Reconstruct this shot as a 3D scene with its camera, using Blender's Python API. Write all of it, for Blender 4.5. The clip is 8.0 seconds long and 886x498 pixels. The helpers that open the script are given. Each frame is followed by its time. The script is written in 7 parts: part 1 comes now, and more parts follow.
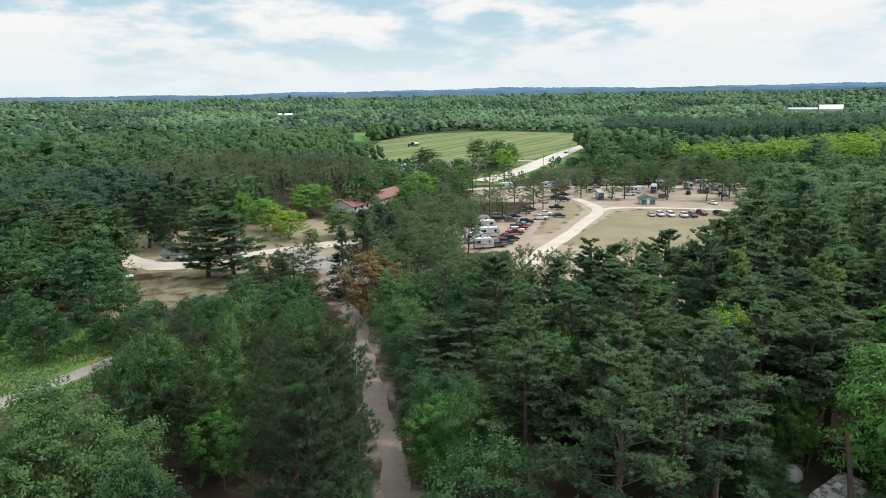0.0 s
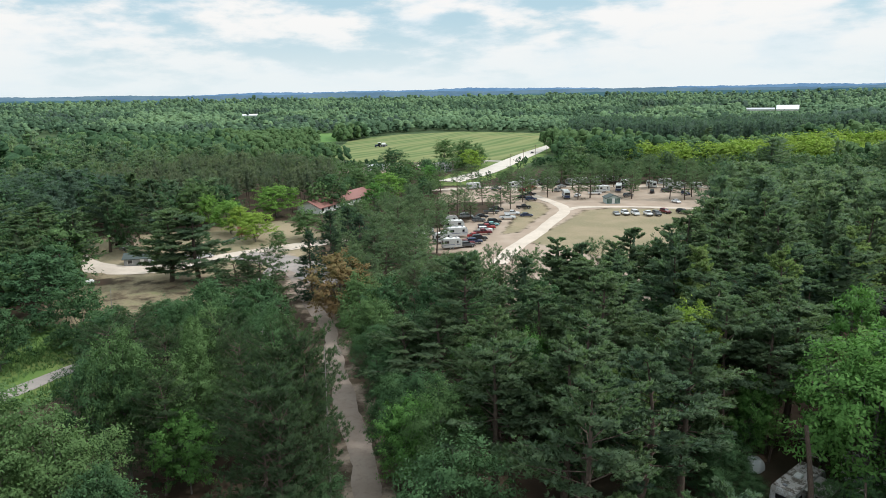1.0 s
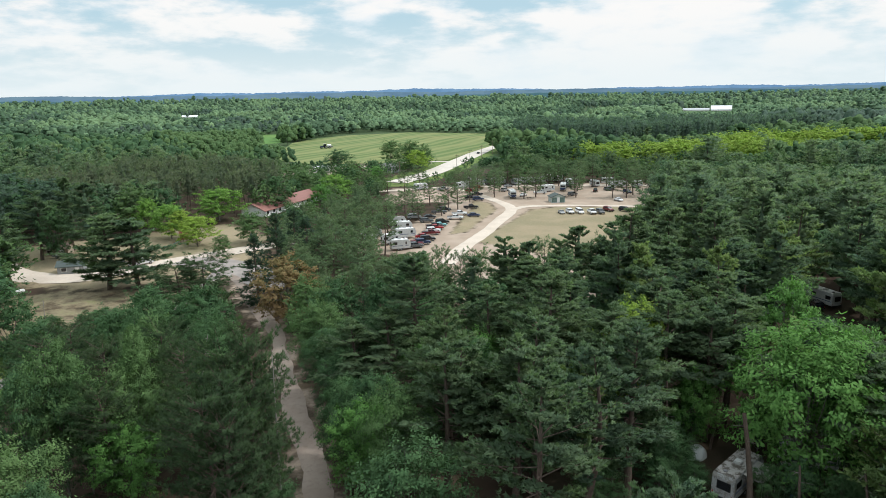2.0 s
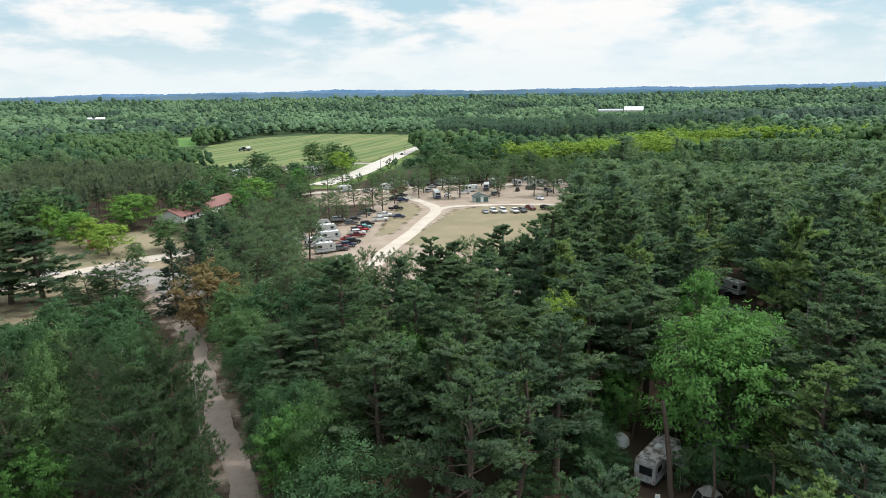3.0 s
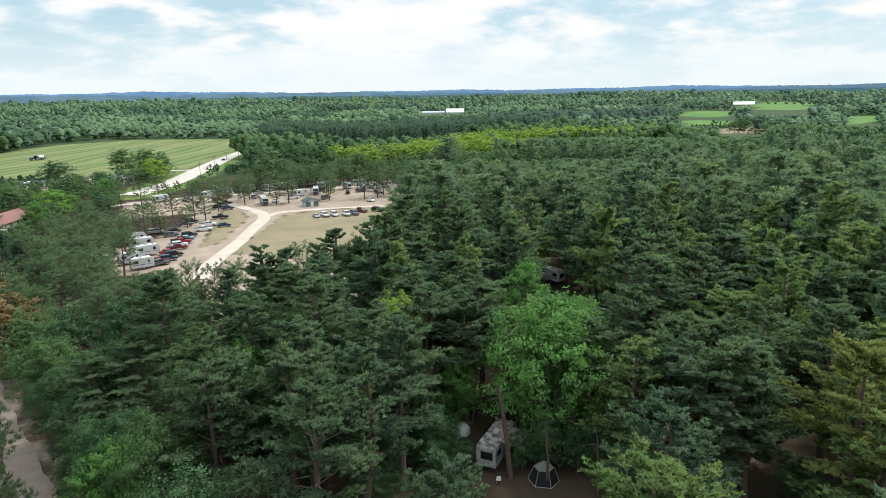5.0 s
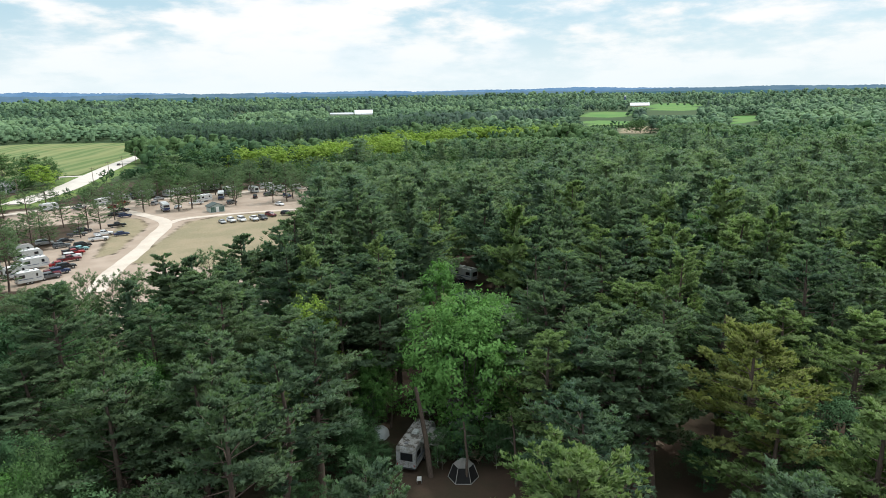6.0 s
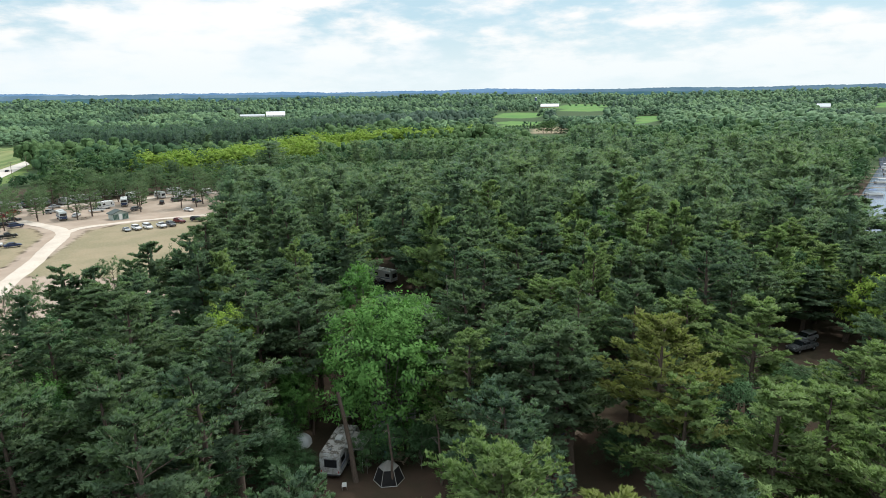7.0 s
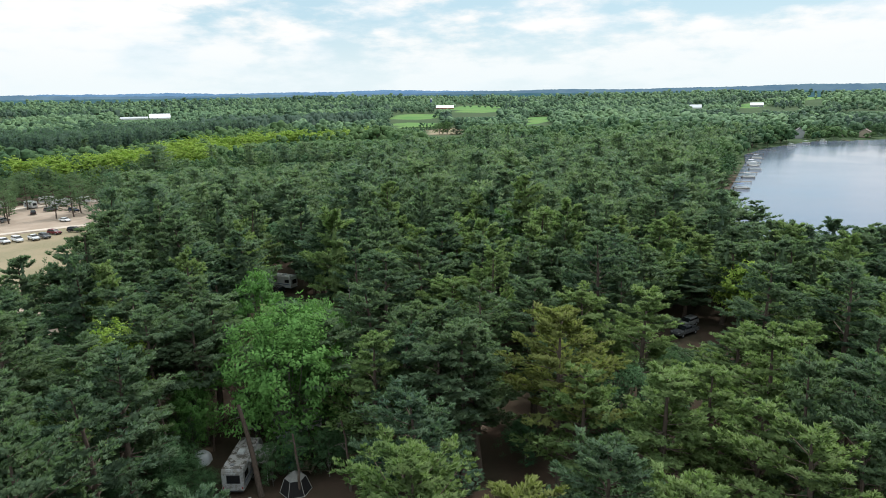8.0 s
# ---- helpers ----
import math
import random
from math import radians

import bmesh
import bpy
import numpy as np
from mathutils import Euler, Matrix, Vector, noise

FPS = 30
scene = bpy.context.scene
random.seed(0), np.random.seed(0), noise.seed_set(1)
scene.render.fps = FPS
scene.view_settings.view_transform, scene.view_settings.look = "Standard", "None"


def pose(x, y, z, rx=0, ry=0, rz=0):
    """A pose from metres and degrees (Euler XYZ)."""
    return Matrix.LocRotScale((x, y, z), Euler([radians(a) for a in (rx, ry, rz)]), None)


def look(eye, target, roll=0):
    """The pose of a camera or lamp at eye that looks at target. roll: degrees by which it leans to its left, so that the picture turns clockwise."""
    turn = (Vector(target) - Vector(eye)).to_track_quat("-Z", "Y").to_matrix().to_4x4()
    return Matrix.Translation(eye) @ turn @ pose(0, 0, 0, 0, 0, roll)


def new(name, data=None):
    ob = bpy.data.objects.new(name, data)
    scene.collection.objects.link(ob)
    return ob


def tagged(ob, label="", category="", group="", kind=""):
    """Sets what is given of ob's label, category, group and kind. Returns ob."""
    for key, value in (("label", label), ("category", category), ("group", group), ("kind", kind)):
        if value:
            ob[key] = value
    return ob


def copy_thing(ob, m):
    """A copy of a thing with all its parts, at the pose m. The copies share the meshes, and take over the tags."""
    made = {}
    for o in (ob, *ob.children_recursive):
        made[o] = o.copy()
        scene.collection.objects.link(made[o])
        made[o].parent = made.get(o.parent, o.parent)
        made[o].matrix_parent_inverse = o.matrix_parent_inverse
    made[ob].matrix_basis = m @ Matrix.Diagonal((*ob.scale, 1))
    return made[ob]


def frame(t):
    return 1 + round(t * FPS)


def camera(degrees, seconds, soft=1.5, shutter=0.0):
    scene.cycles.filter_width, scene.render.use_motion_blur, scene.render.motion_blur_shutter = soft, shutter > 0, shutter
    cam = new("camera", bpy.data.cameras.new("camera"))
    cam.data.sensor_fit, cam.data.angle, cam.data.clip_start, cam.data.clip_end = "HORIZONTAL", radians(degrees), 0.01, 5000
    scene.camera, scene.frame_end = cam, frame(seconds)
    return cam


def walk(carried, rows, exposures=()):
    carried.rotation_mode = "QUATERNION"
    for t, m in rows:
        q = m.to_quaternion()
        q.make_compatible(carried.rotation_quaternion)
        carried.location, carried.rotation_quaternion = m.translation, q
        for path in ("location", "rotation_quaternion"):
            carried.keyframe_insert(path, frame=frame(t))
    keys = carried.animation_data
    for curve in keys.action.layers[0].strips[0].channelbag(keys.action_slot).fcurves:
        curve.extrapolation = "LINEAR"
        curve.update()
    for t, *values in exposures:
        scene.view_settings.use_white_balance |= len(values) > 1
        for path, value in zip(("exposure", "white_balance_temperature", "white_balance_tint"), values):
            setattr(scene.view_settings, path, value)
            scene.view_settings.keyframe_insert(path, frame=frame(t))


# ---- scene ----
# The camera hovers at one place, 42 m over the campground, and turns to its right.
cam = camera(69.1, 8.0, soft=0.8)
EYE = Vector((0.0, 0.0, 42.0))
PITCH, LEAN_RIGHT = radians(-13.2), 0.85
TURNS = [
    (0.0, 0.0), (0.5, 1.06), (1.0, 2.89), (2.5, 10.70), (3.0, 14.36), (3.5, 18.03), (4.0, 21.75),
    (4.5, 25.48), (6.0, 37.40), (6.5, 40.91), (7.0, 44.81), (7.5, 49.26), (8.0, 53.84),
]


def view_way(azimuth):
    a = radians(azimuth)
    return Vector((math.sin(a) * math.cos(PITCH), math.cos(a) * math.cos(PITCH), math.sin(PITCH)))


walk(cam, [(t, look(EYE, EYE + 100 * view_way(a), -LEAN_RIGHT)) for t, a in TURNS],
     exposures=[(0.0, -0.09), (1.0, -0.08), (3.0, -0.02), (4.5, 0.02), (6.0, 0.05), (8.0, 0.04)])

# ---- sky, sun ----
SUN_AZIMUTH, SUN_HEIGHT = 88.0, 52.0
sun = new("sun", bpy.data.lights.new("sun", "SUN"))
sun.data.energy, sun.data.angle, sun.data.color = 2.3, radians(4.0), (1.0, 0.975, 0.955)
toward = Vector((math.sin(radians(SUN_AZIMUTH)) * math.cos(radians(SUN_HEIGHT)),
                 math.cos(radians(SUN_AZIMUTH)) * math.cos(radians(SUN_HEIGHT)), math.sin(radians(SUN_HEIGHT))))
sun.matrix_world = look(toward * 300, (0, 0, 0))

world = bpy.data.worlds.new("sky")
scene.world = world
world.use_nodes = True


class Nodes:
    """A short way to write node trees."""

    def __init__(self, tree):
        self.tree = tree
        tree.nodes.clear()

    def add(self, kind, inputs=None):
        n = self.tree.nodes.new(kind)
        for key, value in (inputs or {}).items():
            if isinstance(value, bpy.types.NodeSocket):
                self.tree.links.new(value, n.inputs[key])
            else:
                n.inputs[key].default_value = value
        return n

    def attribute(self, name):
        n = self.add("ShaderNodeAttribute")
        n.attribute_name = name
        return n.outputs["Fac"]

    def vector(self, op, a, b):
        n = self.add("ShaderNodeVectorMath", {0: a, 1: b})
        n.operation = op
        return n.outputs[0]

    def bands(self, inputs):
        n = self.add("ShaderNodeTexWave", inputs)
        n.wave_type, n.bands_direction = "BANDS", "X"
        return n.outputs["Fac"]

    def math(self, op, a, b=0.0, c=0.0, clamp=False):
        n = self.add("ShaderNodeMath", {0: a, 1: b, 2: c})
        n.operation, n.use_clamp = op, clamp
        return n.outputs[0]

    def mix(self, factor, a, b, blend="MIX"):
        n = self.add("ShaderNodeMix")
        n.data_type, n.blend_type = "RGBA", blend
        for i, value in ((0, factor), (6, a), (7, b)):
            if isinstance(value, bpy.types.NodeSocket):
                self.tree.links.new(value, n.inputs[i])
            else:
                n.inputs[i].default_value = value if i == 0 else (*value, 1.0)
        return n.outputs[2]

    def noise(self, vector, scale, detail=4.0, rough=0.55, out=0):
        return self.add("ShaderNodeTexNoise", {"Vector": vector, "Scale": scale, "Detail": detail, "Roughness": rough}).outputs[out]

    def ramp(self, factor, low, high):
        n = self.add("ShaderNodeMapRange", {0: factor, 1: low, 2: high, 3: 0.0, 4: 1.0})
        n.interpolation_type = "SMOOTHSTEP"
        return n.outputs[0]


w = Nodes(world.node_tree)
sky = w.add("ShaderNodeTexSky")
sky.sky_type, sky.sun_disc = "NISHITA", False
sky.sun_elevation, sky.sun_rotation = radians(SUN_HEIGHT), radians(SUN_AZIMUTH)
sky.altitude, sky.air_density, sky.dust_density = 300.0, 1.0, 1.5
way = w.add("ShaderNodeTexCoord").outputs["Generated"]
axes = w.add("ShaderNodeSeparateXYZ", {0: way})
layer = w.add("ShaderNodeMapping", {"Vector": way, "Scale": (4.0, 4.0, 13.0), "Location": (2.3, 0.4, 1.1)}).outputs[0]
big = w.noise(layer, 0.85, 4.0, 0.5)
puff = w.noise(layer, 2.6, 7.0, 0.62)
thick = w.math("ADD", w.math("MULTIPLY", big, 0.66), w.math("MULTIPLY", puff, 0.34))
cover = w.ramp(thick, 0.43, 0.54)
shade = w.ramp(w.math("ADD", w.math("MULTIPLY", w.noise(layer, 1.7, 6.0, 0.6), 0.6), w.math("MULTIPLY", thick, 0.4)), 0.40, 0.56)
cloud = w.mix(shade, (0.80, 0.90, 0.965), (1.0, 0.995, 0.985))
clear = w.mix(0.75, w.mix(1.0, sky.outputs[0], (0.085, 0.085, 0.085), "MULTIPLY"), (0.585, 0.825, 0.945))
low = w.mix(w.math("MULTIPLY", w.ramp(axes.outputs[2], 0.13, 0.0), 0.85), w.mix(cover, clear, cloud), (0.845, 0.935, 0.965))
# a cloudy sky grows brighter towards its height
bright = w.math("ADD", w.math("MULTIPLY", w.ramp(axes.outputs[2], 0.20, 0.95), 0.95), 1.0)
back = w.add("ShaderNodeBackground", {"Color": low, "Strength": bright})
w.add("ShaderNodeOutputWorld", {"Surface": back.outputs[0]})


# ---- materials ----
def material(name):
    m = bpy.data.materials.new(name)
    m.use_nodes = True
    return m, Nodes(m.node_tree)


def finish(n, colour, rough=0.8, metal=0.0, bump=None, strength=0.4, distance=0.05, specular=0.3, **more):
    s = n.add("ShaderNodeBsdfPrincipled", {"Base Color": colour, "Roughness": rough, "Metallic": metal, "Specular IOR Level": specular, **more})
    if bump is not None:
        b = n.add("ShaderNodeBump", {"Height": bump, "Strength": strength, "Distance": distance})
        n.tree.links.new(b.outputs[0], s.inputs["Normal"])
    n.add("ShaderNodeOutputMaterial", {"Surface": s.outputs[0]})
    return s


def plain(name, rgb, rough=0.5, metal=0.0, specular=0.4, vary=0.18, scale=3.0):
    """A painted or moulded surface with a little dirt and wear."""
    m, n = material(name)
    at = n.add("ShaderNodeTexCoord").outputs["Object"]
    dirt = n.ramp(n.noise(at, scale, 6.0, 0.65), 0.35, 0.75)
    fine = n.noise(at, scale * 14, 3.0)
    c = n.mix(n.math("MULTIPLY", dirt, vary), rgb, tuple(0.45 * v + 0.02 for v in rgb))
    c = n.mix(n.math("MULTIPLY", fine, vary * 0.5), c, tuple(min(1.0, v * 1.2 + 0.02) for v in rgb))
    finish(n, c, n.math("ADD", n.math("MULTIPLY", dirt, 0.15), rough), metal, fine, 0.05, 0.01, specular)
    return m


def foliage(name, rgb, other, through_share=0.53, scale=0.35, stand=0.38, mottle=0.25, grain=1.0):
    """Leaves or needles: two hues, varied leaf by leaf, clump by clump and tree by tree, some light passing through."""
    m, n = material(name)
    at = n.add("ShaderNodeNewGeometry")
    tree = n.math("FRACT", n.math("ADD", n.add("ShaderNodeObjectInfo").outputs["Random"], n.attribute("tint")))
    clump = n.noise(at.outputs["Position"], scale, 3.0)
    leaf = at.outputs["Random Per Island"]
    f = n.math("ADD", n.math("MULTIPLY", tree, 1.0 - stand), n.math("MULTIPLY", n.ramp(clump, 0.35, 0.65), stand))
    c = n.mix(f, rgb, other)
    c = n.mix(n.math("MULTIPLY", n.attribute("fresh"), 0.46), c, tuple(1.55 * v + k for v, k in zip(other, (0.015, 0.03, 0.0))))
    sprig = n.ramp(n.noise(at.outputs["Position"], grain, 3.0, 0.6), 0.34, 0.66)
    light = n.math("ADD", n.math("ADD", n.math("MULTIPLY", leaf, 0.18), 0.91 - 0.5 * mottle), n.math("MULTIPLY", sprig, mottle))
    c = n.mix(1.0, c, n.add("ShaderNodeCombineColor", {0: light, 1: light, 2: light}).outputs[0], "MULTIPLY")
    s = n.add("ShaderNodeBsdfPrincipled", {"Base Color": c, "Roughness": 0.65, "Specular IOR Level": 0.08})
    t = n.add("ShaderNodeBsdfTranslucent", {"Color": n.mix(1.0, c, (1.0, 1.15, 0.80), "MULTIPLY")})
    both = n.add("ShaderNodeMixShader", {0: through_share, 1: s.outputs[0], 2: t.outputs[0]})
    n.add("ShaderNodeOutputMaterial", {"Surface": both.outputs[0]})
    return m


def bark(name, rgb, other):
    m, n = material(name)
    at = n.add("ShaderNodeTexCoord").outputs["Object"]
    long = n.add("ShaderNodeMapping", {"Vector": at, "Scale": (6.0, 6.0, 1.2)}).outputs[0]
    ridge = n.noise(long, 2.0, 6.0, 0.7)
    c = n.mix(n.ramp(ridge, 0.35, 0.65), rgb, other)
    c = n.mix(n.math("MULTIPLY", n.noise(at, 0.5, 2.0), 0.4), c, tuple(v * 0.6 for v in rgb))
    finish(n, c, 0.9, 0.0, ridge, 0.7, 0.03, 0.15)
    return m


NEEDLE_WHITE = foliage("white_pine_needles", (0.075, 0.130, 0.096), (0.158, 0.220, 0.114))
# The same white pine, lighter for sunlit woods and blued for distance haze.
NEEDLE_LIT = foliage("lit_pine_needles", (0.124, 0.192, 0.138), (0.224, 0.298, 0.156), 0.53)
NEEDLE_RED = foliage("red_pine_needles", (0.104, 0.162, 0.094), (0.160, 0.220, 0.120))
NEEDLE_SPRUCE = foliage("spruce_needles", (0.042, 0.074, 0.055), (0.070, 0.108, 0.070))
# Darker copy of the red pine's needles, with cloud shadow in the colour.
NEEDLE_SHADED = foliage("shaded_pine_needles", (0.050, 0.086, 0.048), (0.082, 0.122, 0.062))
# The dark stand's needles, lightened and blued: distance haze in the colour.
NEEDLE_STAND = foliage("hazed_pine_needles", (0.088, 0.142, 0.114), (0.132, 0.194, 0.142))
NEEDLE_FRESH = foliage("fresh_pine_needles", (0.156, 0.232, 0.094), (0.206, 0.274, 0.110))
NEEDLE_BRONZE = foliage("bronze_pine_needles", (0.195, 0.225, 0.078), (0.220, 0.242, 0.084))
NEEDLE_DUSK = foliage("thin_red_pine_needles", (0.110, 0.150, 0.098), (0.158, 0.184, 0.112))
LEAF_GREEN = foliage("broad_leaves", (0.040, 0.090, 0.046), (0.076, 0.142, 0.060), 0.28, mottle=0.35)
LEAF_MAPLE = foliage("maple_leaves", (0.084, 0.200, 0.056), (0.122, 0.244, 0.066), 0.38)
LEAF_YELLOW = foliage("yellow_green_leaves", (0.220, 0.335, 0.066), (0.290, 0.385, 0.078), 0.40, mottle=0.3)
LEAF_BRIGHT = foliage("bright_leaves", (0.135, 0.265, 0.058), (0.175, 0.305, 0.068), 0.36)
LEAF_LOCUST = foliage("locust_leaves", (0.078, 0.146, 0.058), (0.116, 0.190, 0.073), 0.31, mottle=0.35)
LEAF_BROWN = foliage("scorched_leaves", (0.250, 0.145, 0.078), (0.150, 0.150, 0.062), 0.3)
LEAF_COPPER = foliage("copper_leaves", (0.070, 0.030, 0.040), (0.090, 0.040, 0.045), 0.25)
# Bluer and lighter than near leaves: distance haze is mixed into these hues.
LEAF_FAR = foliage("far_wood_leaves", (0.116, 0.202, 0.118), (0.208, 0.318, 0.160), 0.36, 0.006, 0.68, 0.40, 0.22)
# Darker copy of the far leaves: cloud shadow put into the colour.
LEAF_FAR_SHADED = foliage("shaded_far_leaves", (0.062, 0.118, 0.072), (0.104, 0.176, 0.096), 0.36, 0.008, 0.6, 0.40, 0.22)
GRASS_BLADE = foliage("tall_grass", (0.113, 0.206, 0.073), (0.175, 0.265, 0.105), 0.35)
BARK_PINE = bark("pine_bark", (0.090, 0.070, 0.058), (0.160, 0.120, 0.095))
BARK_GREY = bark("grey_bark", (0.110, 0.100, 0.088), (0.190, 0.175, 0.155))
BARK_DEAD = bark("dead_wood", (0.240, 0.220, 0.200), (0.340, 0.310, 0.280))


def earth(name, rgb, other, third, scale=0.08, rough=0.95, bump=0.5):
    m, n = material(name)
    at = n.add("ShaderNodeNewGeometry").outputs["Position"]
    big_patch = n.ramp(n.noise(at, scale, 5.0, 0.6), 0.38, 0.62)
    small = n.noise(at, scale * 12, 5.0, 0.65)
    c = n.mix(big_patch, rgb, other)
    c = n.mix(n.math("MULTIPLY", n.ramp(small, 0.45, 0.75), 0.6), c, third)
    finish(n, c, rough, 0.0, n.noise(at, scale * 40, 4.0, 0.7), bump, 0.08, 0.12)
    return m


SAND = earth("sandy_track", (0.52, 0.445, 0.37), (0.59, 0.51, 0.43), (0.45, 0.375, 0.305), 0.12)
DIRT = earth("bare_dirt", (0.25, 0.20, 0.165), (0.30, 0.245, 0.205), (0.20, 0.155, 0.125), 0.1)
ASPHALT = earth("worn_asphalt", (0.27, 0.24, 0.22), (0.33, 0.295, 0.265), (0.22, 0.195, 0.18), 0.2, 0.85, 0.2)
CONCRETE = earth("pale_road", (0.54, 0.49, 0.43), (0.60, 0.545, 0.48), (0.47, 0.42, 0.37), 0.2, 0.85, 0.2)


def ground_material():
    """Forest floor, with dry turf, bare soil, green grass and crops where the land carries them."""
    m, n = material("ground")
    at = n.add("ShaderNodeNewGeometry").outputs["Position"]
    wob = n.math("MULTIPLY", n.math("SUBTRACT", n.noise(at, 0.22, 5.0, 0.65), 0.5), 0.9)

    def cover_of(name):
        a = n.attribute(name)
        return n.ramp(n.math("ADD", a, wob), 0.35, 0.65)

    fine = n.noise(at, 1.7, 5.0, 0.7)
    litter = n.mix(n.ramp(n.noise(at, 0.15, 4.0), 0.4, 0.6), (0.060, 0.041, 0.030), (0.042, 0.038, 0.024))
    litter = n.mix(n.math("MULTIPLY", fine, 0.6), litter, (0.088, 0.060, 0.043))
    far = n.mix(n.ramp(n.noise(at, 0.004, 4.0), 0.4, 0.6), (0.050, 0.082, 0.036), (0.062, 0.092, 0.042))
    c = n.mix(cover_of("far"), litter, far)
    turf = n.mix(n.ramp(n.noise(at, 0.06, 5.0, 0.6), 0.36, 0.62), (0.285, 0.232, 0.150), (0.220, 0.194, 0.118))
    turf = n.mix(n.math("MULTIPLY", n.ramp(fine, 0.4, 0.7), 0.4), turf, (0.360, 0.290, 0.205))
    c = n.mix(cover_of("turf"), c, turf)
    bare = n.mix(n.ramp(n.noise(at, 0.09, 5.0), 0.35, 0.6), (0.385, 0.305, 0.240), (0.305, 0.235, 0.180))
    bare = n.mix(n.math("MULTIPLY", fine, 0.4), bare, (0.430, 0.350, 0.280))
    c = n.mix(cover_of("bare"), c, bare)
    grass = n.mix(n.ramp(n.noise(at, 0.12, 5.0), 0.35, 0.65), (0.100, 0.175, 0.045), (0.150, 0.190, 0.060))
    c = n.mix(cover_of("grass"), c, grass)
    crop = n.mix(n.ramp(n.noise(at, 0.012, 4.0), 0.35, 0.65), (0.090, 0.200, 0.055), (0.135, 0.225, 0.070))
    c = n.mix(cover_of("crop"), c, crop)
    finish(n, c, 0.95, 0.0, fine, 0.5, 0.1, 0.1)
    return m


def hay_material():
    """A mown field with curved swaths, paler where the crop is cut."""
    m, n = material("mown_field")
    at = n.add("ShaderNodeNewGeometry").outputs["Position"]
    bend = n.vector("ADD", at, n.vector("MULTIPLY", n.noise(at, 0.004, 2.0, 0.5, 1), (60, 60, 0)))
    turned = n.add("ShaderNodeMapping", {"Vector": bend, "Rotation": (0, 0, radians(28))}).outputs[0]
    rows = n.bands({"Vector": turned, "Scale": 0.026, "Distortion": 1.2, "Detail": 2.0, "Detail Scale": 0.6})
    wide = n.bands({"Vector": turned, "Scale": 0.0075, "Distortion": 3.0, "Detail": 2.0})
    c = n.mix(n.ramp(rows, 0.35, 0.8), (0.112, 0.160, 0.058), (0.172, 0.208, 0.084))
    c = n.mix(n.math("MULTIPLY", n.ramp(wide, 0.5, 0.95), 0.45), c, (0.250, 0.252, 0.112))
    dry = n.ramp(n.noise(at, 0.008, 5.0, 0.6), 0.55, 0.75)
    c = n.mix(n.math("MULTIPLY", dry, 0.6), c, (0.320, 0.250, 0.120))
    finish(n, c, 0.95, 0.0, rows, 0.4, 0.3, 0.1)
    return m


def water_material():
    m, n = material("lake_water")
    at = n.add("ShaderNodeNewGeometry").outputs["Position"]
    wide = n.add("ShaderNodeMapping", {"Vector": at, "Scale": (0.5, 1.6, 1.0), "Rotation": (0, 0, radians(20))}).outputs[0]
    ripples = n.math("ADD", n.noise(wide, 0.9, 4.0, 0.6), n.math("MULTIPLY", n.noise(at, 0.03, 3.0), 1.5))
    calm = n.ramp(n.noise(at, 0.012, 3.0), 0.35, 0.65)
    c = n.mix(calm, (0.140, 0.165, 0.225), (0.155, 0.180, 0.235))
    finish(n, c, n.math("ADD", n.math("MULTIPLY", calm, 0.08), 0.09), 0.0, ripples, 0.16, 0.06, 0.6, IOR=1.33)
    return m


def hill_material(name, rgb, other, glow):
    """Wooded ridges kilometres away: a plain backdrop, the air's haze put into its blue and glow."""
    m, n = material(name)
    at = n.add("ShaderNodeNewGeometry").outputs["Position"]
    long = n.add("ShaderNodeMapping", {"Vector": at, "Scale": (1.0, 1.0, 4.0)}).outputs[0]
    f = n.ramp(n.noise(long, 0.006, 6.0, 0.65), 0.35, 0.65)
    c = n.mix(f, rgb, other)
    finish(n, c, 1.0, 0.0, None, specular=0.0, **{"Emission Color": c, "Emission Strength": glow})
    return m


PAINT_WHITE = plain("white_paint", (0.76, 0.76, 0.74), 0.45)
PAINT_CREAM = plain("cream_siding", (0.62, 0.56, 0.46), 0.6)
SIDING_TAN = plain("tan_siding", (0.36, 0.30, 0.23), 0.7)
SIDING_GREY = plain("grey_siding", (0.33, 0.34, 0.34), 0.7)
SIDING_GREEN = plain("dark_green_siding", (0.055, 0.120, 0.095), 0.6)
SIDING_PALE = plain("pale_grey_green_siding", (0.40, 0.47, 0.45), 0.6)
ROOF_GREEN = plain("grey_green_shingles", (0.075, 0.095, 0.090), 0.85)
ROOF_RED = plain("red_metal_roof", (0.27, 0.125, 0.105), 0.6)
ROOF_BROWN = plain("brown_shingles", (0.16, 0.125, 0.10), 0.85)
ROOF_GREY = plain("grey_shingles", (0.20, 0.195, 0.19), 0.85)
ROOF_WHITE = plain("white_metal_roof", (0.82, 0.83, 0.84), 0.4)
BRICK_RED = plain("barn_red", (0.30, 0.07, 0.055), 0.7)
RUBBER = plain("rubber", (0.018, 0.018, 0.019), 0.85)
RIM = plain("alloy", (0.42, 0.42, 0.43), 0.35, 0.8)
GLASS = plain("dark_glass", (0.012, 0.015, 0.018), 0.08, 0.0, 0.6, 0.05)
LAMP_CLEAR = plain("lamp_lens", (0.55, 0.55, 0.53), 0.15)
LAMP_RED = plain("tail_lens", (0.30, 0.015, 0.012), 0.25)
BLACK_TRIM = plain("black_trim", (0.025, 0.025, 0.027), 0.6)
GREY_TRIM = plain("grey_trim", (0.22, 0.22, 0.23), 0.5)
TRAILER_WHITE = plain("trailer_fibreglass", (0.54, 0.55, 0.54), 0.4, vary=0.4)
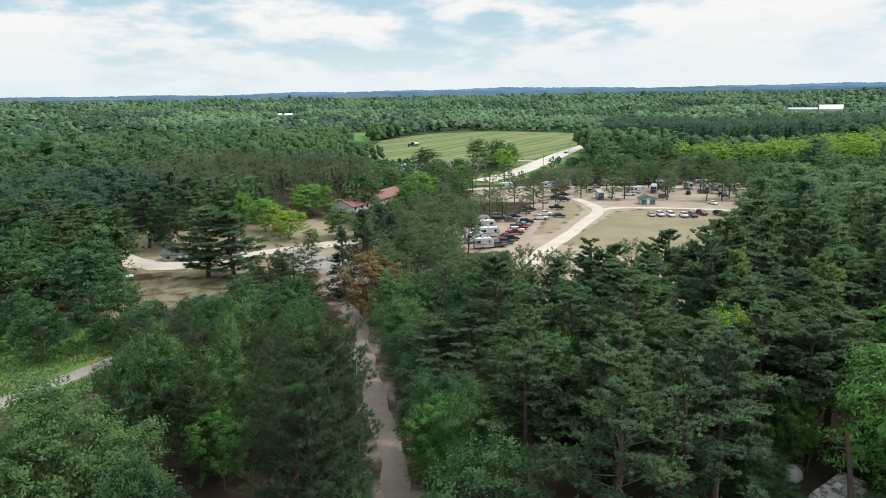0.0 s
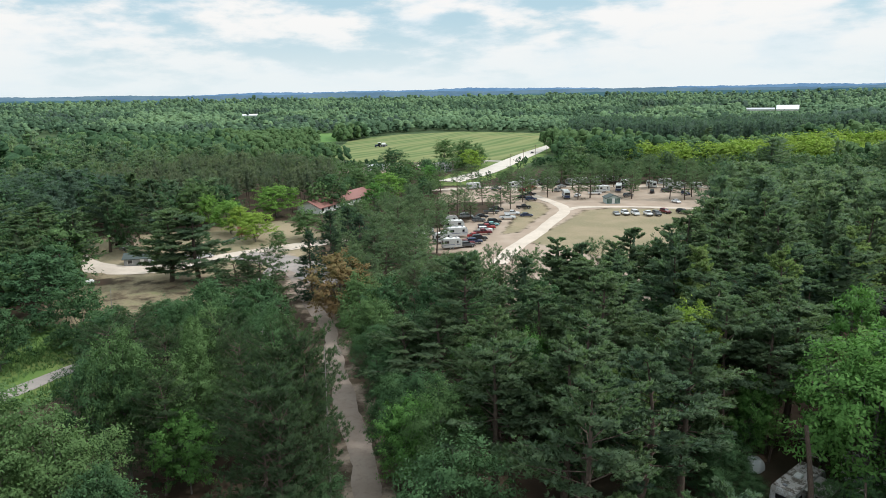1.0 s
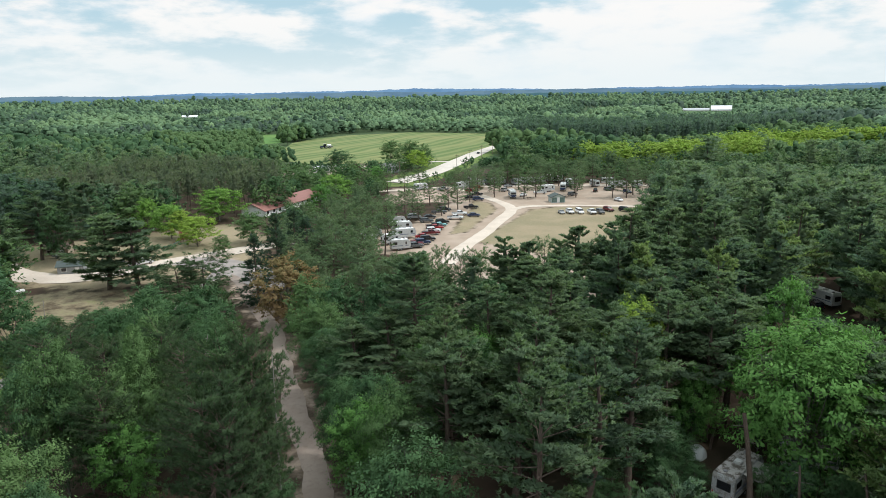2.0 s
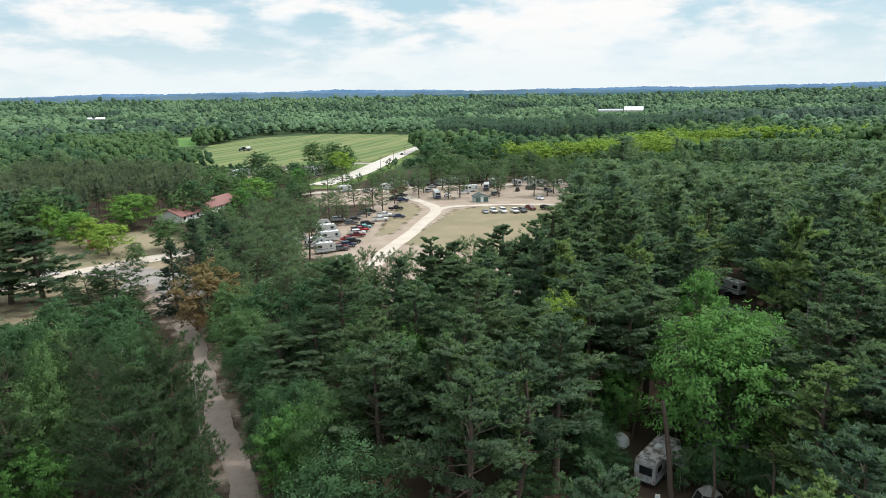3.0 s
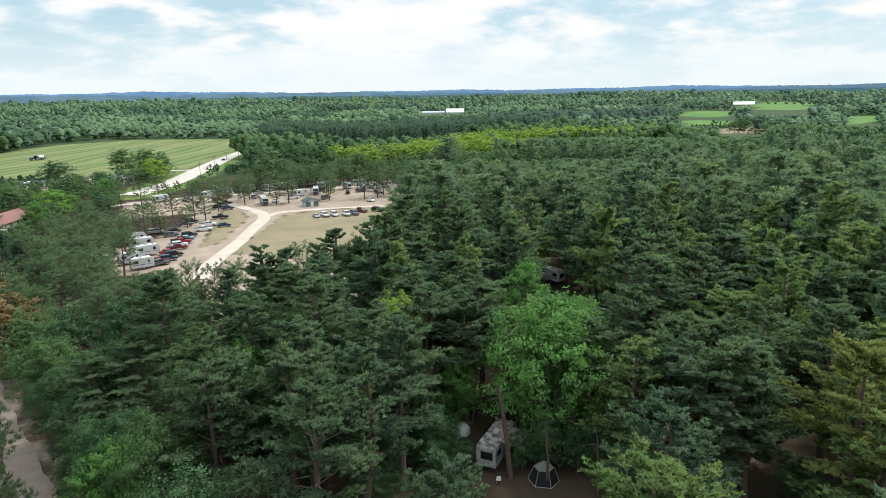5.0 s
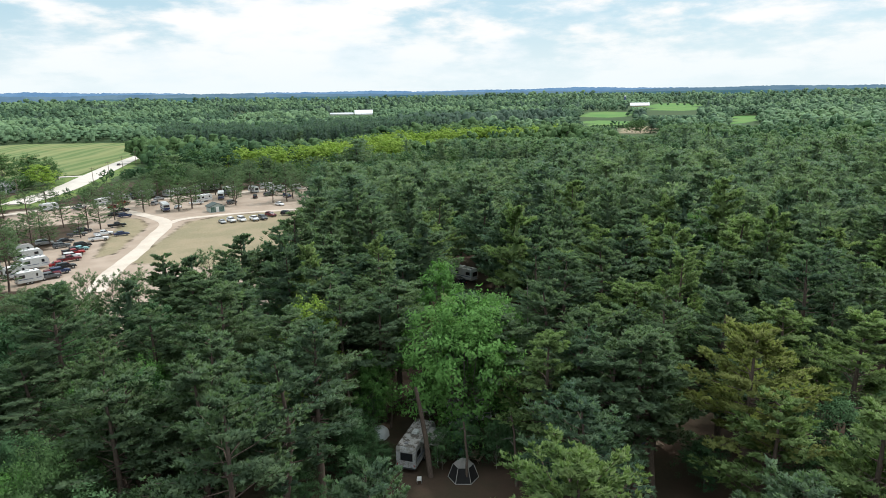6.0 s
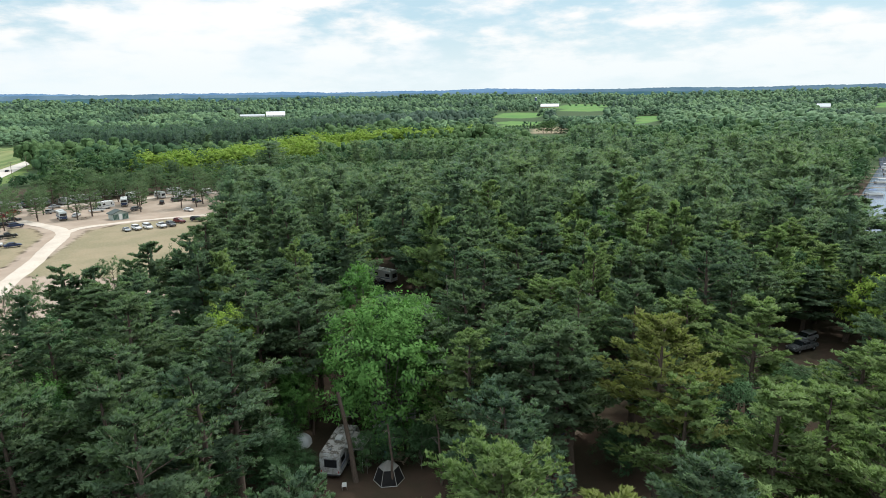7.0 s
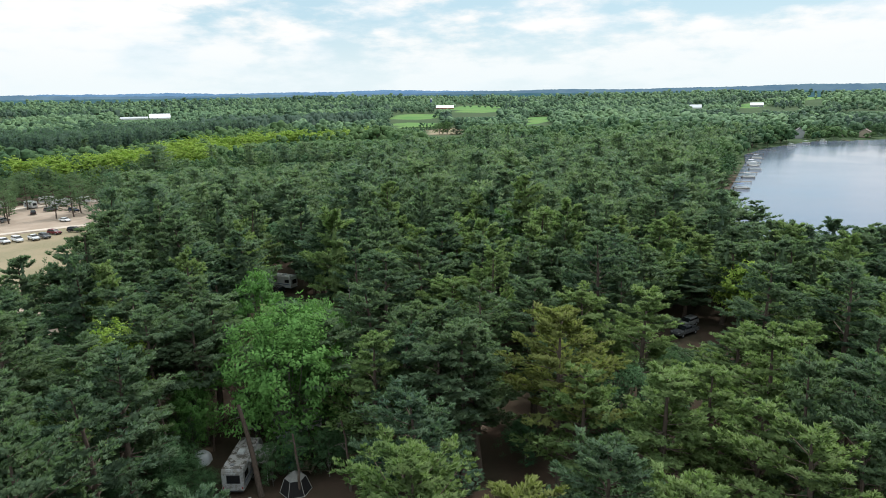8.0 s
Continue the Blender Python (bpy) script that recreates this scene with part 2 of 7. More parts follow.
def littered(name, rgb, litter):
    """A pale roof skin under patches of fallen needles and dirt."""
    m, n = material(name)
    at = n.add("ShaderNodeTexCoord").outputs["Object"]
    heap = n.ramp(n.math("ADD", n.math("MULTIPLY", n.noise(at, 1.3, 6.0, 0.7), 0.7), n.math("MULTIPLY", n.noise(at, 7.0, 4.0, 0.7), 0.3)), 0.46, 0.56)
    fine = n.noise(at, 22.0, 4.0, 0.7)
    c = n.mix(n.math("MULTIPLY", heap, 0.9), n.mix(n.math("MULTIPLY", fine, 0.5), rgb, tuple(v * 0.6 for v in rgb)), litter)
    finish(n, c, 0.85, 0.0, heap, 0.5, 0.02, 0.2)
    return m


TRAILER_ROOF = littered("weathered_trailer_roof", (0.42, 0.40, 0.38), (0.085, 0.070, 0.055))
# Grime, over a grey also lowered to hold the tree canopy's shade.
TRAILER_WORN_SHADED = littered("grimy_shaded_siding", (0.40, 0.41, 0.41), (0.20, 0.19, 0.17))
STRIPE = plain("slate_stripe", (0.09, 0.12, 0.20), 0.5)
TENT_GREY = plain("tent_fabric", (0.34, 0.33, 0.31), 0.85)
TENT_PALE = plain("pale_tent_fabric", (0.55, 0.58, 0.58), 0.85)
MESH_DARK = plain("screen_mesh", (0.035, 0.034, 0.034), 0.95)
WOOD = plain("weathered_timber", (0.22, 0.17, 0.12), 0.85, vary=0.5)
WOOD_RED = plain("red_brown_timber", (0.20, 0.070, 0.045), 0.8)
STEEL = plain("galvanised_steel", (0.46, 0.47, 0.48), 0.4, 0.7)
ALUMINIUM = plain("aluminium", (0.60, 0.61, 0.62), 0.35, 0.6)
TARP_BLUE = plain("blue_tarpaulin", (0.05, 0.11, 0.26), 0.6)
PAINTS = {
    "white": plain("white_car_paint", (0.72, 0.72, 0.72), 0.25, 0.0, 0.5, 0.08),
    "silver": plain("silver_car_paint", (0.40, 0.41, 0.42), 0.3, 0.5, 0.5, 0.08),
    "black": plain("black_car_paint", (0.014, 0.014, 0.016), 0.2, 0.0, 0.5, 0.05),
    "dark_blue": plain("dark_blue_car_paint", (0.018, 0.032, 0.085), 0.25, 0.0, 0.5, 0.05),
    "red": plain("red_car_paint", (0.30, 0.015, 0.018), 0.25, 0.0, 0.5, 0.08),
    "maroon": plain("maroon_car_paint", (0.13, 0.012, 0.018), 0.25, 0.0, 0.5, 0.08),
    "teal": plain("pale_teal_car_paint", (0.22, 0.45, 0.47), 0.3, 0.0, 0.5, 0.08),
    "grey": plain("grey_car_paint", (0.12, 0.125, 0.13), 0.25, 0.3, 0.5, 0.08),
}


# ---- building blocks ----
def part(name, bm, mat, parent=None, label=""):
    """Links a bmesh as one mesh object, under a thing or a part."""
    mesh = bpy.data.meshes.new(name)
    bm.to_mesh(mesh)
    bm.free()
    mesh.materials.append(mat)
    ob = new(name, mesh)
    ob.parent = parent
    return tagged(ob, label)


def thing(name, m, label, category, group="", kind=""):
    ob = new(name)
    ob.empty_display_size = 0.3
    ob.matrix_world = m
    return tagged(ob, label, category, group, kind)


def block(x, y, z, sx, sy, sz, bevel=0.0, turn=0.0, tip=0.0, bm=None):
    """A box with its centre at x, y, z, its edges rounded."""
    bm = bm or bmesh.new()
    made = bmesh.ops.create_cube(bm, size=1.0, matrix=pose(x, y, z, tip, 0, turn) @ Matrix.Diagonal((sx, sy, sz, 1)))
    if bevel:
        edges = list({e for v in made["verts"] for e in v.link_edges})
        bmesh.ops.bevel(bm, geom=edges, offset=bevel, segments=2, affect="EDGES", clamp_overlap=True)
    return bm


def rod(a, b, r0, r1=None, sides=8, bm=None):
    """A tapered rod from a to b."""
    bm = bm or bmesh.new()
    a, b = Vector(a), Vector(b)
    turn = (b - a).to_track_quat("Z", "Y").to_matrix().to_4x4()
    bmesh.ops.create_cone(bm, cap_ends=True, segments=sides, radius1=r0, radius2=r0 if r1 is None else r1, depth=(b - a).length,
                          matrix=Matrix.Translation((a + b) / 2) @ turn)
    return bm


def extruded(profile, width, taper=1.0, bevel=0.03):
    """A side outline of (x, z) points, drawn out across y; taper narrows the higher points."""
    bm = bmesh.new()
    zs = [z for _, z in profile]
    low_z, high_z = min(zs), max(zs)
    sides = []
    for s in (-1, 1):
        ring = []
        for x, z in profile:
            f = 1 + (taper - 1) * (z - low_z) / max(high_z - low_z, 1e-6)
            ring.append(bm.verts.new((x, s * width / 2 * f, z)))
        sides.append(ring)
    bm.faces.new(sides[0])
    bm.faces.new(list(reversed(sides[1])))
    k = len(profile)
    for i in range(k):
        bm.faces.new((sides[0][i], sides[1][i], sides[1][(i + 1) % k], sides[0][(i + 1) % k]))
    bmesh.ops.recalc_face_normals(bm, faces=bm.faces)
    if bevel:
        bmesh.ops.bevel(bm, geom=list(bm.edges), offset=bevel, segments=2, affect="EDGES", clamp_overlap=True)
    return bm


def mesh_of(name, verts, tris, mat, tint=None, fresh=None, soft=None):
    """A mesh from arrays of places and triangles; soft: the normals of a foliage mass."""
    mesh = bpy.data.meshes.new(name)
    verts, tris = np.asarray(verts, np.float32), np.asarray(tris, np.int32)
    mesh.vertices.add(len(verts))
    mesh.vertices.foreach_set("co", verts.ravel())
    mesh.loops.add(tris.size)
    mesh.loops.foreach_set("vertex_index", tris.ravel())
    mesh.polygons.add(len(tris))
    mesh.polygons.foreach_set("loop_start", np.arange(0, tris.size, 3, dtype=np.int32))
    mesh.update(calc_edges=True)
    if tint is not None:
        mesh.attributes.new("tint", "FLOAT", "POINT").data.foreach_set("value", np.asarray(tint, np.float32))
    if fresh is not None:
        mesh.attributes.new("fresh", "FLOAT", "POINT").data.foreach_set("value", np.asarray(fresh, np.float32))
    mesh.materials.append(mat)
    if soft is not None:
        mesh.polygons.foreach_set("use_smooth", np.ones(len(tris), bool))
        mesh.normals_split_custom_set_from_vertices(np.asarray(soft, np.float32))
    return mesh


def inside(polygon, x, y):
    """Which of the places x, y lie in the polygon."""
    x, y = np.asarray(x, float), np.asarray(y, float)
    hit = np.zeros(x.shape, bool)
    for (x0, y0), (x1, y1) in zip(polygon, polygon[1:] + polygon[:1]):
        cross = (y0 > y) != (y1 > y)
        hit ^= cross & (x < (x1 - x0) * (y - y0) / ((y1 - y0) or 1e-9) + x0)
    return hit


def off_line(line, x, y):
    """The distance of the places x, y from a line of points."""
    x, y = np.asarray(x, float), np.asarray(y, float)
    best = np.full(x.shape, 1e9)
    for (x0, y0), (x1, y1) in zip(line, line[1:]):
        dx, dy = x1 - x0, y1 - y0
        f = np.clip(((x - x0) * dx + (y - y0) * dy) / (dx * dx + dy * dy), 0, 1)
        best = np.minimum(best, np.hypot(x - x0 - f * dx, y - y0 - f * dy))
    return best


def within(polygon, x, y, soft=3.0):
    """1 well inside the polygon, 0 well outside, over a soft edge."""
    d = off_line(polygon + polygon[:1], x, y)
    return np.clip(np.where(inside(polygon, x, y), 0.5 + d / (2 * soft), 0.5 - d / (2 * soft)), 0, 1)


# ---- the plan ----
LAKE = [(700, 40), (672, 72), (620, 86), (564, 97), (500, 98), (449, 87), (390, 78), (345, 71), (300, 64), (250, 53), (205, 42),
        (180, 26), (166, 4), (162, -40), (170, -320), (900, -320), (800, -60), (735, 5)]
PARKING = [(0, 176), (12, 172), (20, 128), (34, 124), (62, 128), (92, 190), (112, 224), (128, 262), (134, 296), (122, 304), (60, 308), (34, 308),
           (48, 284), (30, 240), (16, 212), (-4, 204)]
TURF = [(34, 186), (62, 150), (92, 200), (108, 226), (104, 234), (80, 240), (66, 238), (52, 214)]
TURF_NORTH = [(28, 196), (35, 200), (45, 222), (53, 238), (54, 256), (48, 264), (44, 244), (36, 222)]
CAMP_BACK = [(10, 262), (48, 262), (60, 272), (110, 246), (136, 262), (140, 300), (60, 309), (18, 308)]
LOT_LEFT = [(-104, 206), (-98, 180), (-84, 158), (-60, 150), (-40, 156), (-27, 160), (-24, 196), (-34, 222), (-46, 232), (-62, 226), (-80, 216)]
GLADE_LEFT = [(-100, 84), (-66, 80), (-52, 90), (-54, 108), (-68, 122), (-92, 124)]
HAY = [(-62, 520), (-62, 668), (-40, 740), (-10, 785), (70, 825), (176, 745), (140, 612), (118, 560), (62, 440), (20, 432), (-30, 440), (-52, 470)]
SMALL_FIELD = [(-99, 660), (-70, 655), (-88, 830), (-124, 836)]
FAR_FIELDS = {
    "crop": [[(912, 784), (958, 706), (1185, 873), (1130, 970)], [(737, 623), (772, 570), (894, 659), (853, 721)], [(1227, 864), (1282, 766), (1950, 1165), (2020, 1420)], [(895, 492), (924, 464), (1134, 569), (1096, 603)],
             [(2308, 292), (2391, 251), (3000, 310), (2950, 372)], [(1636, 338), (1688, 299), (2152, 383), (2079, 430)]],
    "turf": [[(593, 453), (607, 417), (768, 527), (753, 574)]],
}
PATH = [(-3, 40), (-5.3, 62.8), (-7, 72.3), (-10.7, 88.3), (-14.1, 103.8), (-16, 118.2), (-21, 129), (-26, 143), (-30, 157), (-35.4, 175), (-44, 186)]
SIDE_ROAD = [(-84, 50), (-74, 68), (-67.5, 80), (-64, 85.6), (-61, 90), (-57.2, 98.2), (-52.5, 105), (-40, 128), (-36, 150), (-35, 170)]
TRACK = [(22, 160), (30.4, 180.1), (40.0, 196.7), (50.4, 219.8), (57.6, 234), (59.6, 244), (58, 257), (54.4, 274.7), (50, 292), (46, 312)]
TRACK_EAST = [(57.6, 236), (62.5, 242.0), (68.8, 244), (79.3, 243), (92, 240), (104.3, 235.7), (118, 230), (134, 222)]
TRACK_BACK = [(10, 300), (40, 306), (60, 306), (90, 300), (120, 296), (150, 286)]
HIGHWAY = [(20, 330), (34, 352), (47.4, 377.6), (63.9, 420), (96, 500), (137, 605), (180, 715), (215, 800)]
FARM_DRIVE = [(64, 432), (52, 437), (42, 441), (20, 430), (0, 405), (-16, 392), (-30, 384)]


def land(x, y):
    """The height of the ground."""
    x, y = np.asarray(x, float), np.asarray(y, float)
    d = np.hypot(x, y)
    rise = 26.0 * np.clip((d - 900) / 1900, 0, 1) ** 1.3
    swell = np.sin(x * 0.0031 + 1.3) * np.cos(y * 0.0027 + 0.4) * 9.0 * np.clip((d - 1000) / 1200, 0, 1)
    return rise + swell - 2.2 * within(LAKE, x, y, 5.0)


def spread(start, end, inner, outer, step):
    """Places for a sheet's rows: close together from start to end, wider and wider out to the horizon."""
    mid = list(np.arange(start, end + 0.1, step))
    out, gap, v = [], step, end
    while v < outer:
        gap *= 1.11
        v += gap
        out.append(v)
    back_out, gap, v = [], step, start
    while v > inner:
        gap *= 1.11
        v -= gap
        back_out.append(v)
    return np.array(back_out[::-1] + mid + out)


def build_ground():
    xs, ys = spread(-125, 150, -5200, 5200, 1.8), spread(40, 330, -5200, 5200, 1.8)
    X, Y = np.meshgrid(xs, ys)
    Z = land(X, Y)
    near = np.hypot(X, Y) < 700
    Z = Z + near * 0.10 * np.sin(X * 0.33 + np.cos(Y * 0.21)) * np.cos(Y * 0.29)
    verts = np.stack([X, Y, Z], -1).reshape(-1, 3)
    nx, ny = len(xs), len(ys)
    i = (np.arange(ny - 1)[:, None] * nx + np.arange(nx - 1)[None, :]).ravel()
    tris = np.concatenate([np.stack([i, i + 1, i + nx + 1], 1), np.stack([i, i + nx + 1, i + nx], 1)])
    mesh = mesh_of("ground", verts, tris, ground_material())
    mesh.polygons.foreach_set("use_smooth", np.ones(len(tris), bool))
    x, y = verts[:, 0], verts[:, 1]
    d = np.hypot(x, y)
    covers = {
        "far": np.clip((d - 330) / 120, 0, 1),
        "turf": np.maximum.reduce([within(p, x, y, 5.0) for p in (TURF, TURF_NORTH, *FAR_FIELDS["turf"])] + [0.75 * within(LOT_LEFT, x, y, 6.0), 0.55 * within([(-80, 118), (-40, 118), (-34, 150), (-60, 156), (-84, 152)], x, y, 5.0)]),
        "bare": np.maximum.reduce([within(PARKING, x, y, 4.0) * (1 - within(TURF, x, y, 4.0)) * (1 - within(TURF_NORTH, x, y, 3.0)), within(CAMP_BACK, x, y, 6.0),
                                   0.47 * np.clip(1 - (off_line(PATH, x, y) - 3) / 3, 0, 1), 0.5 * (off_line(FARM_DRIVE, x, y) < 22)]),
        "grass": np.maximum.reduce([within(GLADE_LEFT, x, y, 3.0), 0.35 * within([(-80, 118), (-40, 118), (-34, 148), (-60, 152), (-84, 150)], x, y, 5.0), (np.abs(off_line(HIGHWAY, x, y) - 9) < 7) * 0.6]),
        "crop": np.maximum.reduce([within(p, x, y, 6.0) for p in (SMALL_FIELD, *FAR_FIELDS["crop"])]),
    }
    for name, value in covers.items():
        mesh.attributes.new(name, "FLOAT", "POINT").data.foreach_set("value", value.astype(np.float32))
    return tagged(new("ground", mesh), "pine-needle forest floor with dry turf and bare sand", "ground", kind="structure")


def ribbon(name, line, width, mat, label, category, lift=0.05, step=1.2, ragged=0.4, seed=1):
    """A road or track along a line, with uneven edges."""
    rng = np.random.default_rng(seed)
    p = np.array(line, float)
    # rounded course
    for _ in range(2):
        q = [p[0]]
        for a, b in zip(p[:-1], p[1:]):
            q += [0.75 * a + 0.25 * b, 0.25 * a + 0.75 * b]
        p = np.array(q + [p[-1]])
    s = np.concatenate([[0], np.cumsum(np.hypot(*np.diff(p, axis=0).T))])
    at = np.arange(0, s[-1], step)
    c = np.stack([np.interp(at, s, p[:, 0]), np.interp(at, s, p[:, 1])], 1)
    g = np.gradient(c, axis=0)
    g /= np.hypot(*g.T)[:, None]
    side = np.stack([g[:, 1], -g[:, 0]], 1)
    w_l, w_r = (width / 2 + ragged * 2.4 * np.convolve(rng.random(len(c) + 6) - 0.5, np.ones(7) / 7, "valid") for _ in range(2))
    rows = [c - side * w_l[:, None], c - side * 0.25 * width, c + side * 0.25 * width, c + side * w_r[:, None]]
    verts = []
    for k, r in enumerate(rows):
        z = land(r[:, 0], r[:, 1]) + lift + (0.10 if np.hypot(*line[0]) < 700 else 0) - (0.10 if k in (0, 3) else 0)
        verts.append(np.stack([r[:, 0], r[:, 1], z], 1))
    n_at = len(c)
    verts = np.concatenate(verts)
    tris = []
    for k in range(3):
        i = np.arange(n_at - 1) + k * n_at
        tris += [np.stack([i, i + n_at, i + n_at + 1], 1), np.stack([i, i + n_at + 1, i + 1], 1)]
    mesh = mesh_of(name, verts, np.concatenate(tris), mat)
    return tagged(new(name, mesh), label, category, kind="structure")


def sheet(name, polygon, z, mat, label, category):
    bm = bmesh.new()
    bm.faces.new([bm.verts.new((x, y, z)) for x, y in polygon])
    bmesh.ops.triangulate(bm, faces=bm.faces)
    bmesh.ops.recalc_face_normals(bm, faces=bm.faces)
    for f in bm.faces:
        if f.normal.z < 0:
            f.normal_flip()
    return tagged(part(name, bm, mat), label, category, kind="structure")


build_ground()
ribbon("path", PATH, 2.9, DIRT, "narrow worn gravel lane under the trees", "lane", ragged=0.9, seed=2)
ribbon("road_side", SIDE_ROAD, 3.6, ASPHALT, "grey worn lane beside a grassy glade", "road", seed=3)
ribbon("track", TRACK, 4.4, SAND, "pale sandy vehicle track across dry turf", "track", 0.07, ragged=0.6, seed=4)
ribbon("track_east", TRACK_EAST, 3.4, SAND, "pale sandy vehicle track beside parked cars", "track", 0.06, ragged=0.6, seed=5)
ribbon("track_back", TRACK_BACK, 5.0, SAND, "pale sandy lane between camp sites", "track", 0.05, ragged=0.6, seed=6)
ribbon("road", HIGHWAY, 13.0, CONCRETE, "straight pale country road beside a field", "road", 0.12, 4.0, 0.1, 7)
ribbon("farm_drive", FARM_DRIVE, 6.0, CONCRETE, "pale farm drive off the country road", "road", 0.10, 3.0, 0.2, 8)
ribbon("lot_lane", [(-100, 186), (-92, 176), (-84, 168), (-72, 163), (-62, 166), (-50, 178), (-36, 186), (-20, 196)], 8.0, SAND, "wide pale gravel yard lane", "track", 0.06, 2.0, 0.8, 9)
ribbon("lot_road", [(-47, 178), (-38, 172), (-31, 166), (-24, 156), (-16, 146)], 11.0, ASPHALT, "worn grey paved junction", "road", 0.09, 2.0, 0.3, 10)
sheet("field", HAY, 0.3, hay_material(), "mown hay field with curved pale swaths", "field")
sheet("water", LAKE, -0.55, water_material(), "calm lake reflecting the cloudy sky", "lake")


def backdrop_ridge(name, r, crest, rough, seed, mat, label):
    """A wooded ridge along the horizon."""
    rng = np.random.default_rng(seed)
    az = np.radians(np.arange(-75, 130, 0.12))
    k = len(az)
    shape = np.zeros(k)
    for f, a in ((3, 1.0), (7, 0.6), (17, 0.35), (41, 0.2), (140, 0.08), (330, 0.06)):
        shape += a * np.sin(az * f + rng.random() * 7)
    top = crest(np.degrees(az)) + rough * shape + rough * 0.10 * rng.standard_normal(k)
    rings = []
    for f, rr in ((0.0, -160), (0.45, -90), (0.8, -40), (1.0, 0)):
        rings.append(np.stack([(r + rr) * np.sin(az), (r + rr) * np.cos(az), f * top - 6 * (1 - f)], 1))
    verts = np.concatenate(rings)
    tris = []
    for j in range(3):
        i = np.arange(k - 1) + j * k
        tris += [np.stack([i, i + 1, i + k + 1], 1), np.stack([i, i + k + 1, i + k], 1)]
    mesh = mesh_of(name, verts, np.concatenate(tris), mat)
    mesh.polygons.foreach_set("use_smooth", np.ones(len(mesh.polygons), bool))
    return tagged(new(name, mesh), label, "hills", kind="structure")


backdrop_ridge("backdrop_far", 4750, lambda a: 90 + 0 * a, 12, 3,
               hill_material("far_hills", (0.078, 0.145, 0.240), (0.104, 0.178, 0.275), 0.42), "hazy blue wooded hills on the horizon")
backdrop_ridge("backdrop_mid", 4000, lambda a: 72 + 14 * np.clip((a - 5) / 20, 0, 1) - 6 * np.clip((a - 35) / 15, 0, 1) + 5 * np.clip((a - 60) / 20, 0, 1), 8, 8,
               hill_material("middle_hills", (0.066, 0.112, 0.158), (0.090, 0.140, 0.176), 0.42), "wooded ridge with haze painted in its blue")
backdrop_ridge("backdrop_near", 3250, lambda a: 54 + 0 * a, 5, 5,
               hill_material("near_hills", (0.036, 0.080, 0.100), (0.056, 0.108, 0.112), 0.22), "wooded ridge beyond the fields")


# ---- trees ----
def unit(v):
    return v / np.maximum(np.linalg.norm(v, axis=-1, keepdims=True), 1e-9)


def blades(P, D, length, width, rng, facing=None):
    """Pointed needle tufts: a narrow triangle at each place, along D, its flat side turned to facing."""
    S = unit(np.cross(D, rng.standard_normal(P.shape) if facing is None else facing)) * (width / 2)[:, None]
    V = np.stack([P - S, P + S, P + D * length[:, None]], 1).reshape(-1, 3)
    return V, np.arange(len(V)).reshape(-1, 3)


def leaves(P, N, size, rng):
    """Leaf sprays: a bent lozenge at each place, facing N."""
    U = unit(np.cross(N, rng.standard_normal(P.shape)))
    W = np.cross(N, U)
    s = size[:, None]
    V = np.stack([P + U * s * 0.70, P + W * s * 0.30 - N * s * 0.14, P - U * s * 0.62, P - W * s * 0.30 - N * s * 0.14], 1).reshape(-1, 3)
    b = np.arange(0, len(V), 4)
    return V, np.concatenate([np.stack([b, b + 1, b + 2], 1), np.stack([b, b + 2, b + 3], 1)])


def limb(points, radii, sides=6):
    """A tapering round limb along points."""
    P, k = np.asarray(points, float), len(points)
    t = unit(np.gradient(P, axis=0))
    u = unit(np.cross(t, np.array([0.31, 0.95, 0.07])))
    v = np.cross(t, u)
    a = np.arange(sides) * 2 * math.pi / sides
    V = (P[:, None] + np.asarray(radii)[:, None, None] * (np.cos(a)[None, :, None] * u[:, None] + np.sin(a)[None, :, None] * v[:, None])).reshape(-1, 3)
    T = []
    for j in range(k - 1):
        i, n = np.arange(sides) + j * sides, (np.arange(sides) + 1) % sides + j * sides
        T += [np.stack([i, n, n + sides], 1), np.stack([i, n + sides, i + sides], 1)]
    return V, np.concatenate(T)


def join(pieces):
    V, T, at = [], [], 0
    for v, t in pieces:
        V.append(v)
        T.append(t + at)
        at += len(v)
    return np.concatenate(V), np.concatenate(T)


def turned(V, T, N):
    """The triangles, each with its front on the side of the foliage's own normals."""
    a, b, c = V[T[:, 0]], V[T[:, 1]], V[T[:, 2]]
    back = np.einsum("ij,ij->i", np.cross(b - a, c - a), N[T].mean(1)) < 0
    T = T.copy()
    T[back] = T[back][:, ::-1]
    return T


UP = np.array([0, 0, 1.0])


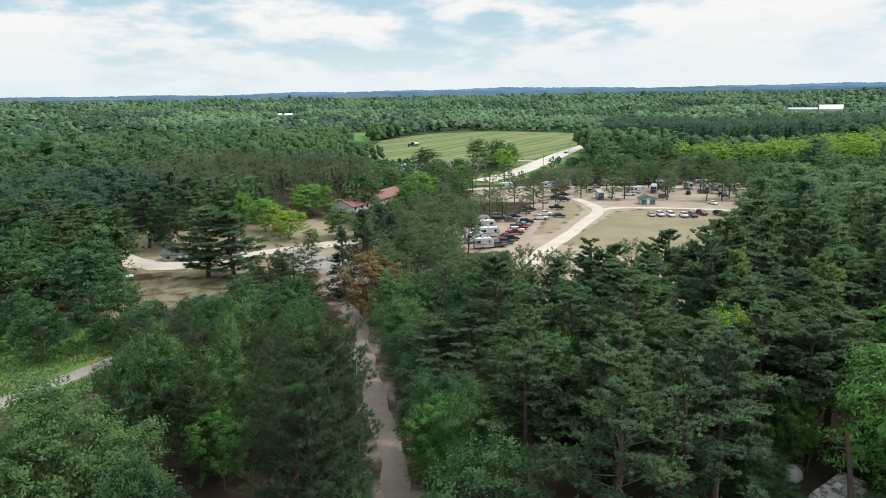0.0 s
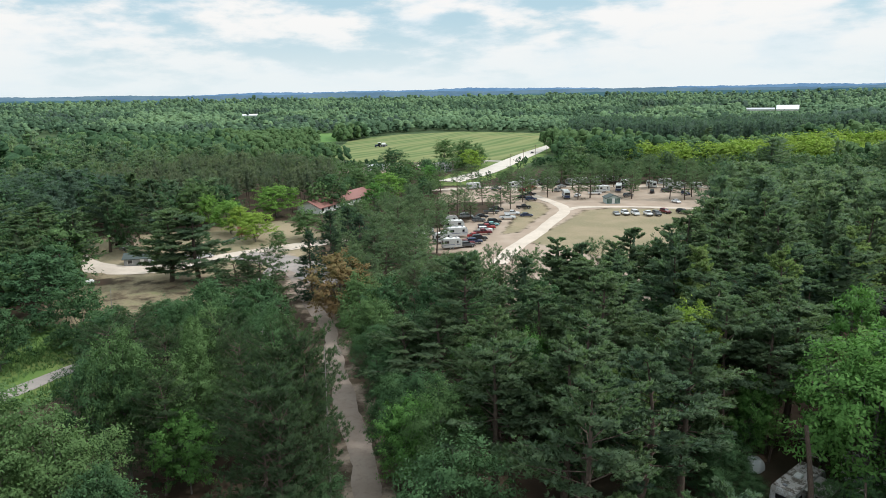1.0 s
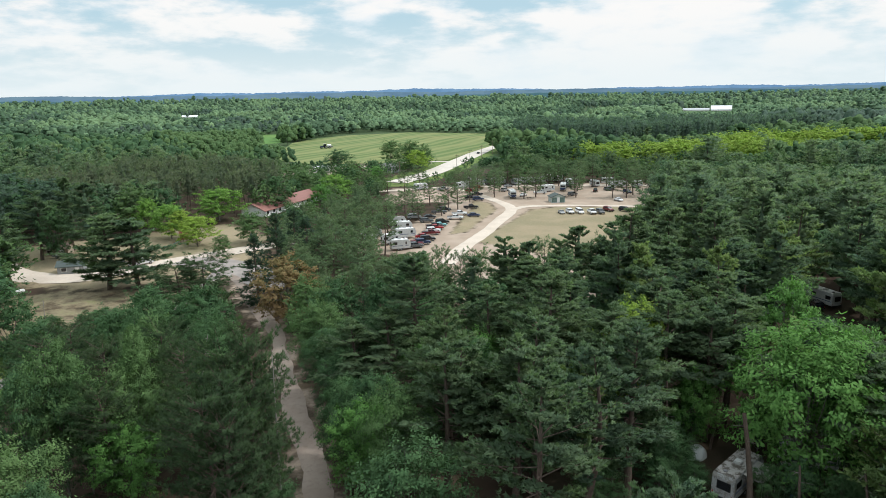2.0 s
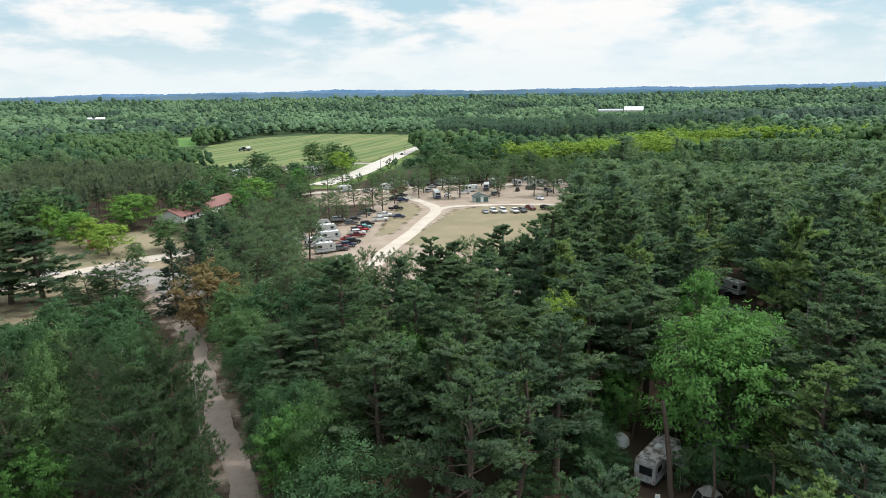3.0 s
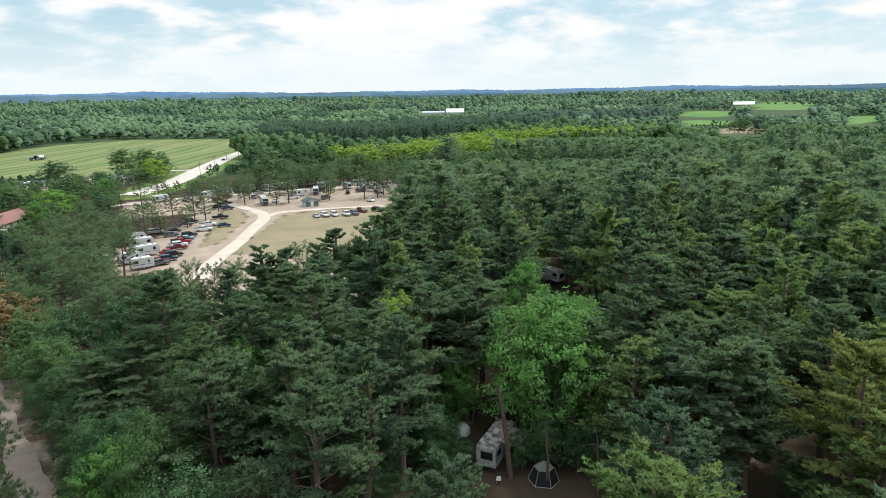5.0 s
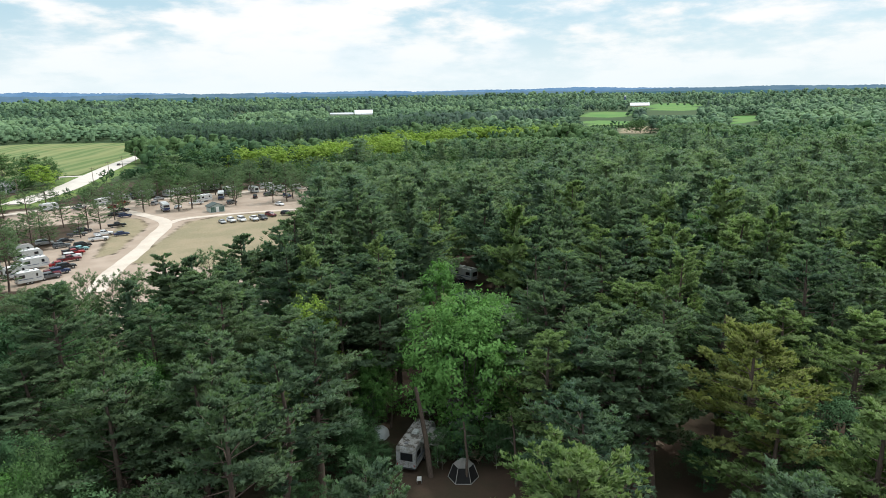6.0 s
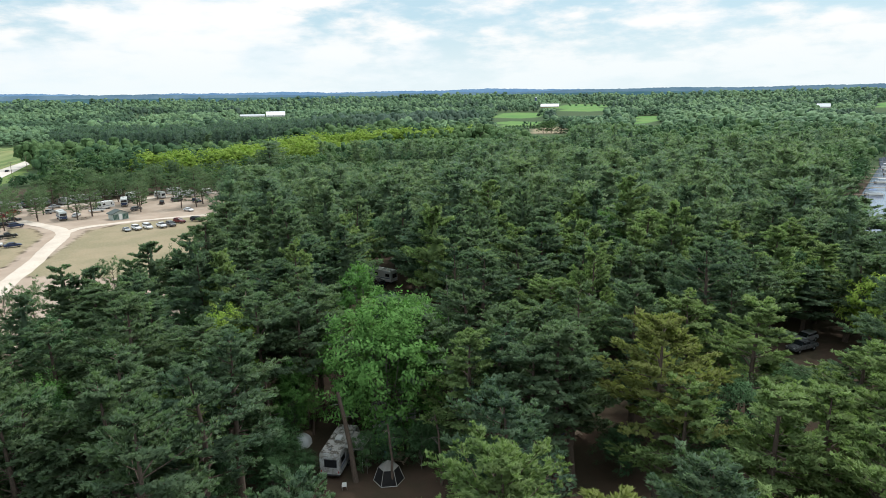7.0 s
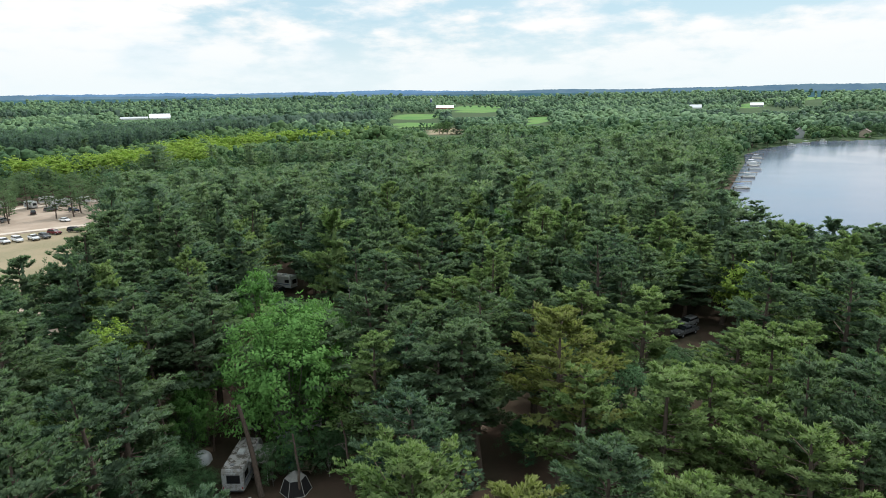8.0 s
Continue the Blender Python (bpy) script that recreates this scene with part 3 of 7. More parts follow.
def pine(seed, base=0.38, spread_at=0.30, whorls=10, per=4.6, twigs=8, tufts=4, fan=8, needle=0.026, form="white", limbs=True, slim=0.18, sides=7, core=0.0, calm=0.0):
    """A pine or spruce 1 high, its crown spread_at wide: trunk, whorls of limbs, twigs to both sides of each limb, and brushes of needles along the twigs."""
    rng = np.random.default_rng(seed)
    lean = rng.normal(0, 0.014, 2)
    zs = np.linspace(0, 1, 9 if sides > 4 else 3)
    bow = np.stack([lean[0] * np.sin(zs * 3), lean[1] * np.sin(zs * 2.3), zs], 1)
    wood = [limb(bow, 0.0105 * (1 - zs) ** 0.8 + 0.0012, sides)]
    P, D, N, young, tiers = [], [], [], [], []
    hs = base + (0.985 - base) * np.append(((np.arange(whorls) + 0.15) / whorls) ** 0.90, 0.97)
    lop, lop_way = rng.uniform(0.05, 0.30), rng.random() * 6.283
    for h in hs:
        u = (h - base) / (1 - base)
        if form == "white":
            reach = (0.72 + 1.4 * u if u < 0.20 else 1.0 - 0.84 * ((u - 0.20) / 0.80) ** 1.3) * rng.uniform(0.80, 1.18)
        elif form == "red":
            reach = 0.50 + 0.60 * math.sin(math.pi * (0.15 + 0.76 * u))
        else:
            reach = 1.08 * (1 - u) ** 0.85 + 0.05
        tiers.append((h, reach * 0.5 * spread_at))
        count = max(3, int(rng.normal(per, 0.8) + 0.5))
        turn = rng.random() * 6.283
        lop_way += rng.normal(0, 0.8)
        for k in range(count):
            a = turn + 6.283 * k / count + rng.normal(0, 0.25)
            r = 0.5 * reach * (rng.uniform(0.60, 1.30) if form == "white" else rng.uniform(0.68, 1.18)) * (1 + lop * math.cos(a - lop_way))
            if rng.random() < (0.10 if form == "white" else 0.05):
                continue
            up = {"white": 0.16 + 0.85 * u ** 1.3, "red": 0.15 + 0.75 * u, "spruce": -0.30 + 0.5 * u}[form] + rng.normal(0, 0.10)
            out = np.array([math.cos(a), math.sin(a), 0.0])
            side = np.array([-out[1], out[0], 0.0])
            hh = h + rng.normal(0, 0.034 if form == "white" else 0.018)
            foot = np.array([np.interp(hh, zs, bow[:, 0]), np.interp(hh, zs, bow[:, 1]), hh])
            r_h = r * spread_at
            s = np.linspace(0, 1, 4)
            curve = foot + out * (s * r_h)[:, None] + UP * ((up * s + 0.22 * s * s) * r_h)[:, None]
            if limbs:
                wood.append(limb(curve, 0.0034 * (1 - s) * max(0.35, 1 - u) + 0.0007, 3))
            m = max(2, int(twigs * (0.35 + 0.75 * reach) + 0.5))
            f0 = np.clip(np.linspace(0.30 if form == "white" else 0.42, 0.95, m) + rng.normal(0, 0.03, m), 0.1, 0.97)
            way = np.where(np.arange(m) % 2, 1.0, -1.0) * rng.uniform(0.55, 1.15, m)
            way[-1] = 0.0
            long = r_h * (0.14 + 0.46 * np.clip(1.05 - f0, 0.05, 1)) * rng.uniform(0.75, 1.3, m)
            lift = rng.uniform(0.05, 0.60, m) if form == "white" else rng.uniform(0.1, 0.7, m) if form == "red" else rng.uniform(-0.3, 0.1, m)
            ray = unit(out + side * way[:, None] + UP * (lift + 0.75 * up)[:, None])
            start = np.stack([np.interp(f0, s, curve[:, j]) for j in range(3)], 1)
            q = np.tile((np.arange(tufts) + 0.7) / tufts, m) * rng.uniform(0.85, 1.1, m * tufts)
            w = np.repeat(np.arange(m), tufts)
            at = start[w] + ray[w] * (q * long[w])[:, None] + rng.normal(0, 1, (m * tufts, 3)) * np.array([1, 1, 0.5]) * needle * 0.30
            if form == "red":
                d = unit(ray[w] * 0.7 + UP * 0.35 + rng.normal(0, 0.25, at.shape))
            else:
                d = unit(ray[w] + UP * rng.uniform(0.10, 0.60, m * tufts)[:, None])
            P.append(at)
            D.append(d)
            N.append(unit(UP * (0.36 + 0.45 * u) + out * (0.62 - 0.30 * u) + side * (way[w] * 0.22)[:, None] + rng.normal(0, 0.16, at.shape)))
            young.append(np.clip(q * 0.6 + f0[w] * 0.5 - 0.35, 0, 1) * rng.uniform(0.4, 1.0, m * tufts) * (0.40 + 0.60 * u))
    # the leader's tuft
    P.append(np.repeat(bow[-1:], 4, 0) - np.array([0, 0, 0.01]))
    D.append(unit(rng.normal(0, 0.35, (4, 3)) + UP))
    young.append(np.ones(4))
    N.append(unit(rng.normal(0, 0.6, (4, 3)) + UP * 0.5))
    P, D, N, young = np.concatenate(P), np.concatenate(D), np.concatenate(N), np.concatenate(young)
    P, D, N = np.repeat(P, fan, 0), np.repeat(D, fan, 0), np.repeat(N, fan, 0)
    P = P + rng.normal(0, needle * 0.16, P.shape)
    D = unit(D + rng.normal(0, 0.62 if form == "red" else 0.48, D.shape))
    flat = unit(N + rng.normal(0, 0.65, N.shape))
    n = len(P)
    V, T = blades(P, D * np.array([0.75, 0.75, 1.0]), needle * rng.uniform(0.65, 1.25, n), needle * slim * rng.uniform(0.8, 1.4, n), rng, flat)
    soft = np.repeat(unit(N + D * 0.35 + UP * calm + rng.normal(0, 0.10, N.shape)), 3, 0)
    fresh = np.repeat(young, fan * 3)
    T = turned(V, T, soft)
    if core:
        # the crown's dense inner twigs: skirts of foliage, tier under tier
        sector = 7
        rings, around = [], np.arange(sector) * 6.283 / sector
        gap = (1 - base) / whorls
        for h, r in tiers:
            a = around + rng.random() * 6.283
            for lift, share in ((-0.10, 1.0), (0.62, 0.42)):
                rr = r * core * share * rng.uniform(0.55, 1.20, sector) * (1.0 if h < base + 0.7 * (1 - base) else 0.7)
                rings.append(np.stack([rr * np.cos(a), rr * np.sin(a), h + gap * (lift + rng.uniform(-0.2, 0.2, sector)) + rr * 0.25], 1))
        rings.append(np.tile(np.array([[0, 0, tiers[-1][0]]]), (sector, 1)))
        C = np.concatenate(rings)
        i = np.arange((len(rings) - 1) * sector)
        n_i = i - i % sector + (i + 1) % sector
        C_T = np.concatenate([np.stack([i, n_i, n_i + sector], 1), np.stack([i, n_i + sector, i + sector], 1)])
        C_N = unit(unit(C * np.array([1, 1, 0])) * 0.75 + UP * 0.35)
        V, T = join([(V, T), (C, C_T)])
        soft, fresh = np.concatenate([soft, C_N]), np.concatenate([fresh, np.zeros(len(C))])
    wood_v, wood_t = join(wood)
    high = V[:, 2].max()
    V[:, 2] /= high
    wood_v[:, 2] /= high
    return (wood_v, wood_t), (V, T), fresh, soft


OCTA = np.array([(1, 0, 0), (-1, 0, 0), (0, 1, 0), (0, -1, 0), (0, 0, 1), (0, 0, -1)], float)
OCTA_T = np.array([(0, 2, 4), (2, 1, 4), (1, 3, 4), (3, 0, 4), (2, 0, 5), (1, 2, 5), (3, 1, 5), (0, 3, 5)])


def broadleaf(seed, lobes=17, per=130, size=0.052, base=0.22, top_heavy=0.0, clump=16, limbs=True, sides=7, crisp=0.16, calm=0.0, core=0.0):
    """A broad-leaved tree 1 high and 1 wide: trunk with limbs, and a crown of leaf sprays in uneven lobes."""
    rng = np.random.default_rng(seed)
    zs = np.linspace(0, 0.55, 6 if sides > 4 else 3)
    bow = np.stack([0.02 * np.sin(zs * 5 + rng.random()), 0.02 * np.sin(zs * 4 + rng.random() * 3), zs], 1)
    wood = [limb(bow, 0.019 * (1 - zs * 1.3) + 0.002, sides)]
    P, N, soft, tips, cores = [], [], [], [], []
    for k in range(lobes):
        u = (k + 0.5) / lobes
        z = base + (1 - base) * (0.12 + 0.80 * u)
        wide = 0.5 * math.sqrt(max(0.02, 1 - ((z - base - (1 - base) * (0.42 + top_heavy)) / ((1 - base) * 0.62)) ** 2))
        a = k * 2.39996 + rng.normal(0, 0.35)
        r = wide * rng.uniform(0.30, 0.80) * (1 if u < 0.85 else 0.4)
        c = np.array([r * math.cos(a), r * math.sin(a), z])
        R = np.array([1.0, 1.0, 0.78]) * rng.uniform(0.16, 0.26) * (0.75 + 0.4 * wide / 0.5)
        if limbs and r > 0.08:
            f = rng.uniform(0.25, 0.55)
            foot = np.array([np.interp(f * z, zs, bow[:, 0]), np.interp(f * z, zs, bow[:, 1]), min(0.5, f * z)])
            s = np.linspace(0, 1, 4)[:, None]
            wood.append(limb(foot * (1 - s) + c * s + np.array([0, 0, -0.05]) * np.sin(3.14 * s), 0.0075 * (1 - s[:, 0]) + 0.0015, 4))
        # sprays of leaves, in clumps that point outwards from the lobe
        m = int(per * rng.uniform(0.7, 1.3))
        groups = max(2, int(m / clump))
        g = unit(rng.standard_normal((groups, 3)) + np.array([0.35 * math.cos(a), 0.35 * math.sin(a), 0.50]))
        long = rng.uniform(0.62, 1.30, groups)
        which = rng.integers(0, groups, m)
        run = rng.beta(2.6, 1.2, m) * 0.60 + 0.44
        inner = rng.standard_normal((m, 3)) * np.array([0.13, 0.13, 0.085])
        tips.append(run ** 2)
        if core:
            spin = np.linalg.qr(rng.standard_normal((3, 3)))[0]
            knob = (OCTA @ (spin * np.linalg.det(spin))) * rng.uniform(0.8, 1.2, (6, 1))
            cores.append((c + knob * R * core, OCTA_T, unit(unit(knob) + UP * (0.45 + calm) + np.array([0.25 * math.cos(a), 0.25 * math.sin(a), 0]))))
        P.append(c + (g[which] * (long[which] * run)[:, None] + inner) * R)
        bulge = unit(inner) * 0.45 + unit(g[which]) * 0.55 + np.array([0.18 * math.cos(a), 0.18 * math.sin(a), 0.42])
        soft.append(unit(bulge))
        N.append(unit(unit(g[which]) * 0.6 + rng.normal(0, 0.42, (m, 3)) + UP * 0.6))
    P, N, soft = np.concatenate(P), np.concatenate(N), np.concatenate(soft)
    V, T = leaves(P, N, size * rng.uniform(0.5, 1.5, len(P)), rng)
    # paler higher in the crown and towards the spray tips
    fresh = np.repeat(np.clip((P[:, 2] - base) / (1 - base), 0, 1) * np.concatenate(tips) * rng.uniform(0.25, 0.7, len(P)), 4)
    soft = np.repeat(unit(soft + UP * calm + rng.normal(0, crisp, soft.shape)), 4, 0)
    T = turned(V, T, soft)
    if cores:
        V, T = join([(V, T)] + [(v, t) for v, t, _ in cores])
        soft = np.concatenate([soft] + [q for _, _, q in cores])
        fresh = np.concatenate([fresh, np.full(6 * len(cores), 0.12)])
    V[:, 2] *= 1 / max(V[:, 2].max(), 1e-6)
    return join(wood), (V, T), fresh, soft


def far_crown(seed, clumps=10, sides=6, sprays=20, spray=0.07, base=0.10, peak=0.0, calm=0.3):
    """A tree of the far woods, 1 high and 1 wide: a crown heaped up from uneven clumps of foliage, with loose sprays at its edge."""
    rng = np.random.default_rng(seed)
    zs = np.linspace(0, 0.6, 3)
    wood = limb(np.stack([0 * zs, 0 * zs, zs], 1), 0.018 * (1 - zs), 3)
    pieces, softs, fresh = [], [], []
    around = np.arange(sides) * 6.283 / sides
    for k in range(clumps):
        u = (k + 0.5) / clumps
        z = base + (1 - base) * (0.12 + 0.56 * u)
        wide = 0.5 * math.sqrt(max(0.03, 1 - ((u - 0.30) / 0.78) ** 2)) * (1 - peak * u)
        a = k * 2.39996 + rng.normal(0, 0.4)
        r = wide * rng.uniform(0.35, 0.85) * (1 if u < 0.9 else 0.5)
        c = np.array([r * math.cos(a), r * math.sin(a), z])
        R = rng.uniform(0.17, 0.27) * (4.6 / max(clumps, 3)) ** 0.30 * (0.7 + 0.6 * wide)
        tall = R * rng.uniform(0.75, 1.05) * (1 + peak)
        rings = [np.stack([R * f * np.cos(around + t) * j, R * f * np.sin(around + t) * j, tall * (lift + rng.uniform(-0.14, 0.14, sides))], 1)
                 for f, lift, t in ((0.95, -0.25, 0.0), (0.80, 0.52, 0.5)) for j in (rng.uniform(0.72, 1.22, sides),)]
        V = np.concatenate([*rings, [[0, 0, tall * rng.uniform(0.78, 0.98)]], [[0, 0, -tall * 0.75]]])
        i = np.arange(sides)
        n = (i + 1) % sides
        T = np.concatenate([np.stack([i, n, n + sides], 1), np.stack([i, n + sides, i + sides], 1), np.stack([i + sides, n + sides, np.full(sides, 2 * sides)], 1),
                            np.stack([n, i, np.full(sides, 2 * sides + 1)], 1)])
        pieces.append((V + c, T))
        softs.append(unit(unit(V * np.array([1, 1, 1.2])) + UP * calm + np.array([0.3 * math.cos(a), 0.3 * math.sin(a), 0]) + rng.normal(0, 0.25, V.shape)))
        # paler towards the top of each clump
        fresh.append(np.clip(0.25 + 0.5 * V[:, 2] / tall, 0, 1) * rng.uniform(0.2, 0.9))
    if sprays:
        shell = np.concatenate([v for v, _ in pieces])
        pick = rng.integers(0, len(shell), sprays)
        middle = np.array([0, 0, base + 0.4 * (1 - base)])
        way_out = unit(shell[pick] - middle)
        V, T = leaves(shell[pick] + rng.normal(0, 0.02, (sprays, 3)), unit(way_out + UP * 0.5 + rng.normal(0, 0.4, (sprays, 3))), spray * rng.uniform(0.6, 1.4, sprays), rng)
        normal = np.repeat(unit(way_out + UP * (0.4 + calm)), 4, 0)
        pieces.append((V, turned(V, T, normal)))
        softs.append(normal)
        fresh.append(np.repeat(rng.uniform(0, 0.8, sprays), 4))
    V, T = join(pieces)
    V[:, 2] *= 1 / V[:, 2].max()
    return wood, (V, T), np.concatenate(fresh), np.concatenate(softs)


def sized(template, tall, wide, kind):
    """The template's trunk and crown at their real size."""
    out = []
    for k, (V, T) in enumerate(template[:2]):
        W = V.copy()
        W[:, 2] *= tall
        s = wide if kind == "leaf" else wide / 0.30
        if k == 0 and kind == "leaf":
            s = wide * 0.75
        W[:, :2] *= s
        out.append((W, T))
    return out


# close, fully needled and leaved trees
CLOSE = {
    "white": [pine(s, 0.36 + 0.04 * (s % 4), whorls=13 + s % 3, per=3.4, twigs=11, tufts=5, fan=12, needle=0.0145, slim=0.34) for s in (11, 12, 13, 14, 15, 16, 19)],
    "red": [pine(s, 0.36, whorls=12, per=5.2, twigs=6, tufts=3, fan=12, needle=0.020, form="red", slim=0.16) for s in (21, 22, 23)],
    "spruce": [pine(s, 0.06, whorls=20, per=6, twigs=7, tufts=3, fan=6, needle=0.026, form="spruce", slim=0.2) for s in (31, 32)],
    "open": [pine(s, 0.06, whorls=14, per=3.8, twigs=11, tufts=5, fan=12, needle=0.0145, slim=0.34) for s in (17, 18)],
    "full": [pine(s, 0.14, whorls=15, per=5.2, twigs=6, tufts=3, fan=12, needle=0.020, form="red", slim=0.16) for s in (24, 25, 26)],
    "broad": [broadleaf(s, 24, 700, 0.0175, clump=52) for s in (41, 42, 43, 44)],
    "maple": [broadleaf(s, 26, 640, 0.0225, 0.22, 0.06, clump=44) for s in (51, 52)],
}
# the same kinds, sparser, for trees farther off
MIDDLE = {
    "white": [pine(s, 0.28 + 0.03 * (s % 3), whorls=12 + s % 3, per=3.5, twigs=8, tufts=4, fan=10, needle=0.0210, slim=0.40, core=0.30) for s in (61, 62, 63, 64, 67)],
    "red": [pine(s, 0.26, whorls=10, per=5.0, twigs=5, tufts=2, fan=9, needle=0.030, form="red", slim=0.20) for s in (71, 72, 73)],
    "spruce": [pine(s, 0.06, whorls=15, per=5, twigs=5, tufts=2, fan=6, needle=0.042, form="spruce", slim=0.24) for s in (81,)],
    "open": [pine(s, 0.14, whorls=9, per=5.0, twigs=11, tufts=4, fan=10, needle=0.028, slim=0.24) for s in (65, 66)],
    "full": [pine(s, 0.14, whorls=13, per=5.0, twigs=5, tufts=2, fan=9, needle=0.030, form="red", slim=0.20) for s in (74, 75)],
    "broad": [broadleaf(s, 22, 280, 0.032, 0.08, clump=26, core=0.12) for s in (91, 92, 93)],
    "maple": [broadleaf(s, 22, 280, 0.032, 0.12, clump=26, core=0.12) for s in (94, 95)],
}
# lighter ones for the woods
HALF = {
    "white": [pine(s, 0.28, whorls=8 + s % 3, per=4.3, twigs=6, tufts=3, fan=6, needle=0.036, slim=0.28, limbs=False, sides=5, core=0.30, calm=0.2) for s in (201, 202, 203, 204, 205)],
    "red": [pine(s, 0.40, whorls=8, per=5, twigs=3, tufts=2, fan=6, needle=0.040, form="red", slim=0.24, limbs=False, sides=5, core=0.45) for s in (211, 212, 213)],
    "broad": [broadleaf(s, 15, 80, 0.046, 0.12, clump=8, limbs=False, sides=5, core=0.42) for s in (221, 222, 223)],
}
MEDIUM = {
    "white": [pine(s, 0.30, whorls=7 + s % 2, per=4.0, twigs=4, tufts=2, fan=5, needle=0.050, slim=0.30, limbs=False, sides=4, core=0.36, calm=0.3) for s in (231, 232, 233, 234)],
    "red": [pine(s, 0.42, whorls=7, per=4.4, twigs=2, tufts=1, fan=7, needle=0.065, form="red", slim=0.26, limbs=False, sides=4, core=0.5) for s in (241, 242, 243)],
    "broad": [broadleaf(s, 15, 36, 0.064, 0.10, clump=6, limbs=False, sides=4, core=0.36) for s in (251, 252, 253, 254)],
}
SPARSE = {
    "white": [pine(s, 0.34, whorls=6, per=4.2, twigs=3, tufts=1, fan=4, needle=0.075, slim=0.32, limbs=False, sides=4, core=0.50, calm=0.4) for s in (101, 102, 103, 104)],
    "red": [pine(s, 0.44, whorls=6, per=4.2, twigs=2, tufts=1, fan=5, needle=0.085, form="red", slim=0.30, limbs=False, sides=4, core=0.45) for s in (111, 112, 113)],
    "broad": [far_crown(s, 10, 5, 40, 0.070, 0.10, calm=0.5) for s in (121, 122, 123, 124, 125)],
}
THIN = {
    "white": [far_crown(s, 4, 4, 8, 0.09, 0.10, 0.20, 0.9) for s in (131, 132, 133)],
    "broad": [far_crown(s, 4, 5, 9, 0.085, 0.05, calm=1.2) for s in (141, 142, 143, 144)],
}
SPECK = {
    "white": [far_crown(s, 2, 4, 0, 0.1, 0.1, 0.2, 1.2) for s in (151, 152, 153)],
    "broad": [far_crown(s, 2, 5, 0, 0.1, 0.0, calm=1.3) for s in (161, 162, 163)],
}

KINDS = {
    # kind: shape, bark, leaf, name, label
    "wp": ("white", BARK_PINE, NEEDLE_WHITE, "white_pine", "tall white pine with layered blue-green needle plumes"),
    "rp": ("red", BARK_PINE, NEEDLE_RED, "red_pine", "red pine with a bare trunk and dusky green crown"),
    "sp": ("spruce", BARK_PINE, NEEDLE_SPRUCE, "spruce", "dense dark green spruce tree"),
    "op": ("open", BARK_PINE, NEEDLE_WHITE, "white_pine", "spreading white pine branched low over the yard"),
    "bp": ("full", BARK_PINE, NEEDLE_SHADED, "dark_pine", "dense pine with crowded branches, its needles darkened for cloud shadow"),
    "bg": ("maple", BARK_GREY, LEAF_BRIGHT, "shade_tree", "bright green shade tree on the dry yard"),
    "bz": ("white", BARK_PINE, NEEDLE_BRONZE, "bronze_pine", "pine with bronze-yellow needles among green pines"),
    "yg": ("white", BARK_PINE, NEEDLE_FRESH, "yellow_pine", "white pine with fresh yellow-green shoots"),
    "de": ("broad", BARK_GREY, LEAF_GREEN, "broadleaf_tree", "full green broad-leaved tree in the wood"),
    "ma": ("maple", BARK_GREY, LEAF_MAPLE, "maple_tree", "bright green maple tree in full leaf"),
    "ye": ("maple", BARK_GREY, LEAF_YELLOW, "yellow_tree", "sunlit yellow-green broad-leaved tree"),
    "lo": ("broad", BARK_GREY, LEAF_LOCUST, "locust_tree", "light green locust tree with airy crown"),
    "br": ("broad", BARK_GREY, LEAF_BROWN, "scorched_tree", "broad-leaved tree with rusty brown dying leaves"),
    "du": ("broad", BARK_GREY, LEAF_COPPER, "copper_tree", "small dark purple-leaved ornamental tree"),
}
CONIFERS = ("white", "red", "spruce", "open", "full")
placed = []
mesh_cache = {}


def plant(kind, x, y, tall, wide, seed, group="trees of the camp wood", label=""):
    """One tree as a thing: its trunk with limbs, and its crown."""
    shape, bark_mat, leaf_mat, name, words = KINDS[kind]
    rng = random.Random(seed)
    near = math.hypot(x, y) < 100
    bank = (CLOSE if near else MIDDLE)[shape]
    v = rng.randrange(len(bank))
    key = (kind, near, v)
    if key not in mesh_cache:
        (wv, wt), (cv, ct) = sized(bank[v], 20.0, 20.0 * 0.40 if shape in CONIFERS else 12.0, "pine" if shape in CONIFERS else "leaf")
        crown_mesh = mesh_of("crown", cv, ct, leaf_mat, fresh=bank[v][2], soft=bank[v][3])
        mesh_cache[key] = (mesh_of("trunk", wv, wt, bark_mat), crown_mesh)
    unit_wide = 8.0 if shape in CONIFERS else 12.0
    m = Matrix.LocRotScale((x, y, float(land(x, y)) - 0.15), Euler((0, 0, rng.random() * 6.283)), (wide / unit_wide, wide / unit_wide, tall / 20.0))
    root = thing(name, m, label or words, "tree", group)
    for child, mesh in zip(("trunk", "crown"), mesh_cache[key]):
        new(child, mesh).parent = root
    placed.append((x, y, wide))
    return root


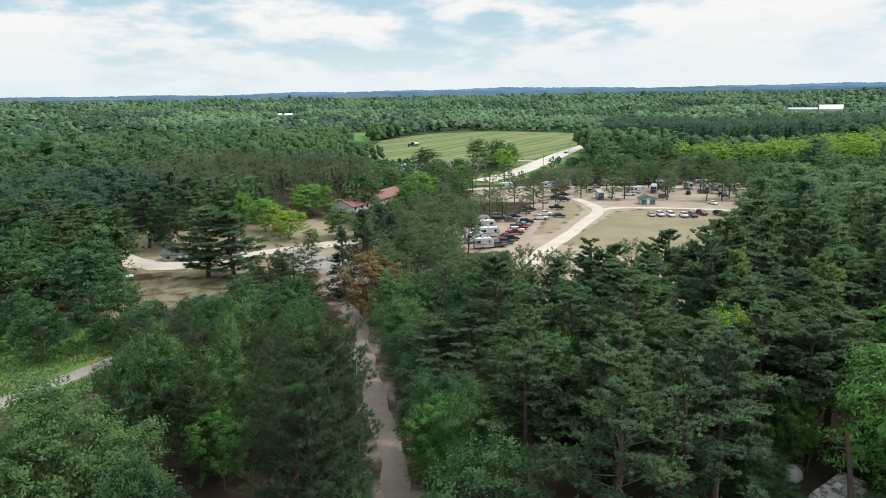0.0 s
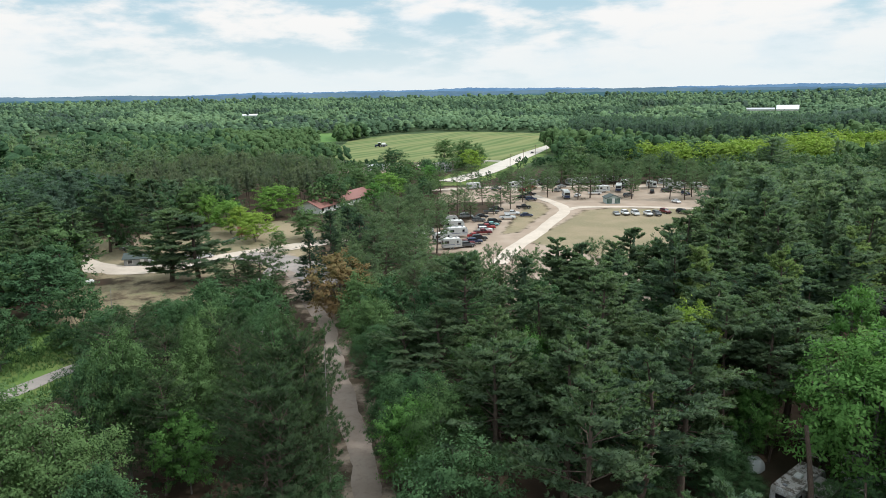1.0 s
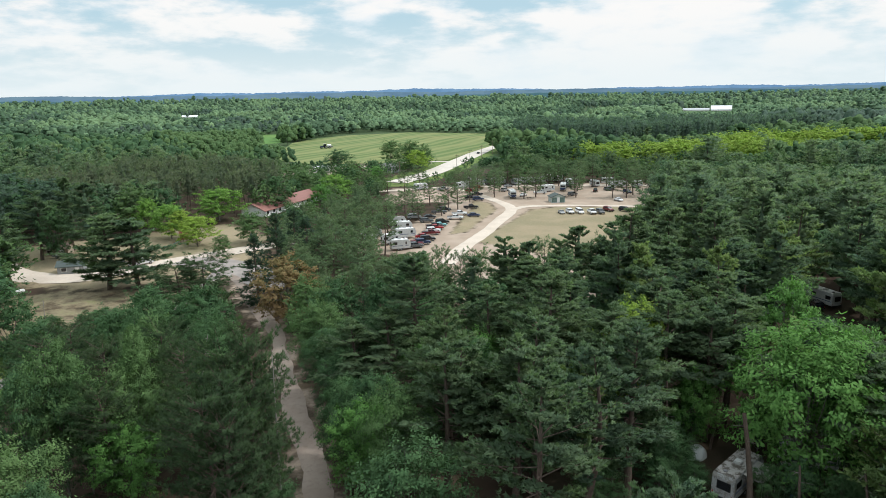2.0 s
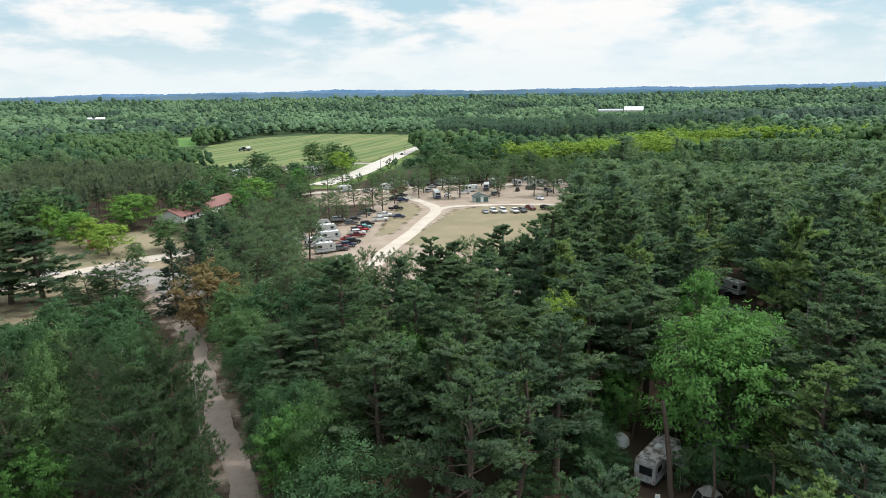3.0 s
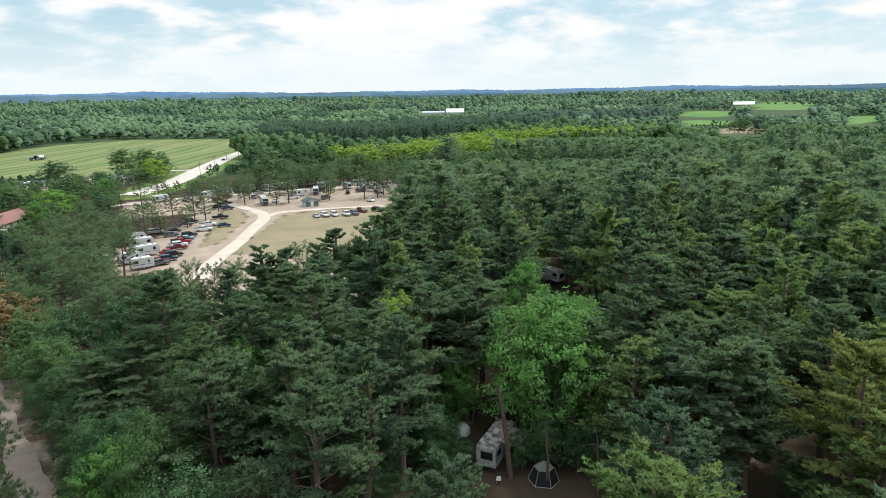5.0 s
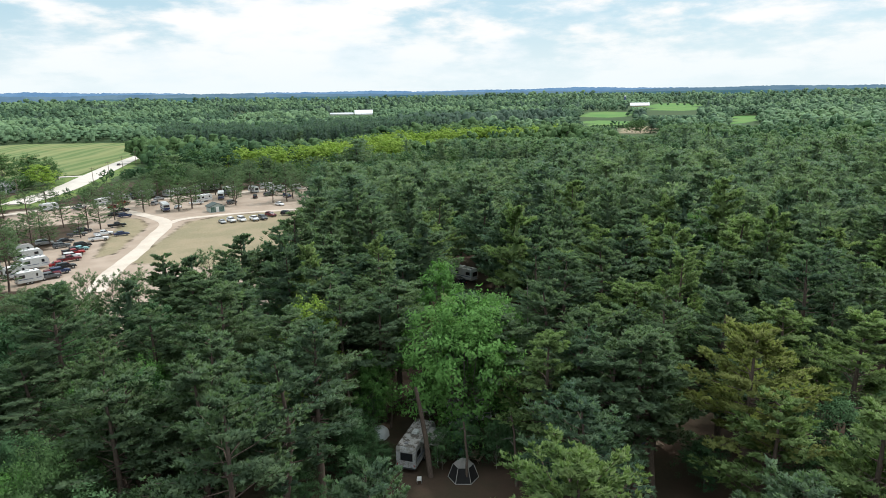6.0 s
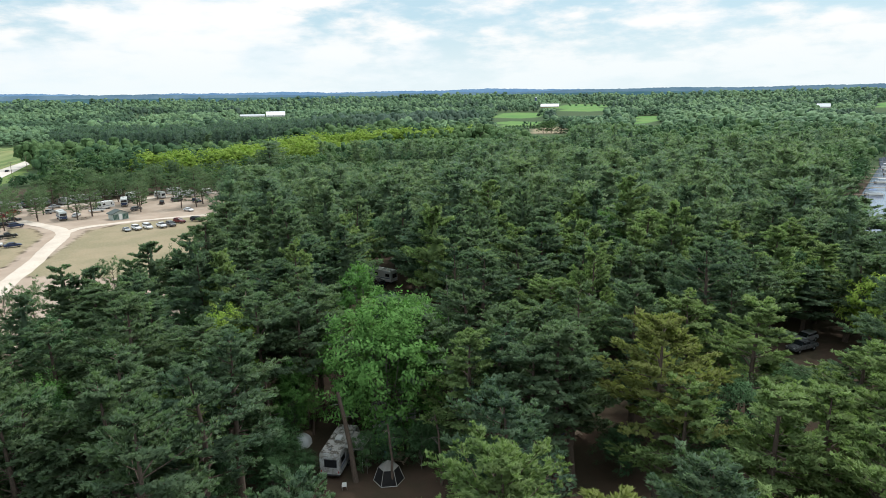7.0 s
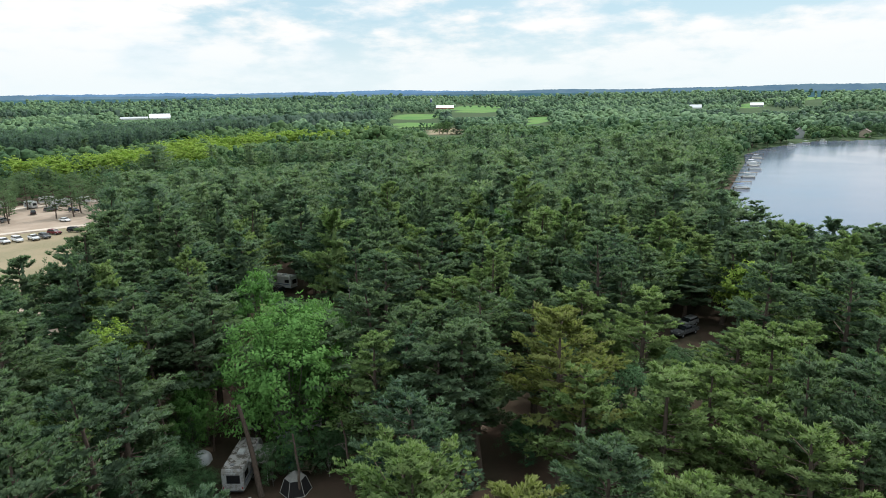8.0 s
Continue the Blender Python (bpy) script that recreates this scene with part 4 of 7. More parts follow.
# trees that stand out: place, height and crown width
BROADLEAVES_A = [
    (3.8, 48.9, 15, 12), (-10.1, 52.0, 11, 7), (-11.8, 52.1, 9, 8), (-27.0, 49.6, 13, 9), (31.7, 59.9, 9, 5),
    (0.8, 67.9, 13, 9), (42.6, 52.0, 7.5, 4.6), (-2.3, 69.6, 12, 7), (-30.1, 67.6, 15, 7), (-35.1, 66.1, 17, 8),
    (12.3, 89.5, 12, 8), (9.6, 99.5, 13, 9), (-32.0, 96.4, 15, 9), (3.3, 103.0, 15, 9), (-36.7, 97.0, 14, 8),
    (-3.8, 105.4, 14, 10), (8.6, 111.5, 15, 12), (-66.6, 100.4, 12, 9), (-56.4, 107.3, 14, 11), (-73.7, 105.7, 12, 8),
    (51.9, 130.9, 14, 7), (-71.8, 125.2, 16, 19), (-3.2, 79.0, 12, 7), (-1.2, 66.0, 11, 7.5), (-6.0, 88.0, 11, 7),
]
BROADLEAVES_B = [
    (-82.0, 184.8, 16, 9), (-31.7, 255.3, 15, 16), (308.5, 68.4, 11, 8), (371.5, 80.6, 12, 9), (-10.1, 395.4, 14, 18),
]
LOCUSTS = [
    (-38.0, 50.2, 17, 12), (-33.0, 54.4, 16, 12), (-39.5, 56.5, 18, 14), (-32.5, 67.6, 19, 10), (-25.7, 73.3, 18, 7),
    (-6.6, 95.7, 13, 10), (-7.5, 97.9, 10, 6), (-9.5, 111.4, 13, 9), (-38.4, 184.1, 6, 6), (-31.7, 195.8, 11, 13),
    (-23.8, 296.8, 13, 13), (27.6, 379.6, 9, 11), (42.9, 399.0, 14, 13), (35.7, 408.6, 18, 20), (23.5, 424.3, 18, 20),
    (480.2, 102.7, 11, 9),
]
MAPLES = [
    (0.1, 62.8, 12, 9), (-25.0, 64.3, 11, 7), (46.1, 56.6, 20.5, 15), (38.5, 65.6, 12, 6), (9.0, 78.6, 13, 8),
    (15.0, 79.4, 13, 8), (56.9, 62.8, 17, 9), (60.6, 79.7, 17, 9), (122.1, 73.3, 19, 8), (-13.6, 249.3, 11, 9),
    (9.1, 312.1, 11, 13),
]
DARK_PINES = [
    (-11.2, 49.6, 19, 7), (-14.0, 52.1, 20, 8), (-11.0, 56.3, 19, 6.5), (-13.4, 56.0, 20, 7), (-11.9, 59.7, 22, 7),
    (-13.4, 60.2, 21, 8), (-19.0, 67.1, 18, 7), (-27.6, 64.3, 15, 6), (-24.2, 77.3, 17, 7), (-30.6, 76.2, 16, 7),
    (-39.0, 79.9, 16, 8), (-38.8, 87.2, 15, 8), (-30.1, 125.4, 14, 11), (-35.2, 124.7, 13, 10),
]
YARD_PINES = [
    (-57.6, 152.0, 18, 16), (-50.8, 151.0, 17, 15),
]
WHITE_PINES_A = [
    (19.2, 34.3, 19, 7.5), (40.8, 14.7, 18, 10), (13.9, 47.0, 21, 10), (38.9, 32.4, 18, 10), (54.1, 0.4, 18, 10),
    (20.1, 53.5, 21, 11.25), (14.4, 56.3, 20, 11.25), (7.9, 59.1, 19, 11.25), 
    (10.2, 60.5, 19, 11.25), (17.9, 59.6, 21, 12.5), (26.9, 57.2, 20, 11.25), (52.3, 35.6, 20, 12.5),
    (51.2, 37.9, 18, 11.25), (54.8, 35.3, 19, 11.25), (51.3, 41.7, 18, 10), (66.5, 2.3, 19, 11.25),
    (27.5, 63.2, 19, 11.25), (50.6, 55.0, 17, 10.5), (41.5, 67.5, 18, 10.5),
]
WHITE_PINES_B = [
    (61.7, 45.8, 18, 8.75), (69.7, 36.4, 20, 11.25), (36.6, 70.4, 19, 11.25), (-1.9, 80.6, 14, 10), (2.6, 81.0, 15, 11.25),
    (58.0, 56.7, 20, 11.25), (44.9, 69.5, 19, 12.5), (17.3, 83.9, 17, 11.25), (47.3, 76.1, 20, 12.5), (67.9, 59.2, 21, 13.75),
    (91.5, 38.3, 20, 12.5), (89.6, 49.0, 20, 12.5), (100.5, 34.0, 20, 12.5), (19.2, 105.8, 16, 8.75), (79.3, 73.9, 21, 11.25),
    (26.1, 111.1, 18, 10), (30.4, 110.3, 17, 8.75), (67.4, 93.2, 21, 12.5), (36.6, 111.2, 17, 8.75), (81.0, 85.4, 22, 11.25),
    (83.9, 88.1, 22, 11.25), (42.3, 117.6, 18, 10),
]
WHITE_PINES_C = [
    (48.8, 115.7, 19, 10), (54.2, 120.2, 21, 12.5), (143.4, 14.4, 17, 11.25), (144.4, 7.3, 17, 11.25), (145.7, 18.7, 17, 11.25),
    (65.2, 131.9, 21, 12.5), (146.0, 21.8, 17, 10), (148.4, 3.0, 17, 11.25), (151.3, 5.0, 17, 11.25), (153.9, 11.5, 17, 11.25),
    (-86.7, 143.2, 19, 12.5), (-80.9, 156.9, 18, 12.5), (177.5, 30.8, 16, 11.25), (178.0, 36.5, 18, 11.25), (-89.6, 160.3, 19, 13.75),
    (-104.5, 155.2, 20, 13.75), (-71.7, 181.0, 22, 12.5), (-108.5, 170.6, 20, 13.75), (-87.0, 186.1, 20, 12.5), (-83.2, 197.3, 22, 12.5),
    (136.5, 465.6, 20, 12.5), (207.7, 441.4, 20, 11.25),
]
WHITE_PINES_D = [
    (143.5, 556.6, 24, 14),
]
SCORCHED = [
    (-13.8, 119.3, 15, 14),
]
SPRUCES = [
    (-21.3, 133.7, 16, 7), (-12.6, 152.7, 16, 7), (-19.4, 153.1, 17, 7), (-15.6, 158.7, 17, 7),
]
RED_PINES = [
    (12.6, 115.7, 15, 4), (22.9, 117.8, 15, 5), (19.4, 118.6, 14, 4), (15.7, 119.3, 15, 4), (35.8, 118.3, 16, 5),
    (-8.1, 142.8, 14, 7), (-7.5, 159.7, 15, 7), (-3.6, 178.2, 15, 7), (2.5, 169.5, 13, 7), (7.0, 173.5, 12.5, 6.5), (-1.0, 184.0, 13, 7), (4.6, 190.5, 12.5, 6.5), (9.2, 200.4, 12, 6.5), (1.2, 204.5, 13, 7), (9.0, 211.0, 12, 6.5), (3.4, 214.0, 12, 6.5), (16.5, 219.5, 12, 6), (21.3, 224.5, 8, 5), (9.5, 225.7, 8, 6),
    (2.5, 227.1, 8.5, 6), (13.7, 229.5, 9, 6), (30.5, 230.5, 8, 5), (20.7, 240.7, 10.5, 6), (38.4, 242.5, 10, 6),
    (35.1, 245.4, 14, 6), (29.1, 254.9, 11, 6), (45.9, 258.1, 14, 6), (51.9, 271.6, 12, 6), (58.9, 270.7, 12, 6),
    (4.7, 296.7, 10, 6),
]
YELLOW_TREES = [
    (34.0, 72.8, 18.5, 9), (120.6, 20.9, 14, 10), (-47.5, 194.8, 10, 12), (-53.9, 204.1, 10, 9), (36.1, 381.5, 13, 15),
]
YELLOW_PINES = [
    (21.5, 57.0, 17.5, 7.0), (37.7, 7.8, 19, 10), (30.0, 25.4, 19, 10), (30.2, 26.0, 19, 10), (49.7, 3.5, 19, 11.25), (54.9, 8.6, 18, 10),
    (53.9, 15.3, 19, 12.5), (67.3, 9.3, 20, 12.5), (52.8, 22.2, 18, 10), (59.5, 12.3, 18, 10), (72.6, 23.1, 20, 12.5), (48.5, 44.6, 18, 10),
]
BRONZE_PINES = [
    (31.1, 17.9, 19, 10), (55.8, 26.0, 22, 11.25),
]
SHADE_TREES = [
    (-58.3, 208.3, 12, 12), (-67.3, 215.3, 13, 9), (-49.2, 235.8, 13, 18), (-8.9, 273.3, 12, 16),
]
COPPER = [
    (1.0, 359.5, 8, 7),
]
UNDERSTOREY = [
    (23.0, 55.5, 6, 6), (26.5, 60.5, 7, 6), (30.5, 57.5, 5, 5), (31.5, 65.5, 7, 6), (24.0, 66.0, 8, 7), (17.0, 63.5, 7, 6), (47.5, 49.5, 5, 5), (52.0, 48.0, 6, 6),
    (57.5, 42.0, 6, 6), (61.0, 33.0, 6, 6), (62.5, 24.0, 6, 6), (34.5, 57.5, 4, 4),
    (38.6, 66.8, 9.5, 6), (40.4, 53.6, 6.0, 3.4), (45.3, 49.6, 7, 4), (33.6, 60.6, 6, 5), (50.5, 53.0, 8, 5.5), (46.0, 63.6, 8, 6), (35.4, 63.2, 5, 4.5),
]
for kind_of_tree, stand_rows in (("de", UNDERSTOREY), ("de", BROADLEAVES_A), ("de", BROADLEAVES_B), ("lo", LOCUSTS), ("ma", MAPLES), ("bp", DARK_PINES), ("op", YARD_PINES), ("wp", WHITE_PINES_A), ("wp", WHITE_PINES_B), ("wp", WHITE_PINES_C), ("wp", WHITE_PINES_D), ("br", SCORCHED), ("sp", SPRUCES), ("rp", RED_PINES), ("ye", YELLOW_TREES), ("yg", YELLOW_PINES), ("bz", BRONZE_PINES), ("bg", SHADE_TREES), ("du", COPPER)):
    for n_tree, (x_t, y_t, tall_t, wide_t) in enumerate(stand_rows):
        plant(kind_of_tree, x_t, y_t, tall_t, wide_t, n_tree + 31)


# trees between the far fields
for n_tree, (bearing, away, tall_t, wide_t, kind_of_tree) in enumerate((
        (53.7, 775, 16, 15, "lo"), (54.4, 778, 17, 16, "lo"), (55.2, 772, 11, 12, "sp"), (55.9, 776, 10, 12, "de"), (56.6, 735, 16, 16, "de"), (57.6, 790, 12, 9, "bp"),
        (50.5, 880, 6, 6, "de"), (50.8, 881, 6.5, 6, "de"), (51.1, 880, 6, 6, "de"), (51.4, 879, 6.5, 6, "de"), (51.7, 880, 6, 6, "de"), (52.0, 881, 7, 6, "de"), (52.3, 880, 6, 6, "de"),
        (52.6, 879, 6.5, 6, "de"), (52.9, 880, 6, 6, "de"), (53.2, 880, 7, 7, "de"))):
    plant(kind_of_tree, away * math.sin(radians(bearing)), away * math.cos(radians(bearing)), tall_t, wide_t, 210 + n_tree, "trees between the far fields")


# trees round the houses on the far shore
for n_tree, (bearing, away, tall_t, wide_t, kind_of_tree) in enumerate((
        (80.6, 706, 12, 14, "de"), (81.4, 716, 14, 15, "lo"), (81.9, 726, 13, 14, "de"), (83.4, 716, 11, 13, "lo"), (83.9, 730, 15, 16, "de"), (84.5, 726, 12, 14, "lo"), (85.0, 742, 14, 15, "de"),
        (85.8, 736, 9, 12, "lo"), (86.2, 752, 14, 14, "de"), (87.7, 764, 13, 14, "de"), (88.4, 776, 13, 15, "lo"), (82.4, 742, 15, 16, "de"), (83.0, 740, 15, 16, "de"), (87.0, 782, 15, 16, "de"),
        (83.15, 692, 6, 8, "lo"), (82.05, 692, 7, 8, "de"), (87.35, 736, 6, 8, "lo"), (86.35, 738, 7, 9, "de"))):
    plant(kind_of_tree, away * math.sin(radians(bearing)), away * math.cos(radians(bearing)), tall_t, wide_t, 260 + n_tree, "trees on the far shore")


# ---- the woods: trees past counting ----
# bearing, distance and clearance of the farms that stand free
FARMS = [(30.7, 1515, 34), (28.8, 1535, 36), (54.2, 1870, 36), (75.0, 1695, 24), (79.5, 1750, 28)]
def clear_of_trees(x, y):
    """Where no tree of the woods may stand."""
    free = np.zeros(x.shape, bool)
    for p in (PARKING, LOT_LEFT, GLADE_LEFT, HAY, SMALL_FIELD, CAMP_BACK, *FAR_FIELDS["crop"], *FAR_FIELDS["turf"]):
        free |= inside(p, x, y)
    free |= within(LAKE, x, y, 5.0) > 0.2
    for bearing, away, gap in FARMS:
        free |= np.hypot(x - away * math.sin(radians(bearing)), y - away * math.cos(radians(bearing))) < gap
    for line, gap in ((PATH, 4.5), (SIDE_ROAD, 4.5), (TRACK, 5), (TRACK_EAST, 5), (HIGHWAY, 14), (FARM_DRIVE, 18)):
        free |= off_line(line, x, y) < gap
    # pastures and clearings in the far country
    away = np.hypot(x, y)
    glade = np.array([noise.noise((a * 0.0042, b * 0.0042, 31.0)) + 0.4 * noise.noise((a * 0.013, b * 0.013, 12.0)) if d > 640 else -1.0 for a, b, d in zip(x, y, away)])
    free |= glade > 0.34
    # hedgerows between the far fields stay
    for line in ([(880, 745), (925, 680)], [(1215, 850), (1275, 765)], [(765, 600), (790, 545)], [(1600, 960), (1560, 1080)]):
        free &= off_line(line, x, y) > 9
    return free


BELT = [(150, 360), (182, 358), (230, 376), (311, 430), (368, 432), (440, 402)]
STAND = [(176, 590), (172, 530), (205, 505), (260, 520), (400, 590), (520, 640), (700, 690)]
BROWN = [(-125, 250), (-112, 360), (-60, 350), (-26, 300), (-34, 250), (-62, 236), (-90, 232)]
PLANTATION = [(20, 322), (142, 318), (176, 322), (178, 342), (120, 352), (50, 372), (24, 345)]
WEST_PINES = [(-190, 120), (-190, 260), (-128, 262), (-84, 226), (-100, 196), (-100, 130), (-128, 110)]
EAST_WOOD = [(20, 45), (60, -20), (186, -40), (195, 25), (300, 72), (410, 90), (420, 150), (345, 235), (330, 310), (262, 362), (172, 340), (150, 300), (138, 262), (112, 222), (62, 128), (12, 118), (5, 70)]


def scatter(r0, r1, step, seed):
    """Jittered places in the wide sector that the view sweeps."""
    rng = np.random.default_rng(seed)
    n = int(r1 / step) + 1
    gx, gy = np.meshgrid(np.arange(-n, n + 1) * step, np.arange(-n, n + 1) * step)
    x = (gx + rng.uniform(-0.42, 0.42, gx.shape) * step).ravel()
    y = (gy + rng.uniform(-0.42, 0.42, gy.shape) * step).ravel()
    d, a = np.hypot(x, y), np.degrees(np.arctan2(x, y))
    keep = (d >= r0) & (d < r1) & (a > -44) & (a < 97)
    x, y = x[keep], y[keep]
    keep = ~clear_of_trees(x, y)
    return x[keep], y[keep], rng


def choose(x, y, rng):
    """The kind and the height of the wood's trees, stand by stand."""
    d = np.hypot(x, y)
    patch = np.array([noise.noise((a * 0.004, b * 0.004, 2.0)) + 0.5 * noise.noise((a * 0.013, b * 0.013, 5.0)) for a, b in zip(x, y)])
    kind = np.where(patch + rng.normal(0, 1, x.shape) * np.where(d > 640, 0.09, 0.22) > np.where(d > 430, 0.50, 0.27), "wp", "de").astype("<U2")
    grown = np.array([noise.noise((a * 0.0065, b * 0.0065, 9.0)) + 0.6 * noise.noise((a * 0.021, b * 0.021, 3.0)) for a, b in zip(x, y)])
    tall = rng.normal(14.5, 2.0, x.shape) * (1 + 0.42 * grown)
    kind = np.where((kind == "de") & (rng.random(x.shape) < 0.10 + 0.25 * (patch < -0.15)), "lo", kind)
    east = inside(EAST_WOOD, x, y)
    kind = np.where(east, np.where(rng.random(x.shape) < 0.93, "wp", "de"), kind)
    tall = np.where(east, np.where(kind == "wp", rng.normal(19.5, 3.3, x.shape), rng.normal(14.0, 1.5, x.shape)), tall)
    # broad-leaved trees between the pines towards the lake and the fields
    mixed = east & (d > 250) & (rng.random(x.shape) < np.clip((d - 250) / 220, 0.1, 0.6))
    kind = np.where(mixed, np.where(rng.random(x.shape) < 0.5, "de", "lo"), kind)
    tall = np.where(mixed, rng.normal(16.5, 2.0, x.shape), tall)
    west = inside(WEST_PINES, x, y)
    kind = np.where(west, np.where(rng.random(x.shape) < 0.8, "wd", "de"), kind)
    tall = np.where(west, rng.normal(18, 1.5, x.shape), tall)
    brown = inside(BROWN, x, y)
    kind = np.where(brown, "th", kind)
    tall = np.where(brown, rng.normal(17, 1.0, x.shape), tall)
    young = inside(PLANTATION, x, y)
    kind = np.where(young, "rp", kind)
    tall = np.where(young, rng.normal(12, 1.0, x.shape), tall)
    belt = off_line(BELT, x, y) < 22
    kind = np.where(belt, np.where(rng.random(x.shape) < 0.94, "ye", "de"), kind)
    tall = np.where(belt, rng.normal(16.5, 1.2, x.shape), tall)
    stand = off_line(STAND, x, y) < 42
    kind = np.where(stand, "dp", kind)
    tall = np.where(stand, rng.normal(23.5, 1.4, x.shape), tall)
    park_west = inside([(-22, 100), (14, 100), (16, 176), (-4, 178), (-6, 206), (16, 214), (44, 284), (20, 300), (-14, 236), (-26, 150)], x, y)
    kind = np.where(park_west, "rp", kind)
    tall = np.where(park_west, rng.normal(12.5, 1.2, x.shape), tall)
    glen = (d > 215) & (d < 430) & (np.degrees(np.arctan2(x, y)) > -14) & (np.degrees(np.arctan2(x, y)) < 9) & ~brown & ~park_west
    kind = np.where(glen, np.where(rng.random(x.shape) < 0.6, "lo", "de"), kind)
    # lower growth between the lodge, the yard and the country road
    low_wood = (d > 215) & (d < 430) & (np.degrees(np.arctan2(x, y)) > -14) & (np.degrees(np.arctan2(x, y)) < 9) & ~brown
    tall = np.where(low_wood, rng.normal(9.5, 1.5, x.shape), tall)
    # lighter stands beyond the field
    # none far left, where the woods' darker colour stands for cloud shadow
    kind = np.where((kind == "de") & (d > 430) & (np.degrees(np.arctan2(x, y)) > -12 - 0.02 * (d - 430)) & (patch + rng.normal(0, 0.15, x.shape) < 0.05), "lo", kind)
    return kind, tall


STUFF = {
    "wp": ("white", NEEDLE_LIT, "white pine wood with layered crowns", 0.60),
    # White pines in darker needles, which stand for the cloud shadow on them.
    "wd": ("white", NEEDLE_STAND, "white pines beside the yard, darkened for cloud shadow", 0.62),
    "rp": ("red", NEEDLE_RED, "planted red pines behind the camp", 0.46),
    "th": ("red", NEEDLE_DUSK, "thin brownish red pine plantation", 0.36),
    "dp": ("red", NEEDLE_STAND, "tall dark pine stand beyond the road", 0.36),
    "de": ("broad", LEAF_GREEN, "green broad-leaved wood", 0.92),
    "lo": ("broad", LEAF_LOCUST, "light green broad-leaved wood", 0.90),
    "ye": ("broad", LEAF_YELLOW, "belt of sunlit yellow-green trees", 1.20),
    "far_wp": ("white", NEEDLE_STAND, "distant pine wood", 0.85),
    "far_shaded": ("broad", LEAF_FAR_SHADED, "distant green wood, darkened for cloud shadow", 1.15),
    "far_de": ("broad", LEAF_FAR, "distant mixed green wood", 1.18),
}


def grow_wood(name, kind, bank, x, y, tall, rng, wood_trunks=True):
    """Many trees of one kind, joined into one crown mesh and one trunk mesh."""
    shape, leaf_mat, words, ratio = STUFF[kind]
    if shape not in bank:
        shape = "white"
    crowns, trunks, tints, fresh, softs, at_c, at_t = [], [], [], [], [], 0, 0
    C_T, T_T = [], []
    pick = rng.integers(0, len(bank[shape]), len(x))
    for v, template in enumerate(bank[shape]):
        s = np.nonzero(pick == v)[0]
        if not len(s):
            continue
        a = rng.random(len(s)) * 6.283
        h = tall[s]
        wide = h * ratio * rng.uniform(0.72, 1.28, len(s)) / (0.30 if shape in ("white", "red") and bank is not THIN and bank is not SPECK else 1.0)
        z0 = land(x[s], y[s]) - 0.1
        for k, (V, T) in enumerate(template[:2]):
            if k == 0 and not wood_trunks:
                continue
            W = np.empty((len(s), len(V), 3), np.float32)
            ca, sa = np.cos(a)[:, None], np.sin(a)[:, None]
            w_k = wide if k == 1 else wide * 0.7
            W[:, :, 0] = (V[None, :, 0] * ca - V[None, :, 1] * sa) * w_k[:, None] + x[s][:, None]
            W[:, :, 1] = (V[None, :, 0] * sa + V[None, :, 1] * ca) * w_k[:, None] + y[s][:, None]
            W[:, :, 2] = V[None, :, 2] * h[:, None] + z0[:, None]
            F = (T[None] + (np.arange(len(s)) * len(V))[:, None, None]).reshape(-1, 3)
            if k == 1:
                crowns.append(W.reshape(-1, 3))
                C_T.append(F + at_c)
                at_c += len(s) * len(V)
                tints.append(np.repeat(rng.random(len(s)), len(V)))
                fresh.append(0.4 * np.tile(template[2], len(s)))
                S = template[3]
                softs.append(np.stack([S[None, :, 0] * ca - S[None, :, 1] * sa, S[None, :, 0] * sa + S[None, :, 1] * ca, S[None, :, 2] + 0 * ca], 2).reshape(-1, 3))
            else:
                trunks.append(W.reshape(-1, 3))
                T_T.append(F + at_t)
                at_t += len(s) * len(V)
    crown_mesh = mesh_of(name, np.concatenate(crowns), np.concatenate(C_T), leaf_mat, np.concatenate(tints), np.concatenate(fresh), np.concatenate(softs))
    root = new(name, crown_mesh)
    tagged(root, words, "trees", kind="stuff")
    if trunks:
        stem = new("trunks", mesh_of("trunks", np.concatenate(trunks), np.concatenate(T_T), BARK_PINE))
        stem.parent = root
        tagged(stem, kind="stuff")
    return root


def stands(r0, r1, step, seed, half=3.0, gap=0.30, grown=1.0):
    """Places, kinds and heights of the woods' trees between two distances, clear of the trees that stand already."""
    x, y, rng = scatter(r0, r1, step, seed)
    if r0 < 300:
        taken = np.array(placed)
        near = np.min(np.hypot(x[:, None] - taken[None, :, 0], y[:, None] - taken[None, :, 1]) - gap * taken[None, :, 2], axis=1)
        x, y = x[near > 1.6], y[near > 1.6]
    kind, tall = choose(x, y, rng)
    tall = np.minimum(tall * grown * (rng.uniform(0.84, 1.12, len(tall)) if r0 > 700 else 1.0), tall_limits(x, y, half))
    kind = np.where((tall < 9.5) & np.isin(kind, ("wp", "wd", "dp")), "de", kind)
    ok = tall > np.where(kind == "wp", 7.0, np.where(np.hypot(x, y) < 170, 2.5, 4.5))
    return x[ok], y[ok], kind[ok], tall[ok], rng


